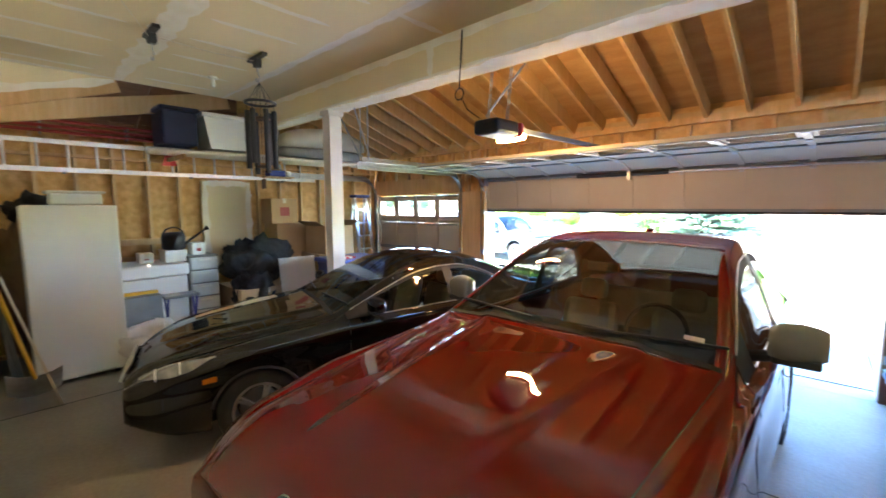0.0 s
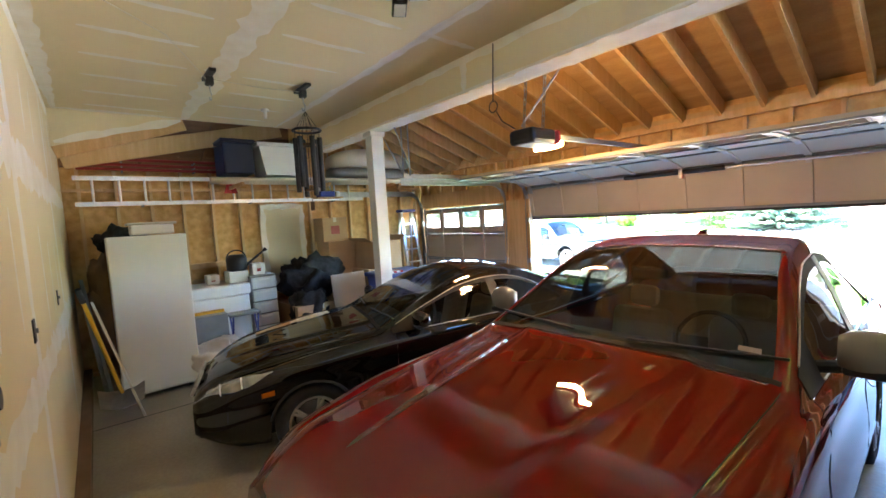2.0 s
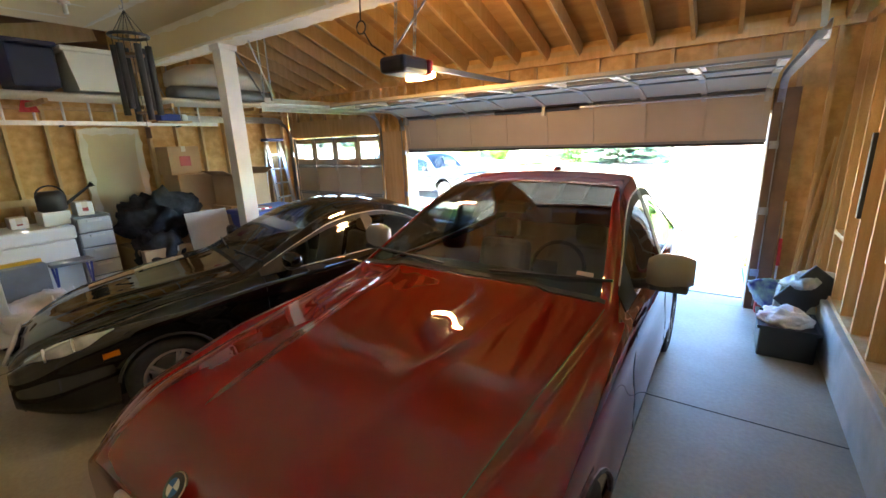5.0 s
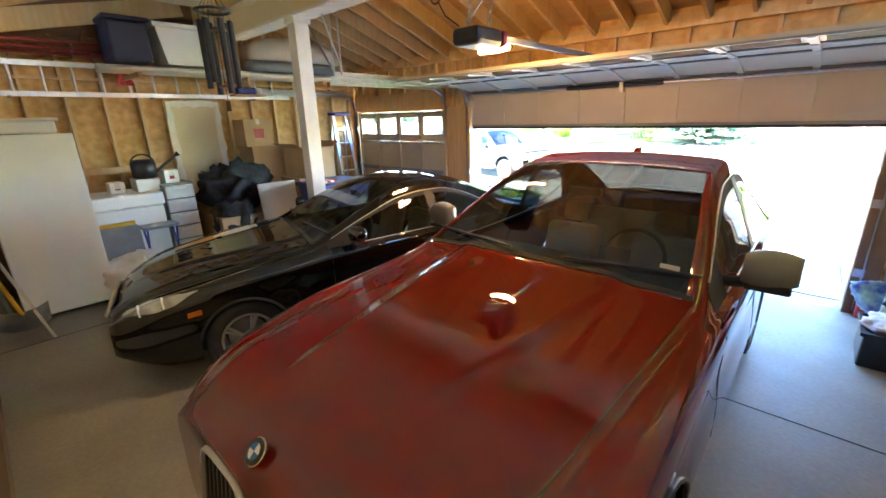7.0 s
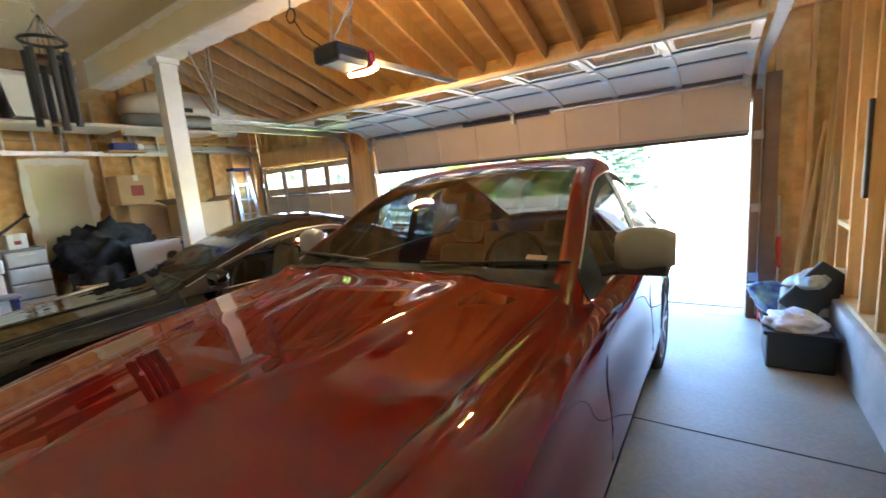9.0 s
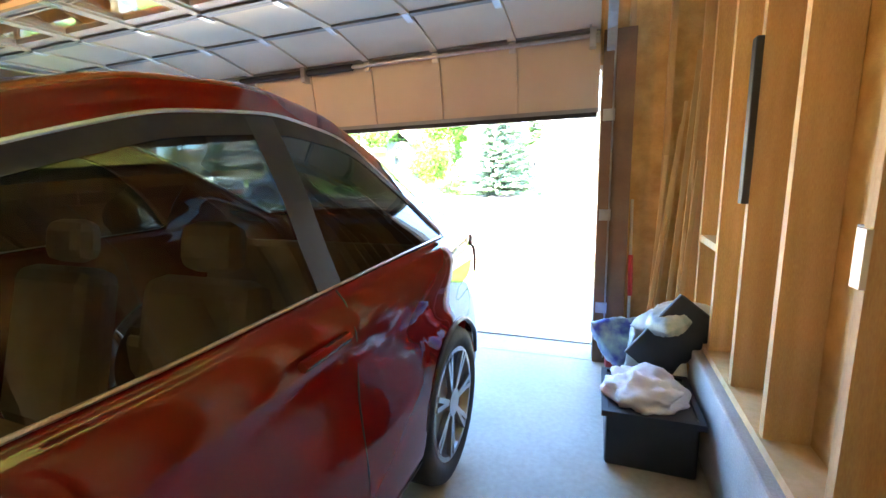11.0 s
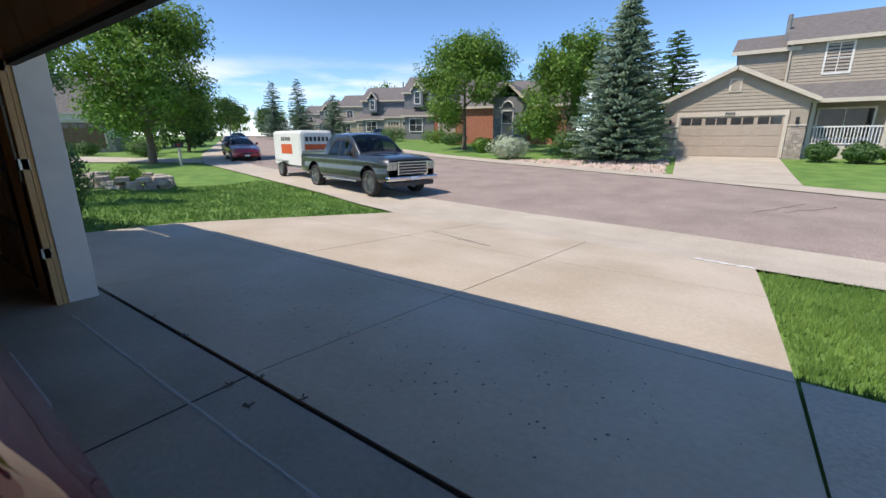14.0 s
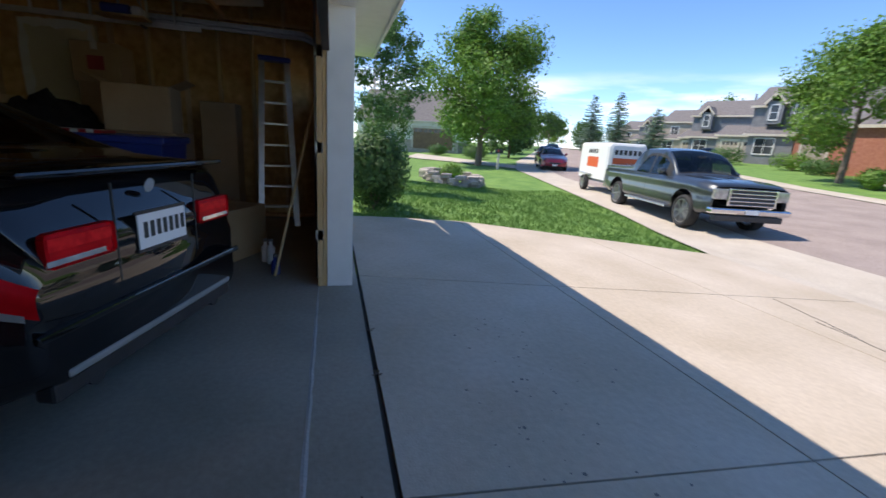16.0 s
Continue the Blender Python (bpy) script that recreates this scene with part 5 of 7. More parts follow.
leafy("maple_tree", at(-25.5, 10.2), 10.2, 4.4, 2.3, 44000, .105, LEAF, BARK, 11, "tall bright green maple on the lawn beside the street", .9, .26)
leafy("aspen_tree", at(-12.2, 2.2), 6.6, 1.15, 2.0, 7000, .06, LEAFD, PALEBARK, 12, "slender grey-green aspen with small leaves", .8, .07)
leafy("aspen_tree", at(-9.2, 1.2), 5.2, .95, 2.2, 5500, .055, LEAFD, PALEBARK, 32, "young aspen close to the garage corner", .8, .05)
leafy("ash_tree", at(-14.3, 28.2), 8.6, 3.9, 2.4, 26000, .11, LEAF, BARK, 13, "round green ash tree before a brick house", .8, .2)
leafy("pear_tree", at(-6.3, 28.2), 7.6, 3.2, 1.0, 26000, .10, LEAF, BARK, 14, "dense green tree beside the spruce", .8, .15)
conifer("spruce_tree", at(-1.6, 24.2), 8.3, 2.65, 15, "blue-green spruce on a rock bed", 1.8)
conifer("pine_tree", at(-1.2, 37.5), 8.4, 3.2, 16, "dark green pine behind the tan house", .7, LEAFD)
for i, (x, y, h) in enumerate(((-50.4, 35.2, 7.6), (-48.3, 37.8, 8.0), (-45.3, 41.5, 6.0))):
    conifer("distant_spruce", at(x, y), h, 2.3, 20 + i, "blue-green spruce far down the street", .55)
for i, (x, y, h) in enumerate(((-54, 62, 10), (-90, 50, 8), (-75, 36, 8), (-46, 19, 7), (-58, 24, 7), (-110, 72, 8), (-100, 58, 7), (-66, 30, 7), (-84, 40, 8), (-95, 47, 8), (-120, 66, 9), (-130, 84, 9), (-140, 95, 10), (-36, 17, 5.5), (-70, 66, 8), (-84, 76, 9), (-30, 47, 8), (-20, 46, 8), (-104, 80, 9))):
    leafy("distant_tree", at(x, y), h, h * .46, h * .14, 3600, .22, LEAFD if i % 2 else LEAF, BARK, 40 + i, "leafy tree far down the street", .8, .16)


def shrub(name, x, y, r, h, n, leafm, seed, label, leaf=.05):
    rg = np.random.default_rng(seed)
    t = thing(name, label, "shrub", at(x, y))
    bm = bmesh.new()
    for k in range(7):
        a = k * .9
        tube(bm, (0, 0, -.05), (r * .6 * math.cos(a), r * .6 * math.sin(a), h * .7), .02, 5, .006)
    part("stems", bm, BARK, t)
    V, F = [], []
    for k in range(n):
        v = rg.normal(size=3)
        v /= np.linalg.norm(v)
        q = rg.uniform(.55, 1.08) * (1 + .18 * math.sin(5 * v[0] + seed) * math.cos(4 * v[1]))
        p = np.array((v[0] * r * q, v[1] * r * q, h * .5 + v[2] * h * .52 * q))
        if p[2] < 0:
            continue
        u = np.cross(v + rg.normal(size=3) * .8, rg.normal(size=3))
        u /= np.linalg.norm(u)
        w = np.cross(u, v)
        s = leaf * rg.uniform(.6, 1.4)
        i = len(V)
        V += [tuple(p - u * s), tuple(p + w * s * .5), tuple(p + u * s), tuple(p - w * s * .5)]
        F.append((i, i + 1, i + 2, i + 3))
    c = from_arrays("foliage", V, F, leafm, t)
    c["kind"] = "stuff"


shrub("juniper_shrub", -4.5, .85, .62, 1.5, 7000, LEAFD, 1, "dark green juniper beside the garage corner", .045)
shrub("juniper_shrub", -5.6, .9, .5, 1.0, 4000, LEAF, 2, "low green juniper beside the lawn", .045)
shrub("white_shrub", -7.6, 22.8, 1.2, 1.3, 4200, mat("silver_leaves", (.30, .38, .22), .7, color2=(.5, .55, .42), scale=4), 3, "pale silver-leaved shrub on the rocks", .07)
for i, (x, y, r, h) in enumerate(((-11.6, 26.5, .8, 1.0), (-4.6, 24.8, 1.2, 1.6), (-18.5, 33, 1.3, 1.0), (-22, 35, 1.5, 1.3), (7.2, 26.6, .6, .9), (8.6, 26.4, .7, .9), (9.8, 26.3, .6, .8), (-28.5, 35.5, 1.6, 1.5), (-33, 12.5, 1.0, 1.1), (-36, 13.5, 1.3, 1.2), (-39, 10.5, 1.0, 1.0))):
    shrub("bush", x, y, r, h, 2200, LEAFD if i % 3 else LEAF, 60 + i, "rounded green garden bush", .08)

# stone bed and rock edging
rg = np.random.default_rng(9)
V, F = [], []
for k in range(2600):
    x, y = rg.uniform(-8.2, 2.0), rg.uniform(18.6, 25.5)
    if y < float(np.interp(x, [p[0] for p in LINE_D], [p[1] for p in LINE_D])) or y > 23.6 + .4 * x + 1.5 or x > 1.7 - .11 * (y - 18):
        continue
    r = rg.uniform(.05, .13)
    z, i = gz(x, y), len(V)
    for a in range(5):
        q = r * rg.uniform(.7, 1.2)
        V.append((x + q * math.cos(a * 1.257), y + q * math.sin(a * 1.257), z - .02))
    V.append((x + rg.uniform(-.02, .02), y, z + r * .8))
    F += [(i + a, i + (a + 1) % 5, i + 5) for a in range(5)]
tagged(from_arrays("river_rock", V, F, ROCKM), "bed of pink and tan river rock under the spruce", "rock bed", kind="stuff")


def stone(x, y, z, l, d, h, seed, parent):
    r = random.Random(seed)
    bm = box(bmesh.new(), -l / 2, l / 2, -d / 2, d / 2, 0, h, min(h, d) * .22)
    for v in bm.verts:
        v.co += Vector((r.uniform(-1, 1), r.uniform(-1, 1), r.uniform(-.6, .6))) * h * .14
    bmesh.ops.transform(bm, matrix=pose(x, y, z, 0, 0, r.uniform(-30, 30)), verts=bm.verts)
    part("stone", bm, LEDGE, parent)


rw = thing("stone_planter", "low dry-stacked flagstone planter ring on the lawn", "planter")
k = 0
for c in range(3):
    for a in np.arange(0, math.tau, .42 + .05 * c):
        k += 1
        x, y = -13.6 + 2.0 * math.cos(a + c * .2), 4.9 + 1.0 * math.sin(a + c * .2)
        stone(x, y, gz(x, y) - .03 + c * .13, .62, .36, .14, k, rw)
shrub("planter_bush", -13.6, 4.9, .5, .7, 1500, LEAF, 77, "small green plant in the stone planter", .05)
mb = thing("mailbox", "dark mailbox on a pale post beside the sidewalk", "mailbox", at(-22.2, 10.4))
part("post", boxm(-.06, .06, -.06, .06, -.1, 1.0, .01), CREAMT, mb)
bm = boxm(-.1, .1, -.24, .24, 1.0, 1.24, .04)
part("box", bm, BLACKP, mb)
part("flag", boxm(.10, .11, -.1, -.02, 1.08, 1.2), REDPL, mb)


# ---- houses ----
def window(parent, x, z, w, h, y, m_frame, grid=(2, 2)):
    wn_ = part("window", boxm(x, x + w, y - .02, y + .03, z, z + h), DARKWIN, parent)
    bm = bmesh.new()
    for a in ((x - .09, x + w + .09, z - .1, z), (x - .09, x + w + .09, z + h, z + h + .1), (x - .09, x, z, z + h), (x + w, x + w + .09, z, z + h)):
        box(bm, a[0], a[1], y - .06, y + .02, a[2], a[3])
    part("window_frame", bm, m_frame, wn_, "painted window frame")
    bm = bmesh.new()
    for i in range(1, grid[0]):
        box(bm, x + w * i / grid[0] - .02, x + w * i / grid[0] + .02, y - .035, y - .02, z, z + h)
    for i in range(1, grid[1]):
        box(bm, x, x + w, y - .035, y - .02, z + h * i / grid[1] - .02, z + h * i / grid[1] + .02)
    part("muntin", bm, m_frame, wn_)


def lap(parent, x0, x1, z0, z1, y, m, step=.16, top=None):
    """Lap siding boards on a front at y, cut under a gable line when top is given."""
    bm = bmesh.new()
    z = z0
    while z < z1:
        a, b = (x0, x1) if top is None else top(z + step * .5)
        if b - a > .05:
            vs = [bm.verts.new(p) for p in ((a, y - .035, z), (b, y - .035, z), (b, y - .01, z + step), (a, y - .01, z + step), (a, y + .02, z), (b, y + .02, z))]
            bm.faces.new((vs[0], vs[1], vs[2], vs[3]))
            bm.faces.new((vs[4], vs[5], vs[1], vs[0]))
        z += step
    s = part("siding", bm, m, parent)
    s["kind"] = "stuff"


def gable_roof(parent, x0, x1, y0, y1, ze, zp, over=.35, m=None):
    xm = (x0 + x1) / 2
    k = (zp - ze) / (xm - x0)
    for sd in (-1, 1):
        e = x0 - over if sd < 0 else x1 + over
        bm = bmesh.new()
        vs = [bm.verts.new(p) for p in ((e, y0 - over, ze - over * k), (xm, y0 - over, zp), (xm, y1, zp), (e, y1, ze - over * k), (e, y0 - over, ze - over * k - .14), (xm, y0 - over, zp - .14), (xm, y1, zp - .14), (e, y1, ze - over * k - .14))]
        for q in ((3, 2, 1, 0), (4, 5, 6, 7), (0, 1, 5, 4), (1, 2, 6, 5), (2, 3, 7, 6), (3, 0, 4, 7)):
            bm.faces.new([vs[i] for i in q])
        r = part("roof", bm, m or SHINGLE, parent, "grey asphalt shingle roof")
        part("fascia", bar(bmesh.new(), (e, y0 - over - .02, ze - over * k - .07), (xm, y0 - over - .02, zp - .07), .04, .2), CREAMT, r, "cream fascia board")


def slope_roof(parent, x0, x1, y0, y1, z0, z1, over=.3, m=None):
    """A roof plane that rises from the front eave to a ridge, and falls behind."""
    ym = y1
    bm = bmesh.new()
    k = (z1 - z0) / (ym - y0)
    pts = [(y0 - over, z0 - over * k), (ym, z1), (ym + (ym - y0), z0)]
    for a, b in zip(pts, pts[1:]):
        vs = [bm.verts.new(p) for p in ((x0 - over, a[0], a[1]), (x1 + over, a[0], a[1]), (x1 + over, b[0], b[1]), (x0 - over, b[0], b[1]), (x0 - over, a[0], a[1] - .15), (x1 + over, a[0], a[1] - .15), (x1 + over, b[0], b[1] - .15), (x0 - over, b[0], b[1] - .15))]
        for q in ((0, 1, 2, 3), (7, 6, 5, 4), (0, 4, 5, 1), (1, 5, 6, 2), (2, 6, 7, 3), (3, 7, 4, 0)):
            bm.faces.new([vs[i] for i in q])
    r = part("roof", bm, m or SHINGLE, parent, "grey asphalt shingle roof")
    part("fascia", boxm(x0 - over, x1 + over, y0 - over - .03, y0 - over, z0 - over * k - .18, z0 - over * k + .02), CREAMT, r)


def gdoor(parent, x0, x1, z0, z1, y, m, panes=8):
    d = part("garage_door", boxm(x0, x1, y - .02, y + .04, z0, z1), m, parent, "closed sectional garage door")
    n = 4
    for k in range(n):
        za, zb = z0 + (z1 - z0) * k / n, z0 + (z1 - z0) * (k + 1) / n
        for j in range(4):
            xa, xb = x0 + (x1 - x0) * j / 4, x0 + (x1 - x0) * (j + 1) / 4
            if k < n - 1:
                part("panel", boxm(xa + .08, xb - .08, y - .035, y - .02, za + .05, zb - .04, .006), m, d)
            else:
                for q in range(panes // 4):
                    w = (xb - xa - .12) / (panes // 4)
                    part("pane", boxm(xa + .06 + q * w + .03, xa + .06 + (q + 1) * w - .03, y - .03, y - .02, za + .10, zb - .08), DARKWIN, d)
    bm = bmesh.new()
    for a in ((x0 - .16, x0, z0, z1), (x1, x1 + .16, z0, z1), (x0 - .16, x1 + .16, z1, z1 + .24)):
        box(bm, a[0], a[1], y - .08, y + .02, a[2], a[3])
    part("door_casing", bm, CREAMT, d, "cream door casing")


h1 = thing("house", "tan two-storey house with gabled garage and stone piers across the street", "house")
Z0 = gz(3, 28)
part("garage_wall", boxm(-.02, 6.55, 28.0, 35, Z0 - .3, 3.4), SIDING, h1)
bm = bmesh.new()
vs = [bm.verts.new(p) for p in ((-.02, 28, 3.4), (6.55, 28, 3.4), (3.27, 28, 5.0), (-.02, 28.2, 3.4), (6.55, 28.2, 3.4), (3.27, 28.2, 5.0))]
for q in ((0, 1, 2), (5, 4, 3), (0, 2, 5, 3), (1, 4, 5, 2)):
    bm.faces.new([vs[i] for i in q])
part("gable", bm, SIDING, h1)
lap(h1, -.02, 6.55, 2.85, 4.9, 28.0, SIDING, .17, lambda z: (-.02, 6.55) if z < 3.4 else (-.02 + (z - 3.4) * 2.05, 6.55 - (z - 3.4) * 2.05))
gable_roof(h1, -.02, 6.55, 28.0, 34, 3.42, 5.05)
gdoor(h1, .82, 5.62, Z0 + .02, 2.50, 27.97, TANDOOR, 8)
part("gable_vent", boxm(2.98, 3.56, 27.93, 28.0, 3.75, 4.45, .01), CREAMT, h1)
part("vent_louvre", boxm(3.08, 3.46, 27.91, 27.93, 3.83, 4.37), SIDING, h1)
for x0, x1 in ((-.02, .64), (5.80, 6.55)):
    pier = part("stone_pier", boxm(x0, x1, 27.92, 28.0, Z0 - .2, 1.95), LEDGE, h1, "stacked ledge stone pier")
    rr = random.Random(int(x0 * 10) + 5)
    z = Z0 - .1
    while z < 1.9:
        x = x0
        hh = rr.uniform(.09, .17)
        while x < x1 - .05:
            w = min(rr.uniform(.15, .38), x1 - x)
            part("stone", boxm(x + .008, x + w - .008, 27.86 + rr.uniform(0, .03), 27.93, z, z + hh - .012), LEDGE, pier)
            x += w
        z += hh
    part("pier_cap", boxm(x0 - .02, x1 + .02, 27.84, 28, 1.95, 2.02), CREAMT, pier)
for x in (.35, 6.15):
    part("wall_lantern", boxm(x - .07, x + .07, 27.78, 27.92, 2.05, 2.38, .03), BLACKP, h1)
txt = bpy.data.curves.new("house_number", "FONT")
txt.body, txt.size, txt.extrude, txt.align_x = "7099", .24, .012, "CENTER"
num = new("house_number", txt)
txt.materials.append(BLACKP)
num.parent = h1
num.matrix_basis = pose(3.22, 27.87, 2.535, 90, 0, 0)
part("upper_wall", boxm(3.0, 5.4, 31.2, 38, 3.3, 6.3), SIDING, h1)
part("main_wall", boxm(5.4, 16, 31.0, 40, Z0 - .3, 6.6), SIDING, h1)
lap(h1, 5.4, 16, 4.2, 6.5, 31.0, SIDING, .17)
lap(h1, 3.0, 5.4, 4.6, 6.2, 31.2, SIDING, .17)
slope_roof(h1, 3.0, 5.6, 31.2, 35, 6.3, 7.6)
slope_roof(h1, 5.5, 16, 31.0, 35.5, 6.6, 8.6)
window(h1, 7.0, 4.75, 1.0, 1.45, 31.0, WHITEP)
window(h1, 10.8, 4.75, 1.0, 1.45, 31.0, WHITEP)
part("chimney_pipe", tube(bmesh.new(), (5.2, 33, 6.6), (5.2, 33, 8.3), .12, 12), GREYPL, h1)
part("downspout", tube(bmesh.new(), (5.45, 30.9, 4.3), (5.45, 30.9, 6.5), .05, 8), CREAMT, h1)
slope_roof(h1, 6.0, 16, 28.6, 31.0, 3.35, 4.25)
part("porch_floor", boxm(6.6, 16, 28.6, 31, Z0 - .3, .95), CREAMT, h1)
for x in (6.75, 9.6, 12.5, 15.5):
    part("porch_post", boxm(x - .09, x + .09, 28.65, 28.83, .95, 3.3, .01), CREAMT, h1)
rl = part("porch_railing", box(boxm(6.8, 12.4, 28.7, 28.78, 1.85, 1.93), 6.8, 12.4, 28.7, 28.78, 1.02, 1.08), WHITEP, h1, "white porch railing")
x = 6.95
while x < 9.5:
    part("baluster", boxm(x - .02, x + .02, 28.72, 28.76, 1.08, 1.85), WHITEP, rl)
    x += .13
window(h1, 7.2, 1.35, 2.2, 1.5, 31.0, WHITEP, (2, 1))
part("front_door", boxm(10.6, 11.6, 30.95, 31.0, .95, 3.0), BRONZE, h1)


def brick_rows(parent, x0, x1, z0, z1, y):
    bm = bmesh.new()
    z, k = z0, 0
    while z < z1:
        box(bm, x0, x1, y - .012, y + .05, z, z + .062)
        z += .075
    s = part("brick_courses", bm, BRICKM, parent)
    s["kind"] = "stuff"


def street_house(x, y, rz, wallm, garage_brick, label, dorm, h=5.6, w=11.0):
    z = gz(x, y)
    h_ = thing("house", label, "house", pose(x, y, z, 0, 0, rz))
    part("wall", boxm(0, w, 0, 9, -.4, h), wallm, h_)
    lap(h_, 0, w, 2.8, h, 0, wallm, .2)
    slope_roof(h_, 0, w, 0, 4.5, h, h + 2.2)
    part("garage_wing", boxm(w * .42, w, -4.5, 0, -.4, 2.9), garage_brick, h_)
    if garage_brick is BRICKM:
        brick_rows(h_, w * .42, w, -.1, 2.85, -4.5)
    slope_roof(h_, w * .42, w, -4.5, -1.0, 2.95, 4.2)
    gdoor(h_, w * .47, w * .62, 0, 2.15, -4.54, TANDOOR, 4)
    gdoor(h_, w * .67, w * .96, 0, 2.15, -4.54, WHITEP if garage_brick is BRICKM else TANDOOR, 8)
    part("entry_wall", boxm(.4, w * .36, -1.4, 0, -.3, 2.8), wallm, h_)
    window(h_, 1.0, .9, 1.5, 1.4, -1.42, WHITEP)
    slope_roof(h_, .2, w * .4, -1.4, .4, 2.85, 3.7)
    for k in range(dorm):
        xx = 1.2 + k * 1.9
        part("dormer_wall", boxm(xx, xx + 1.3, -.9, .5, h - 1.9, h + .2), wallm, h_)
        window(h_, xx + .35, h - 1.5, .6, 1.3, -.9, WHITEP, (1, 2))
        gable_roof(h_, xx, xx + 1.3, -.9, 1.5, h + .2, h + 1.0, .2)
    if not dorm:
        window(h_, 1.5, 3.4, 1.1, 1.3, -.02, WHITEP)
        window(h_, w * .6, 3.6, 1.1, 1.2, -.02, WHITEP)
    part("flue_pipe", tube(bmesh.new(), (w * .5, 4, h + 1.5), (w * .5, 4, h + 2.9), .12, 8), GREYPL, h_)


street_house(-31.0, 40.5, 26, GREYSIDE, BRICKM, "grey two-storey house with brick garage wing and dormers", 3)
street_house(-45.0, 47.0, 27, GREYSIDE, SIDING, "dark grey house with porch gable farther along", 1)
street_house(-59.0, 54.5, 28, SIDING, SIDING, "tan house far along the street", 0)
street_house(-74.0, 62.0, 28, GREYSIDE, BRICKM, "grey house far along the street", 2)
street_house(-92.0, 71.0, 28, SIDING, SIDING, "tan house at the end of the street", 0)
# gabled entry house behind the ash tree
hb = thing("house", "brick and grey house with white arched gable window behind the trees", "house", pose(-14.8, 34.5, gz(-14.8, 34.5), 0, 0, 12))
part("wall", boxm(-4.5, 6, 1, 9, -.4, 3.6), BRICKM, hb)
part("gable_wing", boxm(0, 2.6, -1.2, 1, -.4, 4.0), GREYSIDE, hb)
gable_roof(hb, 0, 2.6, -1.2, 5, 4.0, 5.2)
slope_roof(hb, -4.5, 6, 1, 5, 3.6, 6.0)
window(hb, .85, .8, .9, 2.0, -1.2, WHITEP, (1, 2))
bm = bmesh.new()
pts = [bm.verts.new((1.3 + .45 * math.cos(a), -1.24, 3.15 + .45 * math.sin(a))) for a in frange(0, math.pi, 10)]
bm.faces.new(pts)
part("arched_pane", bm, DARKWIN, hb)
bm = bmesh.new()
pipe(bm, [(1.3 + .5 * math.cos(a), -1.25, 3.12 + .5 * math.sin(a)) for a in frange(0, math.pi, 12)], .06, 6)
part("arch_trim", bm, WHITEP, hb)
# next house on this side of the street
hw = thing("house", "cream house with stone base and shingle roof beyond the maple", "house", pose(-48, 3, .55, 0, 0, 62))
part("wall", boxm(0, 12, 0, 8, -.6, 3.2), WHITEP, hw)
part("stone_base", boxm(-.02, 12.02, -.05, 8, -.6, .9), LEDGE, hw)
slope_roof(hw, 0, 12, 0, 4, 3.2, 6.6)
gdoor(hw, 6.8, 11.4, 0, 2.2, -.08, BRONZE, 8)
window(hw, 1.2, 1.1, 1.6, 1.3, -.05, WHITEP)
part("porch_post", boxm(4.2, 4.5, -1.6, -1.3, -.5, 2.8), CREAMT, hw)
part("porch_beam", boxm(3.0, 6.0, -1.65, 0, 2.75, 2.95), CREAMT, hw)

# ---- street vehicles ----
GUN = mat("gunmetal_paint", (0.045, 0.052, 0.056), 0.3, 0.5, color2=(0.055, 0.062, 0.066), scale=2, Coat_Weight=1.0, Coat_Roughness=0.05)
CRIMSON = mat("crimson_paint", (0.28, 0.015, 0.03), 0.3, 0.3, color2=(0.31, 0.02, 0.035), scale=2, Coat_Weight=1.0)
BLUEP = mat("light_blue_paint", (0.05, 0.26, 0.50), 0.3, 0.2, color2=(0.06, 0.3, 0.55), scale=2, Coat_Weight=1.0)
TRUCK = Shell(5.85,
              [(0, 1.10), (.08, 1.19), (.5, 1.24), (1.3, 1.27), (1.55, 1.285), (2.0, 1.70), (2.3, 1.88), (2.7, 1.94), (3.5, 1.94), (3.78, 1.88), (3.86, 1.42), (4.0, 1.36), (5.75, 1.38), (5.85, 1.30)],
              [(0, .86), (.15, .95), (.5, 1.0), (5.5, 1.0), (5.85, .97)],
              [(0, 1.04), (.5, 1.12), (1.5, 1.15), (3.8, 1.16), (5.85, 1.16)],
              [(0, .80), (.5, .86), (1.55, .86), (2.0, .80), (2.6, .72), (3.7, .74), (3.86, .90), (5.85, .92)],
              [(0, 1.07), (.1, 1.15), (.5, 1.20), (1.55, 1.235), (2.0, 1.62), (2.3, 1.79), (2.7, 1.85), (3.5, 1.85), (3.78, 1.78), (3.86, 1.38), (4.0, 1.34), (5.85, 1.27)],
              (.95, 4.70), .50, .44)
tr = build_car("pickup_truck", "dark grey crew pickup truck with chrome grille parked at the kerb", TRUCK, GUN, (1.78, 3.62), (1.58, 2.34), (3.70, 3.82), pose(-3.93, 9.24, gz(-6.5, 9.3) - .02, 0, 0, 77.3), 1.0, .40, .27, SEATB, TINT, BLACKP)
gr_ = part("grille", boxm(-.56, .56, -.04, .02, .68, 1.08, .02), BLACKP, tr, "dark grille with chrome bars")
for i in range(5):
    part("bar", boxm(-.55, .55, -.062, -.038, .70 + i * .086, .725 + i * .086, .006), CHROME, gr_)
for sx in (1, -1):
    part("bar", boxm(sx * .55 - .025, sx * .55 + .025, -.066, -.038, .68, 1.08, .006), CHROME, gr_)
part("front_bumper", boxm(-.95, .95, -.12, .08, .50, .64, .04), CHROME, tr, "chrome bumper")
part("licence_plate", boxm(-.15, .15, -.155, -.14, .52, .62), PLATE, tr)
part("lower_valance", boxm(-.8, .8, -.08, .1, .34, .48, .02), BLACKP, tr)
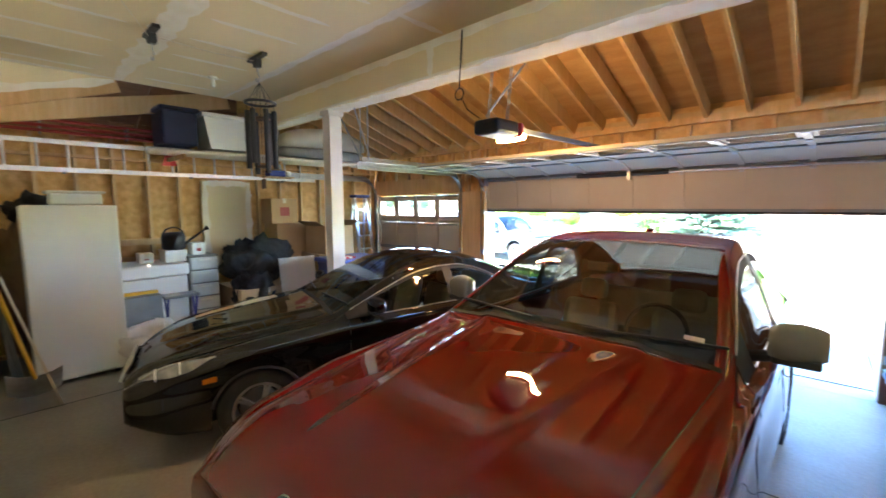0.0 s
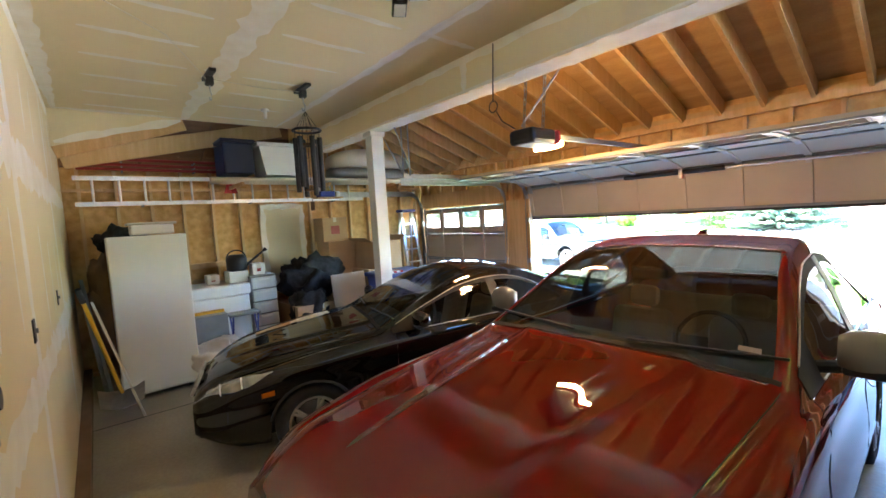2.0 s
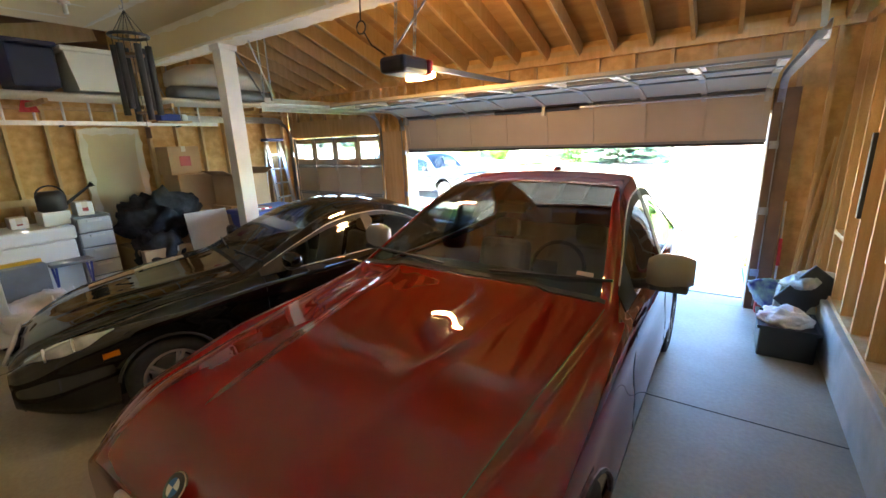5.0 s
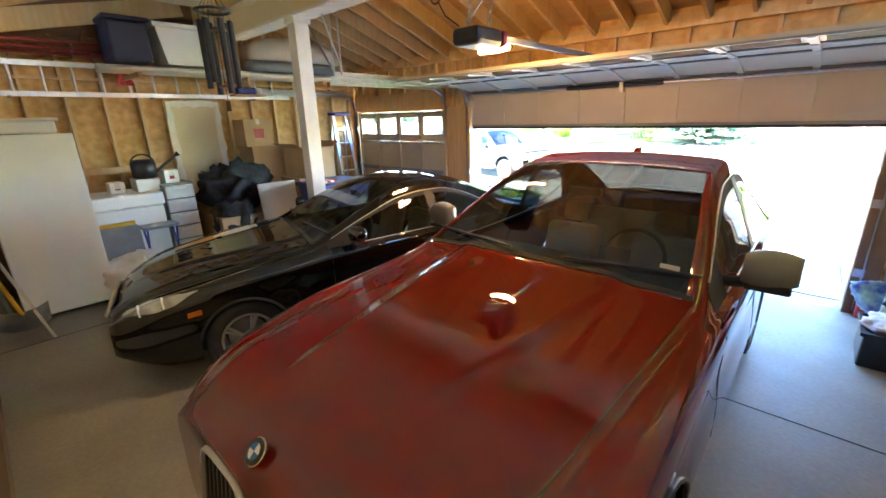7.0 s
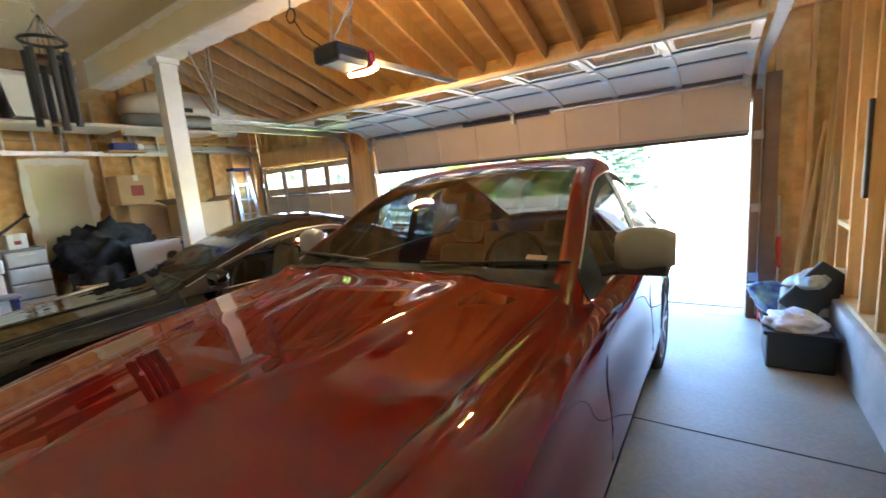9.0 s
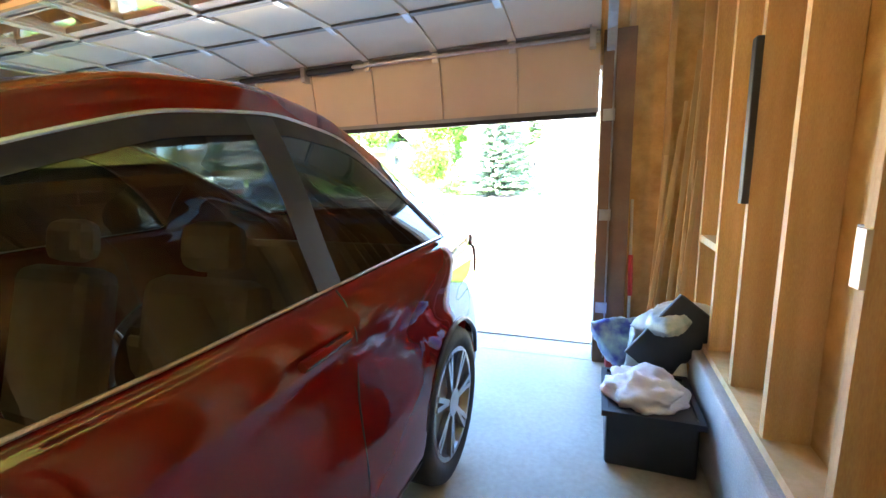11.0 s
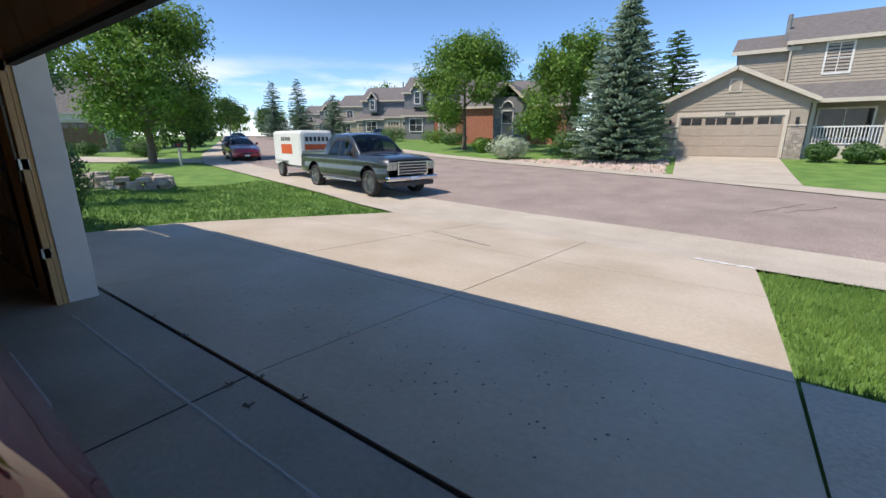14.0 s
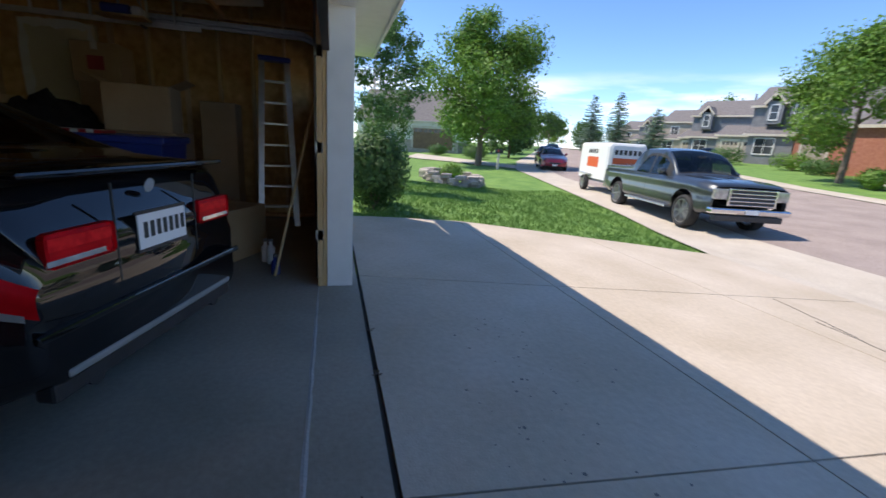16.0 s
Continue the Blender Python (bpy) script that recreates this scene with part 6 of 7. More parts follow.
part("rear_bumper", boxm(-.92, .92, 5.85, 5.98, .5, .66, .03), CHROME, tr)
for sx in (1, -1):
    part("headlight", boxm(min(sx * .55, sx * .88), max(sx * .55, sx * .88), -.03, .12, .82, 1.06, .02), CLEARLENS, tr, "clear headlight")
    part("running_board", boxm(min(sx * .88, sx * 1.05), max(sx * .88, sx * 1.05), 1.6, 3.9, .40, .45, .01), ALU, tr, "aluminium running board")
    part("bed_seam", TRUCK.line([(3.84, u) for u in (.8, 2, 3, 4, 5, 6)], sx, .008, -.002), JOINT, tr)

tb = thing("cargo_trailer", "white enclosed cargo trailer with orange-red bands behind the pickup", "trailer", pose(-10.4, 10.85, gz(-12.4, 11) - .02, 0, 0, 77.3))
bm = bmesh.new()
rings = []
for s, hz, w in ((0, .93, .60), (.05, .98, .70), (.16, 1.0, .755), (.4, 1.0, .76), (2.84, 1.0, .76), (2.9, .98, .74)):
    zt = .52 + 1.42 * hz
    rings.append([Vector(p) for p in ((-w, s, .52), (w, s, .52), (w, s, zt - .12), (w - .05, s, zt - .03), (w - .14, s, zt), (-w + .14, s, zt), (-w + .05, s, zt - .03), (-w, s, zt - .12))])
loft(bm, rings)
part("body", bm, WHITEPL, tb)
ORANGE = mat("orange_red_vinyl", (0.65, 0.10, 0.02), 0.4)
for sx in (-1, 1):
    part("band", boxm(min(sx * .762, sx * .766), max(sx * .762, sx * .766), .85, 2.0, .98, 1.38), ORANGE, tb, "orange-red band")
    for i in range(5):
        part("letter_bar", boxm(min(sx * .762, sx * .768), max(sx * .762, sx * .768), 1.0 + i * .2, 1.13 + i * .2, 1.52, 1.68), JOINT, tb)
    part("fender", boxm(min(sx * .78, sx * .98), max(sx * .78, sx * .98), 1.35, 2.15, .66, .72, .02), ALU, tb)
    wheel(tb, sx * .88, 1.75, .31, .18, RIM, 6)
part("front_band", boxm(-.56, .56, -.006, -.001, .98, 1.38), ORANGE, tb, "orange-red band")
for i in range(6):
    part("letter_bar", boxm(-.52 + i * .18, -.40 + i * .18, -.006, -.001, 1.50, 1.68), JOINT, tb)
part("chassis", boxm(-.7, .7, .05, 2.88, .42, .53), GREYPL, tb)
part("drawbar", bar(bmesh.new(), (0, .1, .47), (0, -1.0, .47), .1, .08), GREYPL, tb)

SEDAN = Shell(4.5, COUPE.zc, COUPE.wide, COUPE.zs, COUPE.wr, COUPE.zr, (.85, 3.5), .35, .2)
for nm, lb, pt, x, y, rz in (("sedan", "crimson compact sedan parked beside the sidewalk", CRIMSON, -21.2, 13.9, 68), ("hatchback", "dark grey car parked behind the red sedan", GUN, -27.0, 16.4, 64), ("blue_car", "light blue car parked far along the kerb", BLUEP, -37, 22.2, 61), ("far_car", "dark car parked in a driveway along the street", GUN, -30.5, 35.2, 40), ("far_car", "dark blue car far down the street", mat("navy_paint", (.02, .04, .12), .3, .3, Coat_Weight=1.0), -46, 41, 50)):
    cc = build_car(nm, lb, SEDAN, pt, (1.84, 3.5), (1.62, 2.6), (3.1, 4.0), pose(x, y, gz(x, y), 0, 0, rz), .9, .32, .21, SEATB, TINT, BLACKP)
    for sx in (1, -1):
        part("headlight", SEDAN.grid(frange(.12, .5, 6), [4.8, 5.5, 6.3], (sx,), .008), CLEARLENS, cc)
        part("tail_light", SEDAN.grid(frange(4.1, 4.45, 6), [3.4, 4.2, 4.9], (sx,), .008), REDLENS, cc)
    part("grille", boxm(-.35, .35, -.02, .02, .42, .52, .01), BLACKP, cc)
    part("licence_plate", boxm(-.15, .15, -.03, -.02, .30, .40), PLATE, cc)


# ---- steps from the house door ----
st = tagged(new("door_steps"), "plain concrete steps below the house door", "steps", kind="structure")
part("landing", boxm(4.30, 5.38, YS + .003, -5.45, .002, .36, .008), STEM, st)
part("step", boxm(4.30, 5.38, -5.448, -5.18, .002, .18, .008), STEM, st)

# ---- storage bay ----
fz = thing("upright_freezer", "tall white upright freezer standing on the slab", "freezer")
part("cabinet", boxm(-2.28, -1.66, -5.70, -4.90, .03, 1.96, .012), WHITEPL, fz)
part("door", boxm(-1.645, -1.58, -5.70, -4.90, .06, 1.97, .014), WHITEPL, fz)
part("gasket", boxm(-1.66, -1.645, -5.68, -4.92, .08, 1.95), GREYPL, fz)
for x in (-2.2, -1.7):
    for y in (-5.6, -5.0):
        part("foot", tube(bmesh.new(), (x, y, .0), (x, y, .03), .025, 8), BLACKP, fz)


def carton(x0, x1, y0, y1, z0, z1, label, m=None, tape=True, rz=0, flap=False):
    c = thing("cardboard_box", label, "box", pose((x0 + x1) / 2, (y0 + y1) / 2, z0, 0, 0, rz), group="storage boxes")
    a, b, h = (x1 - x0) / 2, (y1 - y0) / 2, z1 - z0
    part("carton", boxm(-a, a, -b, b, 0, h, .008), m or CARD, c)
    if tape:
        part("tape", boxm(-a - .001, a + .0015, -.03, .03, h - .08, h + .0015), CREAM, c)
        part("print_mark", boxm(a, a + .0012, -b * .35, b * .35, h * .3, h * .65), DARKRED, c)
    if flap:
        for sd in (-1, 1):
            part("flap", bar(bmesh.new(), (0, sd * b, h), (0, sd * (b + .16), h + .08), 2 * a - .02, .006), m or CARD, c)
    return c


wb = thing("storage_bin", "white translucent storage bin on top of the freezer", "bin")
part("tub", boxm(-2.15, -1.75, -5.45, -5.0, 1.975, 2.10, .02), WHITEPL, wb)
part("lid", boxm(-2.18, -1.72, -5.48, -4.97, 2.10, 2.13, .01), CREAM, wb)

ld = thing("extension_ladder", "long aluminium extension ladder hung flat along the studs", "ladder")
for z in (2.44, 2.80):
    part("rail", boxm(XW + .06, XW + .085, -5.95, -1.55, z - .03, z + .03), ALU, ld)
for i in range(14):
    y = -5.75 + i * .3
    part("rung", tube(bmesh.new(), (XW + .072, y, 2.45), (XW + .072, y, 2.79), .016, 8), ALU, ld)
for y in (-5.2, -3.7, -2.2):
    part("wall_hook", bar(bmesh.new(), (XW + .002, y, 2.40), (XW + .13, y, 2.405), .03, .02), GREYPL, ld)
rag = thing("red_rag", "small red cloth hanging from the ladder", "cloth")
bm = bmesh.new()
for k, (y, z) in enumerate(((-4.0, 2.74),)):
    loft(bm, [[Vector((XW + .10 + .02 * math.sin(a * 2 + q), y + (.05 + .03 * q) * math.cos(a), z - .09 * q)) for a in (j * math.tau / 9 for j in range(9))] for q in (0, .6, 1.2, 1.9)])
part("cloth", bm, REDPL, rag)
for i, z in enumerate((2.93, 2.99, 3.06)):
    t_ = thing("steel_pipe", "long dark red tube stored on wall brackets", "pipe", group="stored tubes")
    part("tube", tube(bmesh.new(), (XW + .12 + .03 * i, -5.9, z), (XW + .12 + .03 * i, -4.1, z - .02), .022, 8), DARKRED, t_)
    for y in (-5.4, -4.5):
        part("bracket", boxm(XW + .002, XW + .14 + .03 * i, y - .01, y + .01, z - .045, z - .022), GREYPL, t_)

sb = thing("paddle_board", "long white paddle board resting on wall arms", "paddle board")
bm = bmesh.new()
rings = []
for k in range(21):
    q = k / 20
    w = .36 * max(.03, math.sin(math.pi * min(1, max(0, q * .96 + .02)))) ** .45
    rings.append([Vector((-2.62 + w * math.cos(a), -4.35 + 3.6 * q, 2.74 + .055 * math.sin(a) + .10 * max(0, q - .8) ** 1.5 * 4)) for a in (j * math.tau / 14 for j in range(14))])
loft(bm, rings)
part("board", bm, CREAM, sb, smooth=True)
for y in (-4.0, -2.6, -1.3):
    part("arm", boxm(XW + .002, -2.22, y - .02, y + .02, 2.63, 2.682), STUD, sb)
cb = thing("roof_cargo_box", "cream clamshell roof cargo box stored above the ladder", "cargo box")
for nm, z0, z1, mm in (("lower_shell", 2.80, 2.98, GREYPL), ("lid", 2.985, 3.36, CREAM)):
    bm = bmesh.new()
    rings = []
    for k in range(13):
        q = k / 12
        s = math.sin(math.pi * (.06 + .88 * q)) ** .35
        hh = (z1 - z0) * (s if nm == "lid" else 1)
        rings.append([Vector(p) for p in ((-2.62 - .36 * s, -2.4 + 1.6 * q, z0), (-2.62 + .36 * s, -2.4 + 1.6 * q, z0), (-2.62 + .36 * s, -2.4 + 1.6 * q, z0 + hh * .55), (-2.62 + .27 * s, -2.4 + 1.6 * q, z0 + hh * .9), (-2.62, -2.4 + 1.6 * q, z0 + hh), (-2.62 - .27 * s, -2.4 + 1.6 * q, z0 + hh * .9), (-2.62 - .36 * s, -2.4 + 1.6 * q, z0 + hh * .55))])
    loft(bm, rings)
    part(nm, bm, mm, cb, smooth=True)
part("latch", boxm(-2.26, -2.24, -1.8, -1.6, 3.0, 3.06), BLACKP, cb)
tb2 = thing("storage_tote", "pale grey storage tote lying on the paddle board", "tote")
bm = bmesh.new()
loft(bm, [[Vector(p) for p in ((-2.88, y0, z), (-2.30, y0, z), (-2.30, y1, z), (-2.88, y1, z))] for y0, y1, z in ((-3.62, -3.08, 2.80), (-3.70, -3.02, 3.25))])
part("tub", bm, WHITEPL, tb2)
part("lid", boxm(-2.92, -2.26, -3.74, -2.98, 3.25, 3.31, .015), WHITEPL, tb2)
tb3 = thing("storage_tote", "dark navy storage tote on the wall arms", "tote")
part("tub", boxm(-2.88, -2.30, -4.22, -3.78, 2.81, 3.28, .03), NAVY, tb3)
part("lid", boxm(-2.91, -2.27, -4.25, -3.76, 3.28, 3.33, .012), NAVY, tb3)
cl = thing("small_cooler", "small dark blue cooler with white lid on the ladder rail", "cooler")
part("body", boxm(-2.98, -2.78, -2.55, -2.25, 2.475, 2.58, .02), BLUEPL, cl)
part("lid", boxm(-2.98, -2.78, -2.24, -2.14, 2.475, 2.58, .03), WHITEPL, cl)
part("ledge", boxm(XW + .09, -2.77, -2.6, -2.1, 2.45, 2.474), STUD, cl)

bench = thing("chest_freezer", "white chest freezer serving as a bench under the studs", "freezer")
part("cabinet", boxm(-2.95, -2.25, -4.95, -4.05, .04, .98, .02), WHITEPL, bench)
part("lid", boxm(-2.97, -2.22, -4.97, -4.03, .985, 1.16, .03), WHITEPL, bench)
wc = thing("watering_can", "dark plastic watering can with a long spout", "watering can", pose(-2.55, -4.12, 1.16))
bm = bmesh.new()
loft(bm, [[Vector((r * math.cos(a), r * math.sin(a), z)) for a in (j * math.tau / 20 for j in range(20))] for r, z in ((.12, .17), (.15, .19), (.15, .36), (.11, .42))])
part("can", bm, BLACKP, wc, smooth=True)
part("spout", tube(bmesh.new(), (.05, .12, .24), (.10, .40, .46), .022, 8, .014), BLACKP, wc)
part("rose", tube(bmesh.new(), (.10, .39, .45), (.11, .43, .48), .02, 10, .035), BLACKP, wc)
bm = bmesh.new()
pipe(bm, [(0, -.14 * math.cos(a), .36 + .13 * math.sin(a)) for a in frange(0, math.pi, 10)], .012, 6)
part("handle", bm, BLACKP, wc)
part("crate", boxm(-.16, .16, -.16, .12, 0, .17, .01), WHITEPL, wc, "white carton beneath")
carton(-2.75, -2.55, -4.55, -4.38, 1.16, 1.30, "small white printed carton on the chest freezer", WHITEPL)
carton(-2.62, -2.40, -3.93, -3.75, 1.24, 1.42, "small red and white carton on the drawer tower", WHITEPL)
dt = thing("drawer_tower", "clear plastic drawer tower full of odds and ends", "drawers")
part("frame", boxm(-2.75, -2.30, -4.02, -3.62, .0, 1.24, .01), GREYPL, dt)
for i in range(6):
    dr = part("drawer", boxm(-2.299, -2.25, -4.0, -3.64, .06 + i * .195, .235 + i * .195, .012), CLEARPL, dt)
    part("handle", boxm(-2.25, -2.235, -3.90, -3.74, .19 + i * .195, .215 + i * .195), WHITEPL, dr)
fs = thing("folding_stool", "dark folding step stool with crossed legs", "stool")
part("seat", boxm(-2.18, -1.92, -4.42, -4.0, .72, .76, .01), GREYPL, fs)
for y in (-4.38, -4.04):
    part("leg", bar(bmesh.new(), (-2.17, y, .0), (-1.93, y, .72), .025, .02, (0, 1, 0)), BLUEPL, fs)
    part("leg", bar(bmesh.new(), (-1.93, y + .01, .0), (-2.17, y + .01, .72), .025, .02, (0, 1, 0)), BLUEPL, fs)
sl = thing("spirit_level", "yellow level lying across a dark bench", "tool")
part("bar", boxm(-2.16, -2.10, -4.86, -4.45, .80, .84, .004), YELLOW, sl)
part("rest", boxm(-2.2, -1.95, -4.9, -4.44, .0, .80, .01), GREYPL, sl)


def heap(name, label, cat, cx, cy, z0, rx, ry, h, m, seed, n=420):
    """A soft heap of folded sheets."""
    t = thing(name, label, cat)
    bm = bmesh.new()
    bmesh.ops.create_icosphere(bm, subdivisions=4, radius=1)
    for v in bm.verts:
        c = v.co.copy()
        q = 1 + .30 * noise.noise(c * 2.2 + Vector((seed, 0, 0))) + .16 * noise.noise(c * 6 + Vector((0, seed, 0)))
        v.co = Vector((cx + c.x * rx * q, cy + c.y * ry * q, z0 + max(0, (c.z * .55 + .5) * h * q)))
    part("fabric", bm, m, t, smooth=True)


heap("plastic_sheet", "crumpled pale plastic sheeting heaped on the slab", "sheeting", -1.75, -4.62, 0, .30, .44, .46, PALE, 3)
heap("garment_pile", "heap of black bags and coats on boxes", "clothes", -2.35, -3.0, .72, .36, .54, .66, CLOTH, 8)
heap("garment_pile", "black bag slumped in front of the boxes", "bag", -2.02, -3.2, .3, .26, .32, .6, CLOTH, 21)
carton(-2.75, -1.8, -3.5, -2.7, 0, .72, "large brown carton under the black bags")
carton(-2.85, -2.35, -2.66, -2.14, 1.02, 1.66, "brown moving carton in a stack", None, False)
carton(-2.8, -2.4, -2.72, -2.26, 1.66, 2.08, "brown moving carton with red print on the stack")
carton(-2.85, -2.37, -2.80, -2.1, 0, 1.02, "tall brown carton at the foot of the stack", None, False)
carton(-2.35, -1.75, -2.25, -1.55, .0, 1.15, "big brown carton beside the post", None, False)
carton(-2.25, -1.7, -2.2, -1.6, 1.15, 1.62, "open brown carton beside the post", None, False, 6, True)
carton(-2.9, -2.5, -1.5, -1.1, 0, 1.55, "tall carton against the far wall", None, False)
lb = thing("foam_board", "buff rigid board leaning on the cartons", "board")
bm = boxm(-.01, .01, -.3, .3, 0, .55)
bmesh.ops.transform(bm, matrix=pose(-1.72, -2.62, .60, 0, -8, 0), verts=bm.verts)
part("panel", bm, mat("buff_board", (.50, .42, .33), .8, color2=(.56, .47, .37), scale=2, fine=.1), lb)
part("support_carton", boxm(-1.98, -1.66, -2.92, -2.38, 0, .60, .01), CARD, lb)
rb = thing("recycling_bin", "large blue wheeled recycling bin with closed lid", "bin")
bm = bmesh.new()
loft(bm, [[Vector(p) for p in ((-1.72, y0, z), (x1, y0, z), (x1, y1, z), (-1.72, y1, z))] for y0, y1, x1, z in ((-2.15, -1.55, -1.18, .08), (-2.30, -1.45, -1.02, 1.05))])
part("tub", bm, BLUEPL, rb)
part("lid", boxm(-1.76, -.98, -2.34, -1.42, 1.05, 1.12, .02), BLUEPL, rb)
for y in (-2.2, -1.52):
    part("wheel", tube(bmesh.new(), (-1.62, y, .12), (-1.62, y + .06, .12), .12, 16), BLACKP, rb)
part("label", boxm(-1.06, -1.05, -1.62, -1.5, .72, .86), WHITEPL, rb)
fl = thing("striped_cloth", "folded red and white striped cloth on the recycling bin", "cloth")
for i in range(6):
    part("stripe", boxm(-1.4, -1.12, -2.32 + i * .06, -2.262 + i * .06, 1.121, 1.15, .004), REDPL if i % 2 else WHITEPL, fl)
carton(-1.35, -.72, -1.16, -.72, 0, .5, "low open carton near the single door", None, False, -24)
for i, (x, y, m_, h) in enumerate(((-.78, -.56, WHITEPL, .2), (-.70, -.50, WHITEPL, .22), (-.36, -.42, BLUEPL, .16))):
    b = thing("spray_bottle", "small plastic bottle on the slab", "bottle", pose(x, y, 0), group="bottles")
    bm = bmesh.new()
    loft(bm, [[Vector((r * math.cos(a), r * math.sin(a), z)) for a in (j * math.tau / 14 for j in range(14))] for r, z in ((.036, 0), (.038, .01), (.038, h * .7), (.016, h * .85), (.016, h))])
    part("body", bm, m_, b, smooth=True)
    part("cap", tube(bmesh.new(), (0, 0, h), (0, 0, h + .025), .018, 10), GREYPL, b)
sp = thing("step_ladder", "blue and aluminium stepladder leaning by the side wall", "ladder", pose(-2.80, -.66, 0, 0, 0, 8))
for sy in (-.19, .19):
    part("rail", bar(bmesh.new(), (.32, sy * 1.2, 0), (0, sy * .8, 2.14), .03, .07, (0, 1, 0)), ALU, sp)
    part("back_rail", bar(bmesh.new(), (-.20, sy * 1.2, 0), (-.03, sy * .8, 2.10), .03, .04, (0, 1, 0)), ALU, sp)
for i in range(7):
    q = (i + 1) / 8
    part("tread", boxm(.32 - .32 * q - .05, .32 - .32 * q + .05, -.2 + .04 * q, .2 - .04 * q, 2.14 * q - .012, 2.14 * q + .012), ALU, sp)
part("top_cap", boxm(-.1, .1, -.2, .2, 2.12, 2.18, .02), BLUEPL, sp)
pl_ = thing("broom_handle", "thin wooden pole leaning in the corner by the door", "pole")
part("pole", tube(bmesh.new(), (-.3, -.42, .0), (-.5, -.07, 1.55), .012, 8), WOODF, pl_)

# ---- along the drywall ----
sh_ = thing("shovel", "yellow-handled snow shovel leaning on the drywall", "shovel")
part("handle", tube(bmesh.new(), (-.42, -5.93, 1.42), (-1.02, -5.72, .32), .018, 10), YELLOW, sh_)
part("grip", tube(bmesh.new(), (-.36, -5.95, 1.53), (-.43, -5.926, 1.40), .024, 10), BLACKP, sh_)
bm = bmesh.new()
loft(bm, [[Vector((-1.02 - .42 * q + .05 * math.sin(q * 3), -5.72 + y, .34 - .33 * q + .06 * (abs(y) / .2) ** 2)) for y in (-.2, -.12, 0, .12, .2)] for q in (0, .25, .5, .75, 1)], closed=False, cap=False)
sc = part("scoop", bm, ALU, sh_, "bare metal scoop")
sc.modifiers.new("thick", "SOLIDIFY").thickness = .004
wb_ = thing("board_offcut", "long pale plank leaning beside the freezer", "plank")
part("plank", bar(bmesh.new(), (-.98, -5.55, .012), (-1.50, -5.88, 1.25), .14, .022, (0, 1, .2)), CREAM, wb_)
for i, (a, b) in enumerate((((-1.9, -5.8, .01), (-2.5, -5.98, 1.45)), ((-2.0, -5.85, .01), (-2.3, -5.98, 1.3)))):
    q = thing("steel_angle", "grey metal rail leaning in the corner behind the freezer", "rail", group="leaning rails")
    part("rail", bar(bmesh.new(), a, b, .04, .02), GREYPL, q)
heap("bag", "dark bags stacked in the corner behind the freezer", "bag", -2.72, -5.55, 0, .30, .38, 1.7, BRONZE, 31)
heap("helmet_bag", "black bag on top of the corner stack", "bag", -2.7, -5.5, 1.72, .26, .3, .34, CLOTH, 33)
ct = thing("sprinkler_controller", "grey irrigation controller box on the drywall with wires", "controller")
part("case", boxm(3.165, 3.365, YS, YS + .06, 1.505, 1.745, .012), GREYPL, ct)
part("door_panel", boxm(3.177, 3.353, YS + .06, YS + .079, 1.52, 1.735, .004), mat("pale_grey_plastic", (.34, .35, .34), .5), ct)
part("screen", boxm(3.22, 3.31, YS + .08, YS + .082, 1.68, 1.725), mat("lcd_screen", (.22, .26, .20), .2), ct)
part("dial", tube(bmesh.new(), (3.20, YS + .08, 1.635), (3.20, YS + .092, 1.635), .026, 16), BLACKP, ct)
for i in range(3):
    part("button_label", boxm(3.235, 3.34, YS + .08, YS + .0815, 1.53 + i * .04, 1.55 + i * .04), WHITEPL, ct)
bm = bmesh.new()
for k in range(5):
    pipe(bm, [(3.22 + .02 * k, YS + .03, 1.48), (3.21 + .03 * k, YS + .05, 1.40), (3.26 - .015 * k, YS + .05, 1.33), (3.22, YS + .02, 1.22 - .03 * k)], .004, 5)
part("wires", bm, DARKRED, ct)
for x, z in ((1.55, 1.52), (-.2, 1.50)):
    lsw = thing("light_switch", "dark electrical box set in the drywall", "switch", group="wall switches")
    part("box", boxm(x - .035, x + .035, YS + .001, YS + .008, z - .06, z + .06), BLACKP, lsw)
    part("toggle", boxm(x - .008, x + .008, YS + .008, YS + .02, z - .012, z + .012), GREYPL, lsw)

# ---- ceiling fittings ----
for y, zc in ((-4.80, CEIL - .004), (-3.88, CEIL)):
    hk = thing("ceiling_hoist", "black pulley bracket with hook under the ceiling", "hoist", group="hoist brackets")
    part("plate", boxm(-.2, .16, y - .03, y + .03, zc - .035, zc - .003, .004), BLACKP, hk)
    part("pulley_block", boxm(-.06, .02, y - .035, y + .035, zc - .12, zc - .035, .012), BLACKP, hk)
    bm = bmesh.new()
    pipe(bm, [(-.02, y, zc - .12), (-.02, y, zc - .17), (.02, y, zc - .21), (.0, y, zc - .26), (-.05, y, zc - .25), (-.06, y, zc - .22)], .007, 6)
    part("hook", bm, GALV, hk)
bm = bmesh.new()
pipe(bm, [(-.02, -4.78, CEIL - .06), (-.02, -4.3, CEIL - .075), (-.02, -3.92, CEIL - .06)], .004, 5)
pipe(bm, [(-.02, -4.82, CEIL - .07), (1.2, -5.3, CEIL - .2), (2.4, -5.95, 3.04)], .003, 5)
tagged(link("hoist_rope", bm, CREAM), "thin pale rope strung between the pulleys", "rope")
wch = thing("wind_chime", "large black tube wind chime hanging from a hook", "wind chime")
CX, CY = -.04, -3.86
bm = bmesh.new()
pipe(bm, [(CX + .15 * math.cos(a), CY + .15 * math.sin(a), 3.03) for a in frange(0, math.tau, 24)], .014, 6)
part("ring", bm, BLACKP, wch)
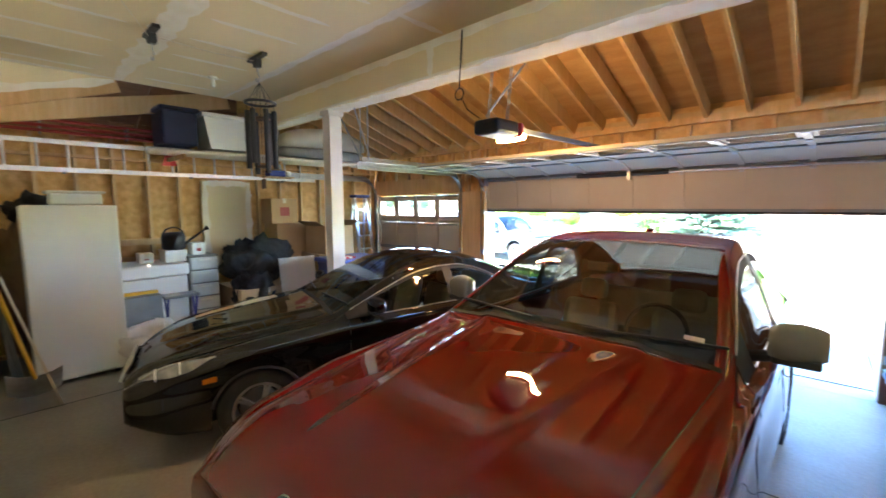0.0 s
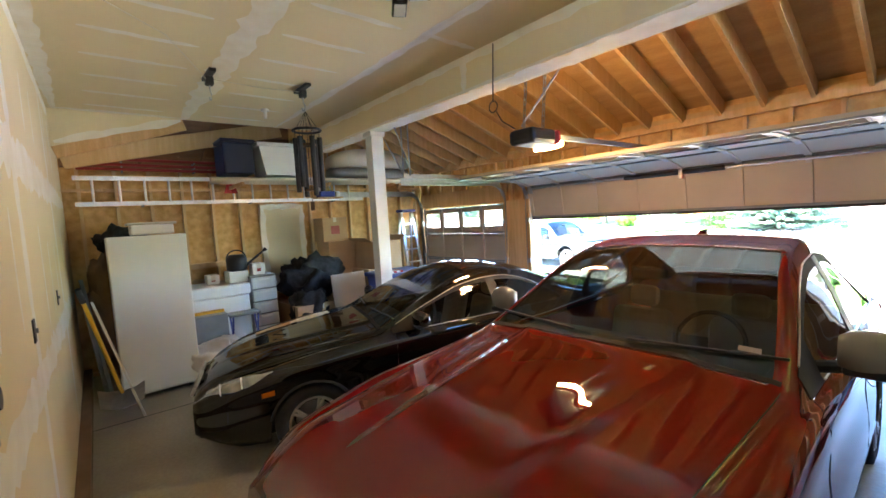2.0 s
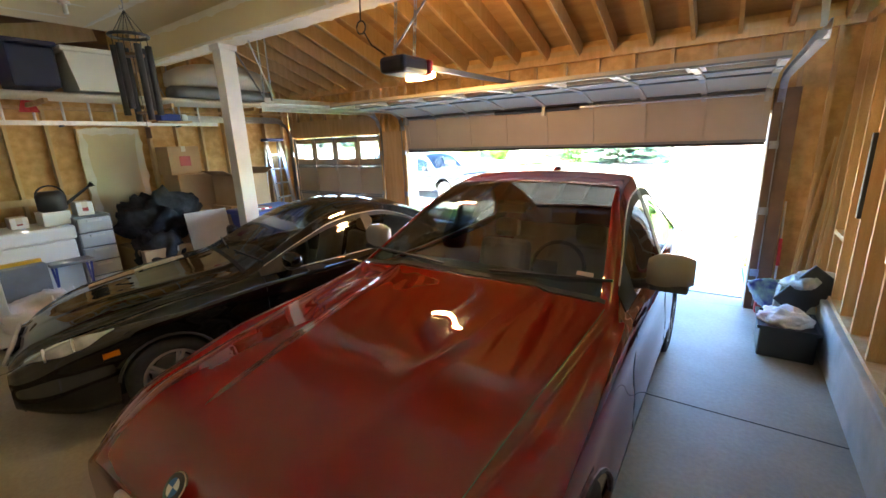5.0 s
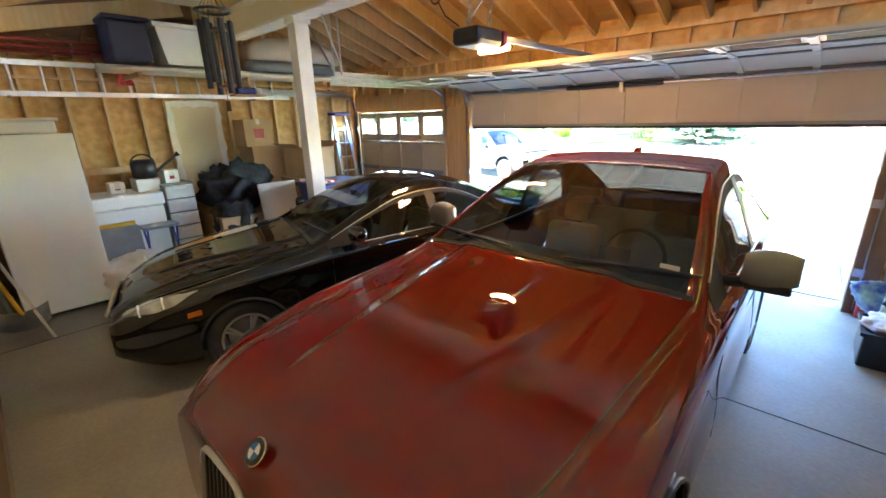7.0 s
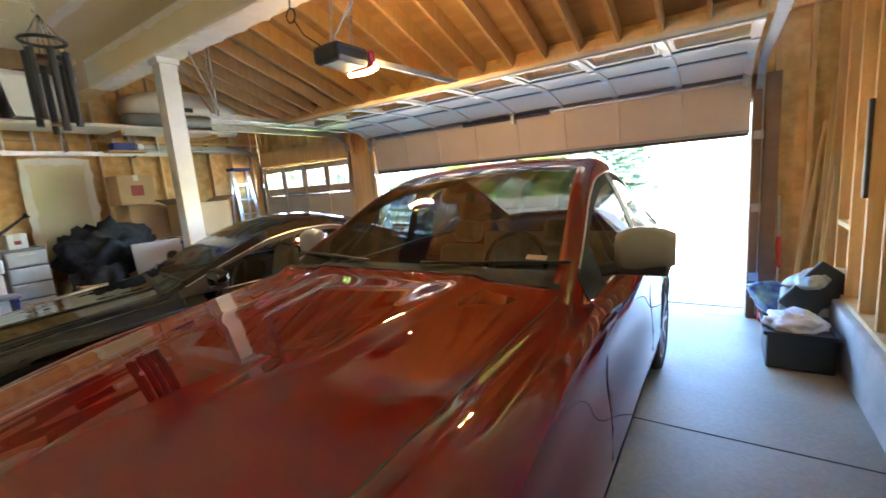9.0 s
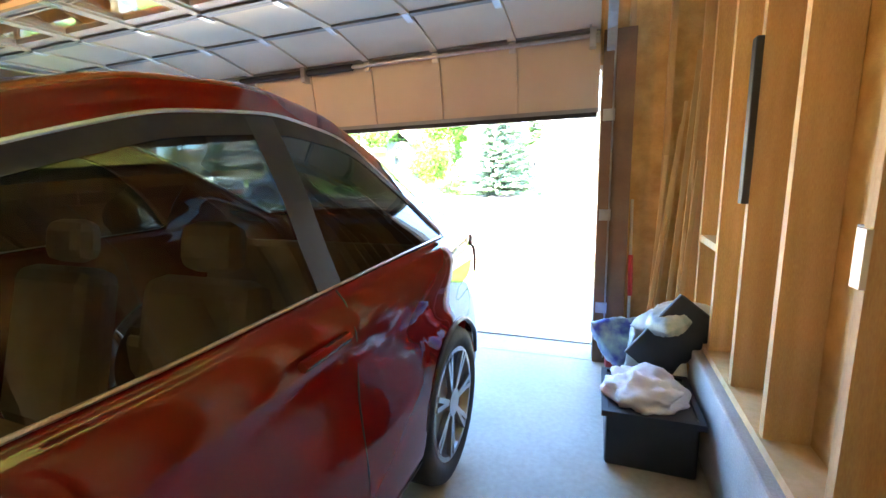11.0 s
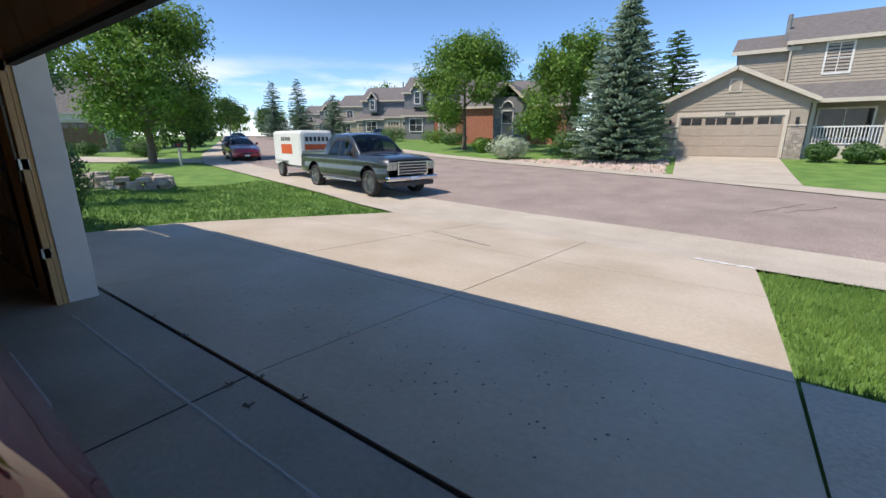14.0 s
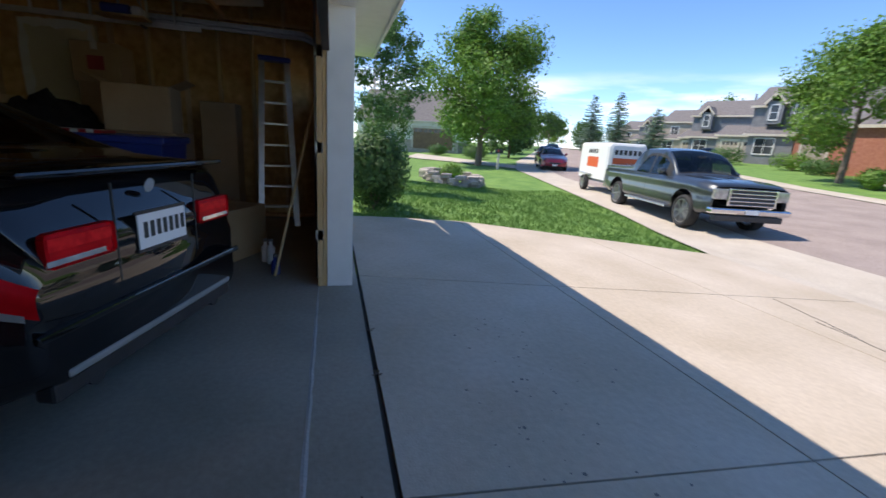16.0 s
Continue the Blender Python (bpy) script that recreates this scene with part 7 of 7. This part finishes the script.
for k in range(6):
    a = k * math.tau / 6
    p = Vector((CX + .13 * math.cos(a), CY + .13 * math.sin(a), 0))
    part("cord", tube(bmesh.new(), p + Vector((0, 0, 2.94)), p + Vector((0, 0, 3.03)), .004, 5), BLACKP, wch)
    part("chime_tube", tube(bmesh.new(), p + Vector((0, 0, 2.30 + .05 * (k % 3))), p + Vector((0, 0, 2.95)), .028, 12), BLACKP, wch)
    part("hanger", tube(bmesh.new(), p + Vector((0, 0, 3.03)), (CX, CY, 3.24), .003, 5), BLACKP, wch)
for z, r in ((2.86, .09), (2.36, .06)):
    part("clapper", tube(bmesh.new(), (CX, CY, z), (CX, CY, z + .02), r, 16), BRONZE, wch)
part("centre_cord", tube(bmesh.new(), (CX, CY, 2.2), (CX, CY, 3.24), .003, 5), BLACKP, wch)
part("sail", boxm(CX - .05, CX + .05, CY - .004, CY + .004, 2.14, 2.24, .003), BRONZE, wch)
lk = thing("pull_chain_socket", "white lamp socket on the ceiling", "lamp holder")
part("base", tube(bmesh.new(), (-1.1, -3.95, CEIL - .03), (-1.1, -3.95, CEIL - .002), .05, 16), WHITEPL, lk)
part("socket", tube(bmesh.new(), (-1.1, -3.95, CEIL - .12), (-1.1, -3.95, CEIL - .03), .022, 12), WHITEPL, lk)
led = thing("ceiling_lamp", "three-winged black garage lamp, unlit, screwed to the ceiling", "lamp")
part("canopy", tube(bmesh.new(), (2.3, -4.15, CEIL - .04), (2.3, -4.15, CEIL - .002), .06, 20), WHITEPL, led)
part("hub", tube(bmesh.new(), (2.3, -4.15, CEIL - .11), (2.3, -4.15, CEIL - .04), .04, 16), GREYPL, led)
for k in range(3):
    bm = boxm(.04, .19, -.05, .05, -.015, .015, .008)
    bmesh.ops.transform(bm, matrix=pose(2.3, -4.15, CEIL - .10, 0, 10, 30 + 120 * k), verts=bm.verts)
    wg = part("wing", bm, BLACKP, led)
    bm = boxm(.055, .175, -.038, .038, -.019, -.0155)
    bmesh.ops.transform(bm, matrix=pose(2.3, -4.15, CEIL - .10, 0, 10, 30 + 120 * k), verts=bm.verts)
    part("diffuser", bm, WHITEPL, wg)

# ---- along the stem wall ----
tt_ = thing("tool_tote", "black plastic tote heaped with pale cloth", "tote")
part("tub", boxm(4.95, 5.36, -1.26, -.80, .0, .285, .015), BLACKP, tt_)
part("rim", box(box(box(boxm(4.93, 5.38, -1.28, -1.25, .27, .30), 4.93, 5.38, -.81, -.78, .27, .30), 4.93, 4.96, -1.25, -.81, .27, .30), 5.35, 5.38, -1.25, -.81, .27, .30), BLACKP, tt_)
heap("pale_cloth", "crumpled pale pink and white cloth in the tote", "cloth", 5.14, -1.03, .24, .19, .21, .14, PALE, 12)
lidp = thing("tote_lid", "black hinged lid standing open behind the tote", "lid")
bm = boxm(-.14, .14, -.015, .015, 0, .46, .01)
bmesh.ops.transform(bm, matrix=pose(5.16, -.755, .315, -6, 38, 0), verts=bm.verts)
part("shell", bm, BLACKP, lidp)
part("hinge", tube(bmesh.new(), (4.99, -.775, .305), (5.30, -.765, .305), .012, 8), BLACKP, lidp)
gcn = thing("fuel_can", "red plastic fuel can with black spout and yellow cap", "fuel can", pose(5.06, -.10, 0))
part("can", boxm(-.1, .1, -.08, .06, .0, .24, .03), REDPL, gcn)
part("spout", tube(bmesh.new(), (.04, 0, .24), (.12, -.02, .33), .02, 10), BLACKP, gcn)
part("cap", tube(bmesh.new(), (-.02, -.02, .24), (-.02, -.02, .28), .028, 12), YELLOW, gcn)
bm = bmesh.new()
pipe(bm, [(-.08, -.02, .24), (-.07, -.02, .29), (.0, -.02, .31), (.03, -.02, .26)], .012, 6)
part("handle", bm, REDPL, gcn)


def sack(x, y, z, l, w, h, rx, ry, rz, m, seed, label):
    t = thing("garden_sack", label, "sack", pose(x, y, z, rx, ry, rz), group="garden sacks")
    bm = bmesh.new()
    bmesh.ops.create_grid(bm, x_segments=22, y_segments=16, size=1)
    top = list(bm.verts)
    r = bmesh.ops.extrude_face_region(bm, geom=list(bm.faces))
    low = [v for v in r["geom"] if isinstance(v, bmesh.types.BMVert)]
    for vs_, s in ((top, 1), (low, -1)):
        for v in vs_:
            u, q = v.co.x, v.co.y
            puff = (max(0, 1 - u ** 4) * max(0, 1 - q ** 4)) ** .5
            v.co = Vector((u * l / 2, q * w / 2, s * (.004 + h / 2 * puff * (1 + .35 * noise.noise(Vector((u * 2.2 + seed, q * 2.2, s))) + .30 * noise.noise(Vector((u * 6 + seed, q * 5, s)))))))
    part("bag", bm, m, t, smooth=True)


sack(5.31, -.62, .585, .38, .28, .12, -10, -12, 40, BAGP, 1, "white printed soil sack slumped over the others")
sack(5.10, -.38, .32, .5, .34, .2, 38, 10, 50, BAGB, 4, "blue and green printed sack on the slab")
sack(5.24, -.55, .26, .42, .34, .50, 0, 0, 85, BAGP, 9, "pale sack at the bottom of the heap")
for i, (x0, y0, x1, y1, h) in enumerate(((5.24, -.14, 5.40, .0, 1.9), (5.18, -.20, 5.38, -.02, 1.75), (5.30, -.30, 5.45, -.06, 2.2), (5.34, -.40, 5.45, -.16, 2.0), (5.22, -.10, 5.30, -.01, 1.55), (5.36, -.34, 5.455, -.28, 1.5))):
    s_ = thing("wood_strip", "bare wooden strip leaning in the corner", "timber", group="leaning timber")
    part("strip", bar(bmesh.new(), (x0, y0, .0), (x1, y1, h), .018 + .005 * (i % 3), .014, (0, 1, 0)), WOODF, s_)
card = thing("printed_panel", "pale blue printed cardboard panel with a dark hand slot", "cardboard", pose(5.29, -.66, .52, 30, 38, 0))
part("panel", boxm(-.05, .27, -.012, .012, -.09, .09, .006), mat("pale_blue_card", (.55, .66, .72), .7, color2=(.70, .76, .78), scale=7, fine=.15), card)
part("hand_slot", boxm(.07, .15, -.0135, .0135, -.018, .018, .004), BLACKP, card, "dark oval hand slot")
for i in range(4):
    q = thing("board_offcut", "short tan board leaning among the sacks", "plank", pose(5.14 + .035 * i, -.60 - .02 * i, .45 - .01 * i, 26, 48 - 3 * i, -8), group="board offcuts")
    part("board", boxm(-.02, .30, -.009, .009, -.04, .04, .003), STUD if i % 2 else CARD, q)
rk = thing("garden_tool", "long-handled tool with a red grip leaning by the door", "tool")
part("shaft", tube(bmesh.new(), (5.12, -.06, .0), (5.10, -.01, 1.25), .011, 8), ALU, rk)
part("grip", tube(bmesh.new(), (5.115, -.048, .55), (5.108, -.03, .85), .018, 8), REDPL, rk)
obx = thing("outlet_box", "blue-grey electrical box nailed to a stud", "outlet")
part("box", boxm(XE + .02, XE + .09, -2.055, -1.99, 1.16, 1.30), GREYPL, obx)
part("plate", boxm(XE - .012, XE + .001, -2.10, -2.06, 1.16, 1.30), WHITEPL, obx)
bm = bmesh.new()
pipe(bm, [(XE + .06, -2.03, 1.30), (XE + .07, -2.0, 1.7), (XE + .06, -1.9, 2.2), (XE + .07, -1.9, 2.85)], .005, 5)
tagged(link("house_wire", bm, CREAM), "pale electrical cable stapled up the studs", "cable")
bl_ = thing("black_level", "long black level hanging on a stud", "tool")
part("bar", boxm(XE - .03, XE - .002, -1.25, -1.20, 1.3, 1.95, .004), BLACKP, bl_)
ss = thing("door_sensor", "small safety sensor with red lamp on the header", "sensor")
part("case", boxm(2.20, 2.26, -.045, -.021, 2.30, 2.34, .004), REDPL, ss)
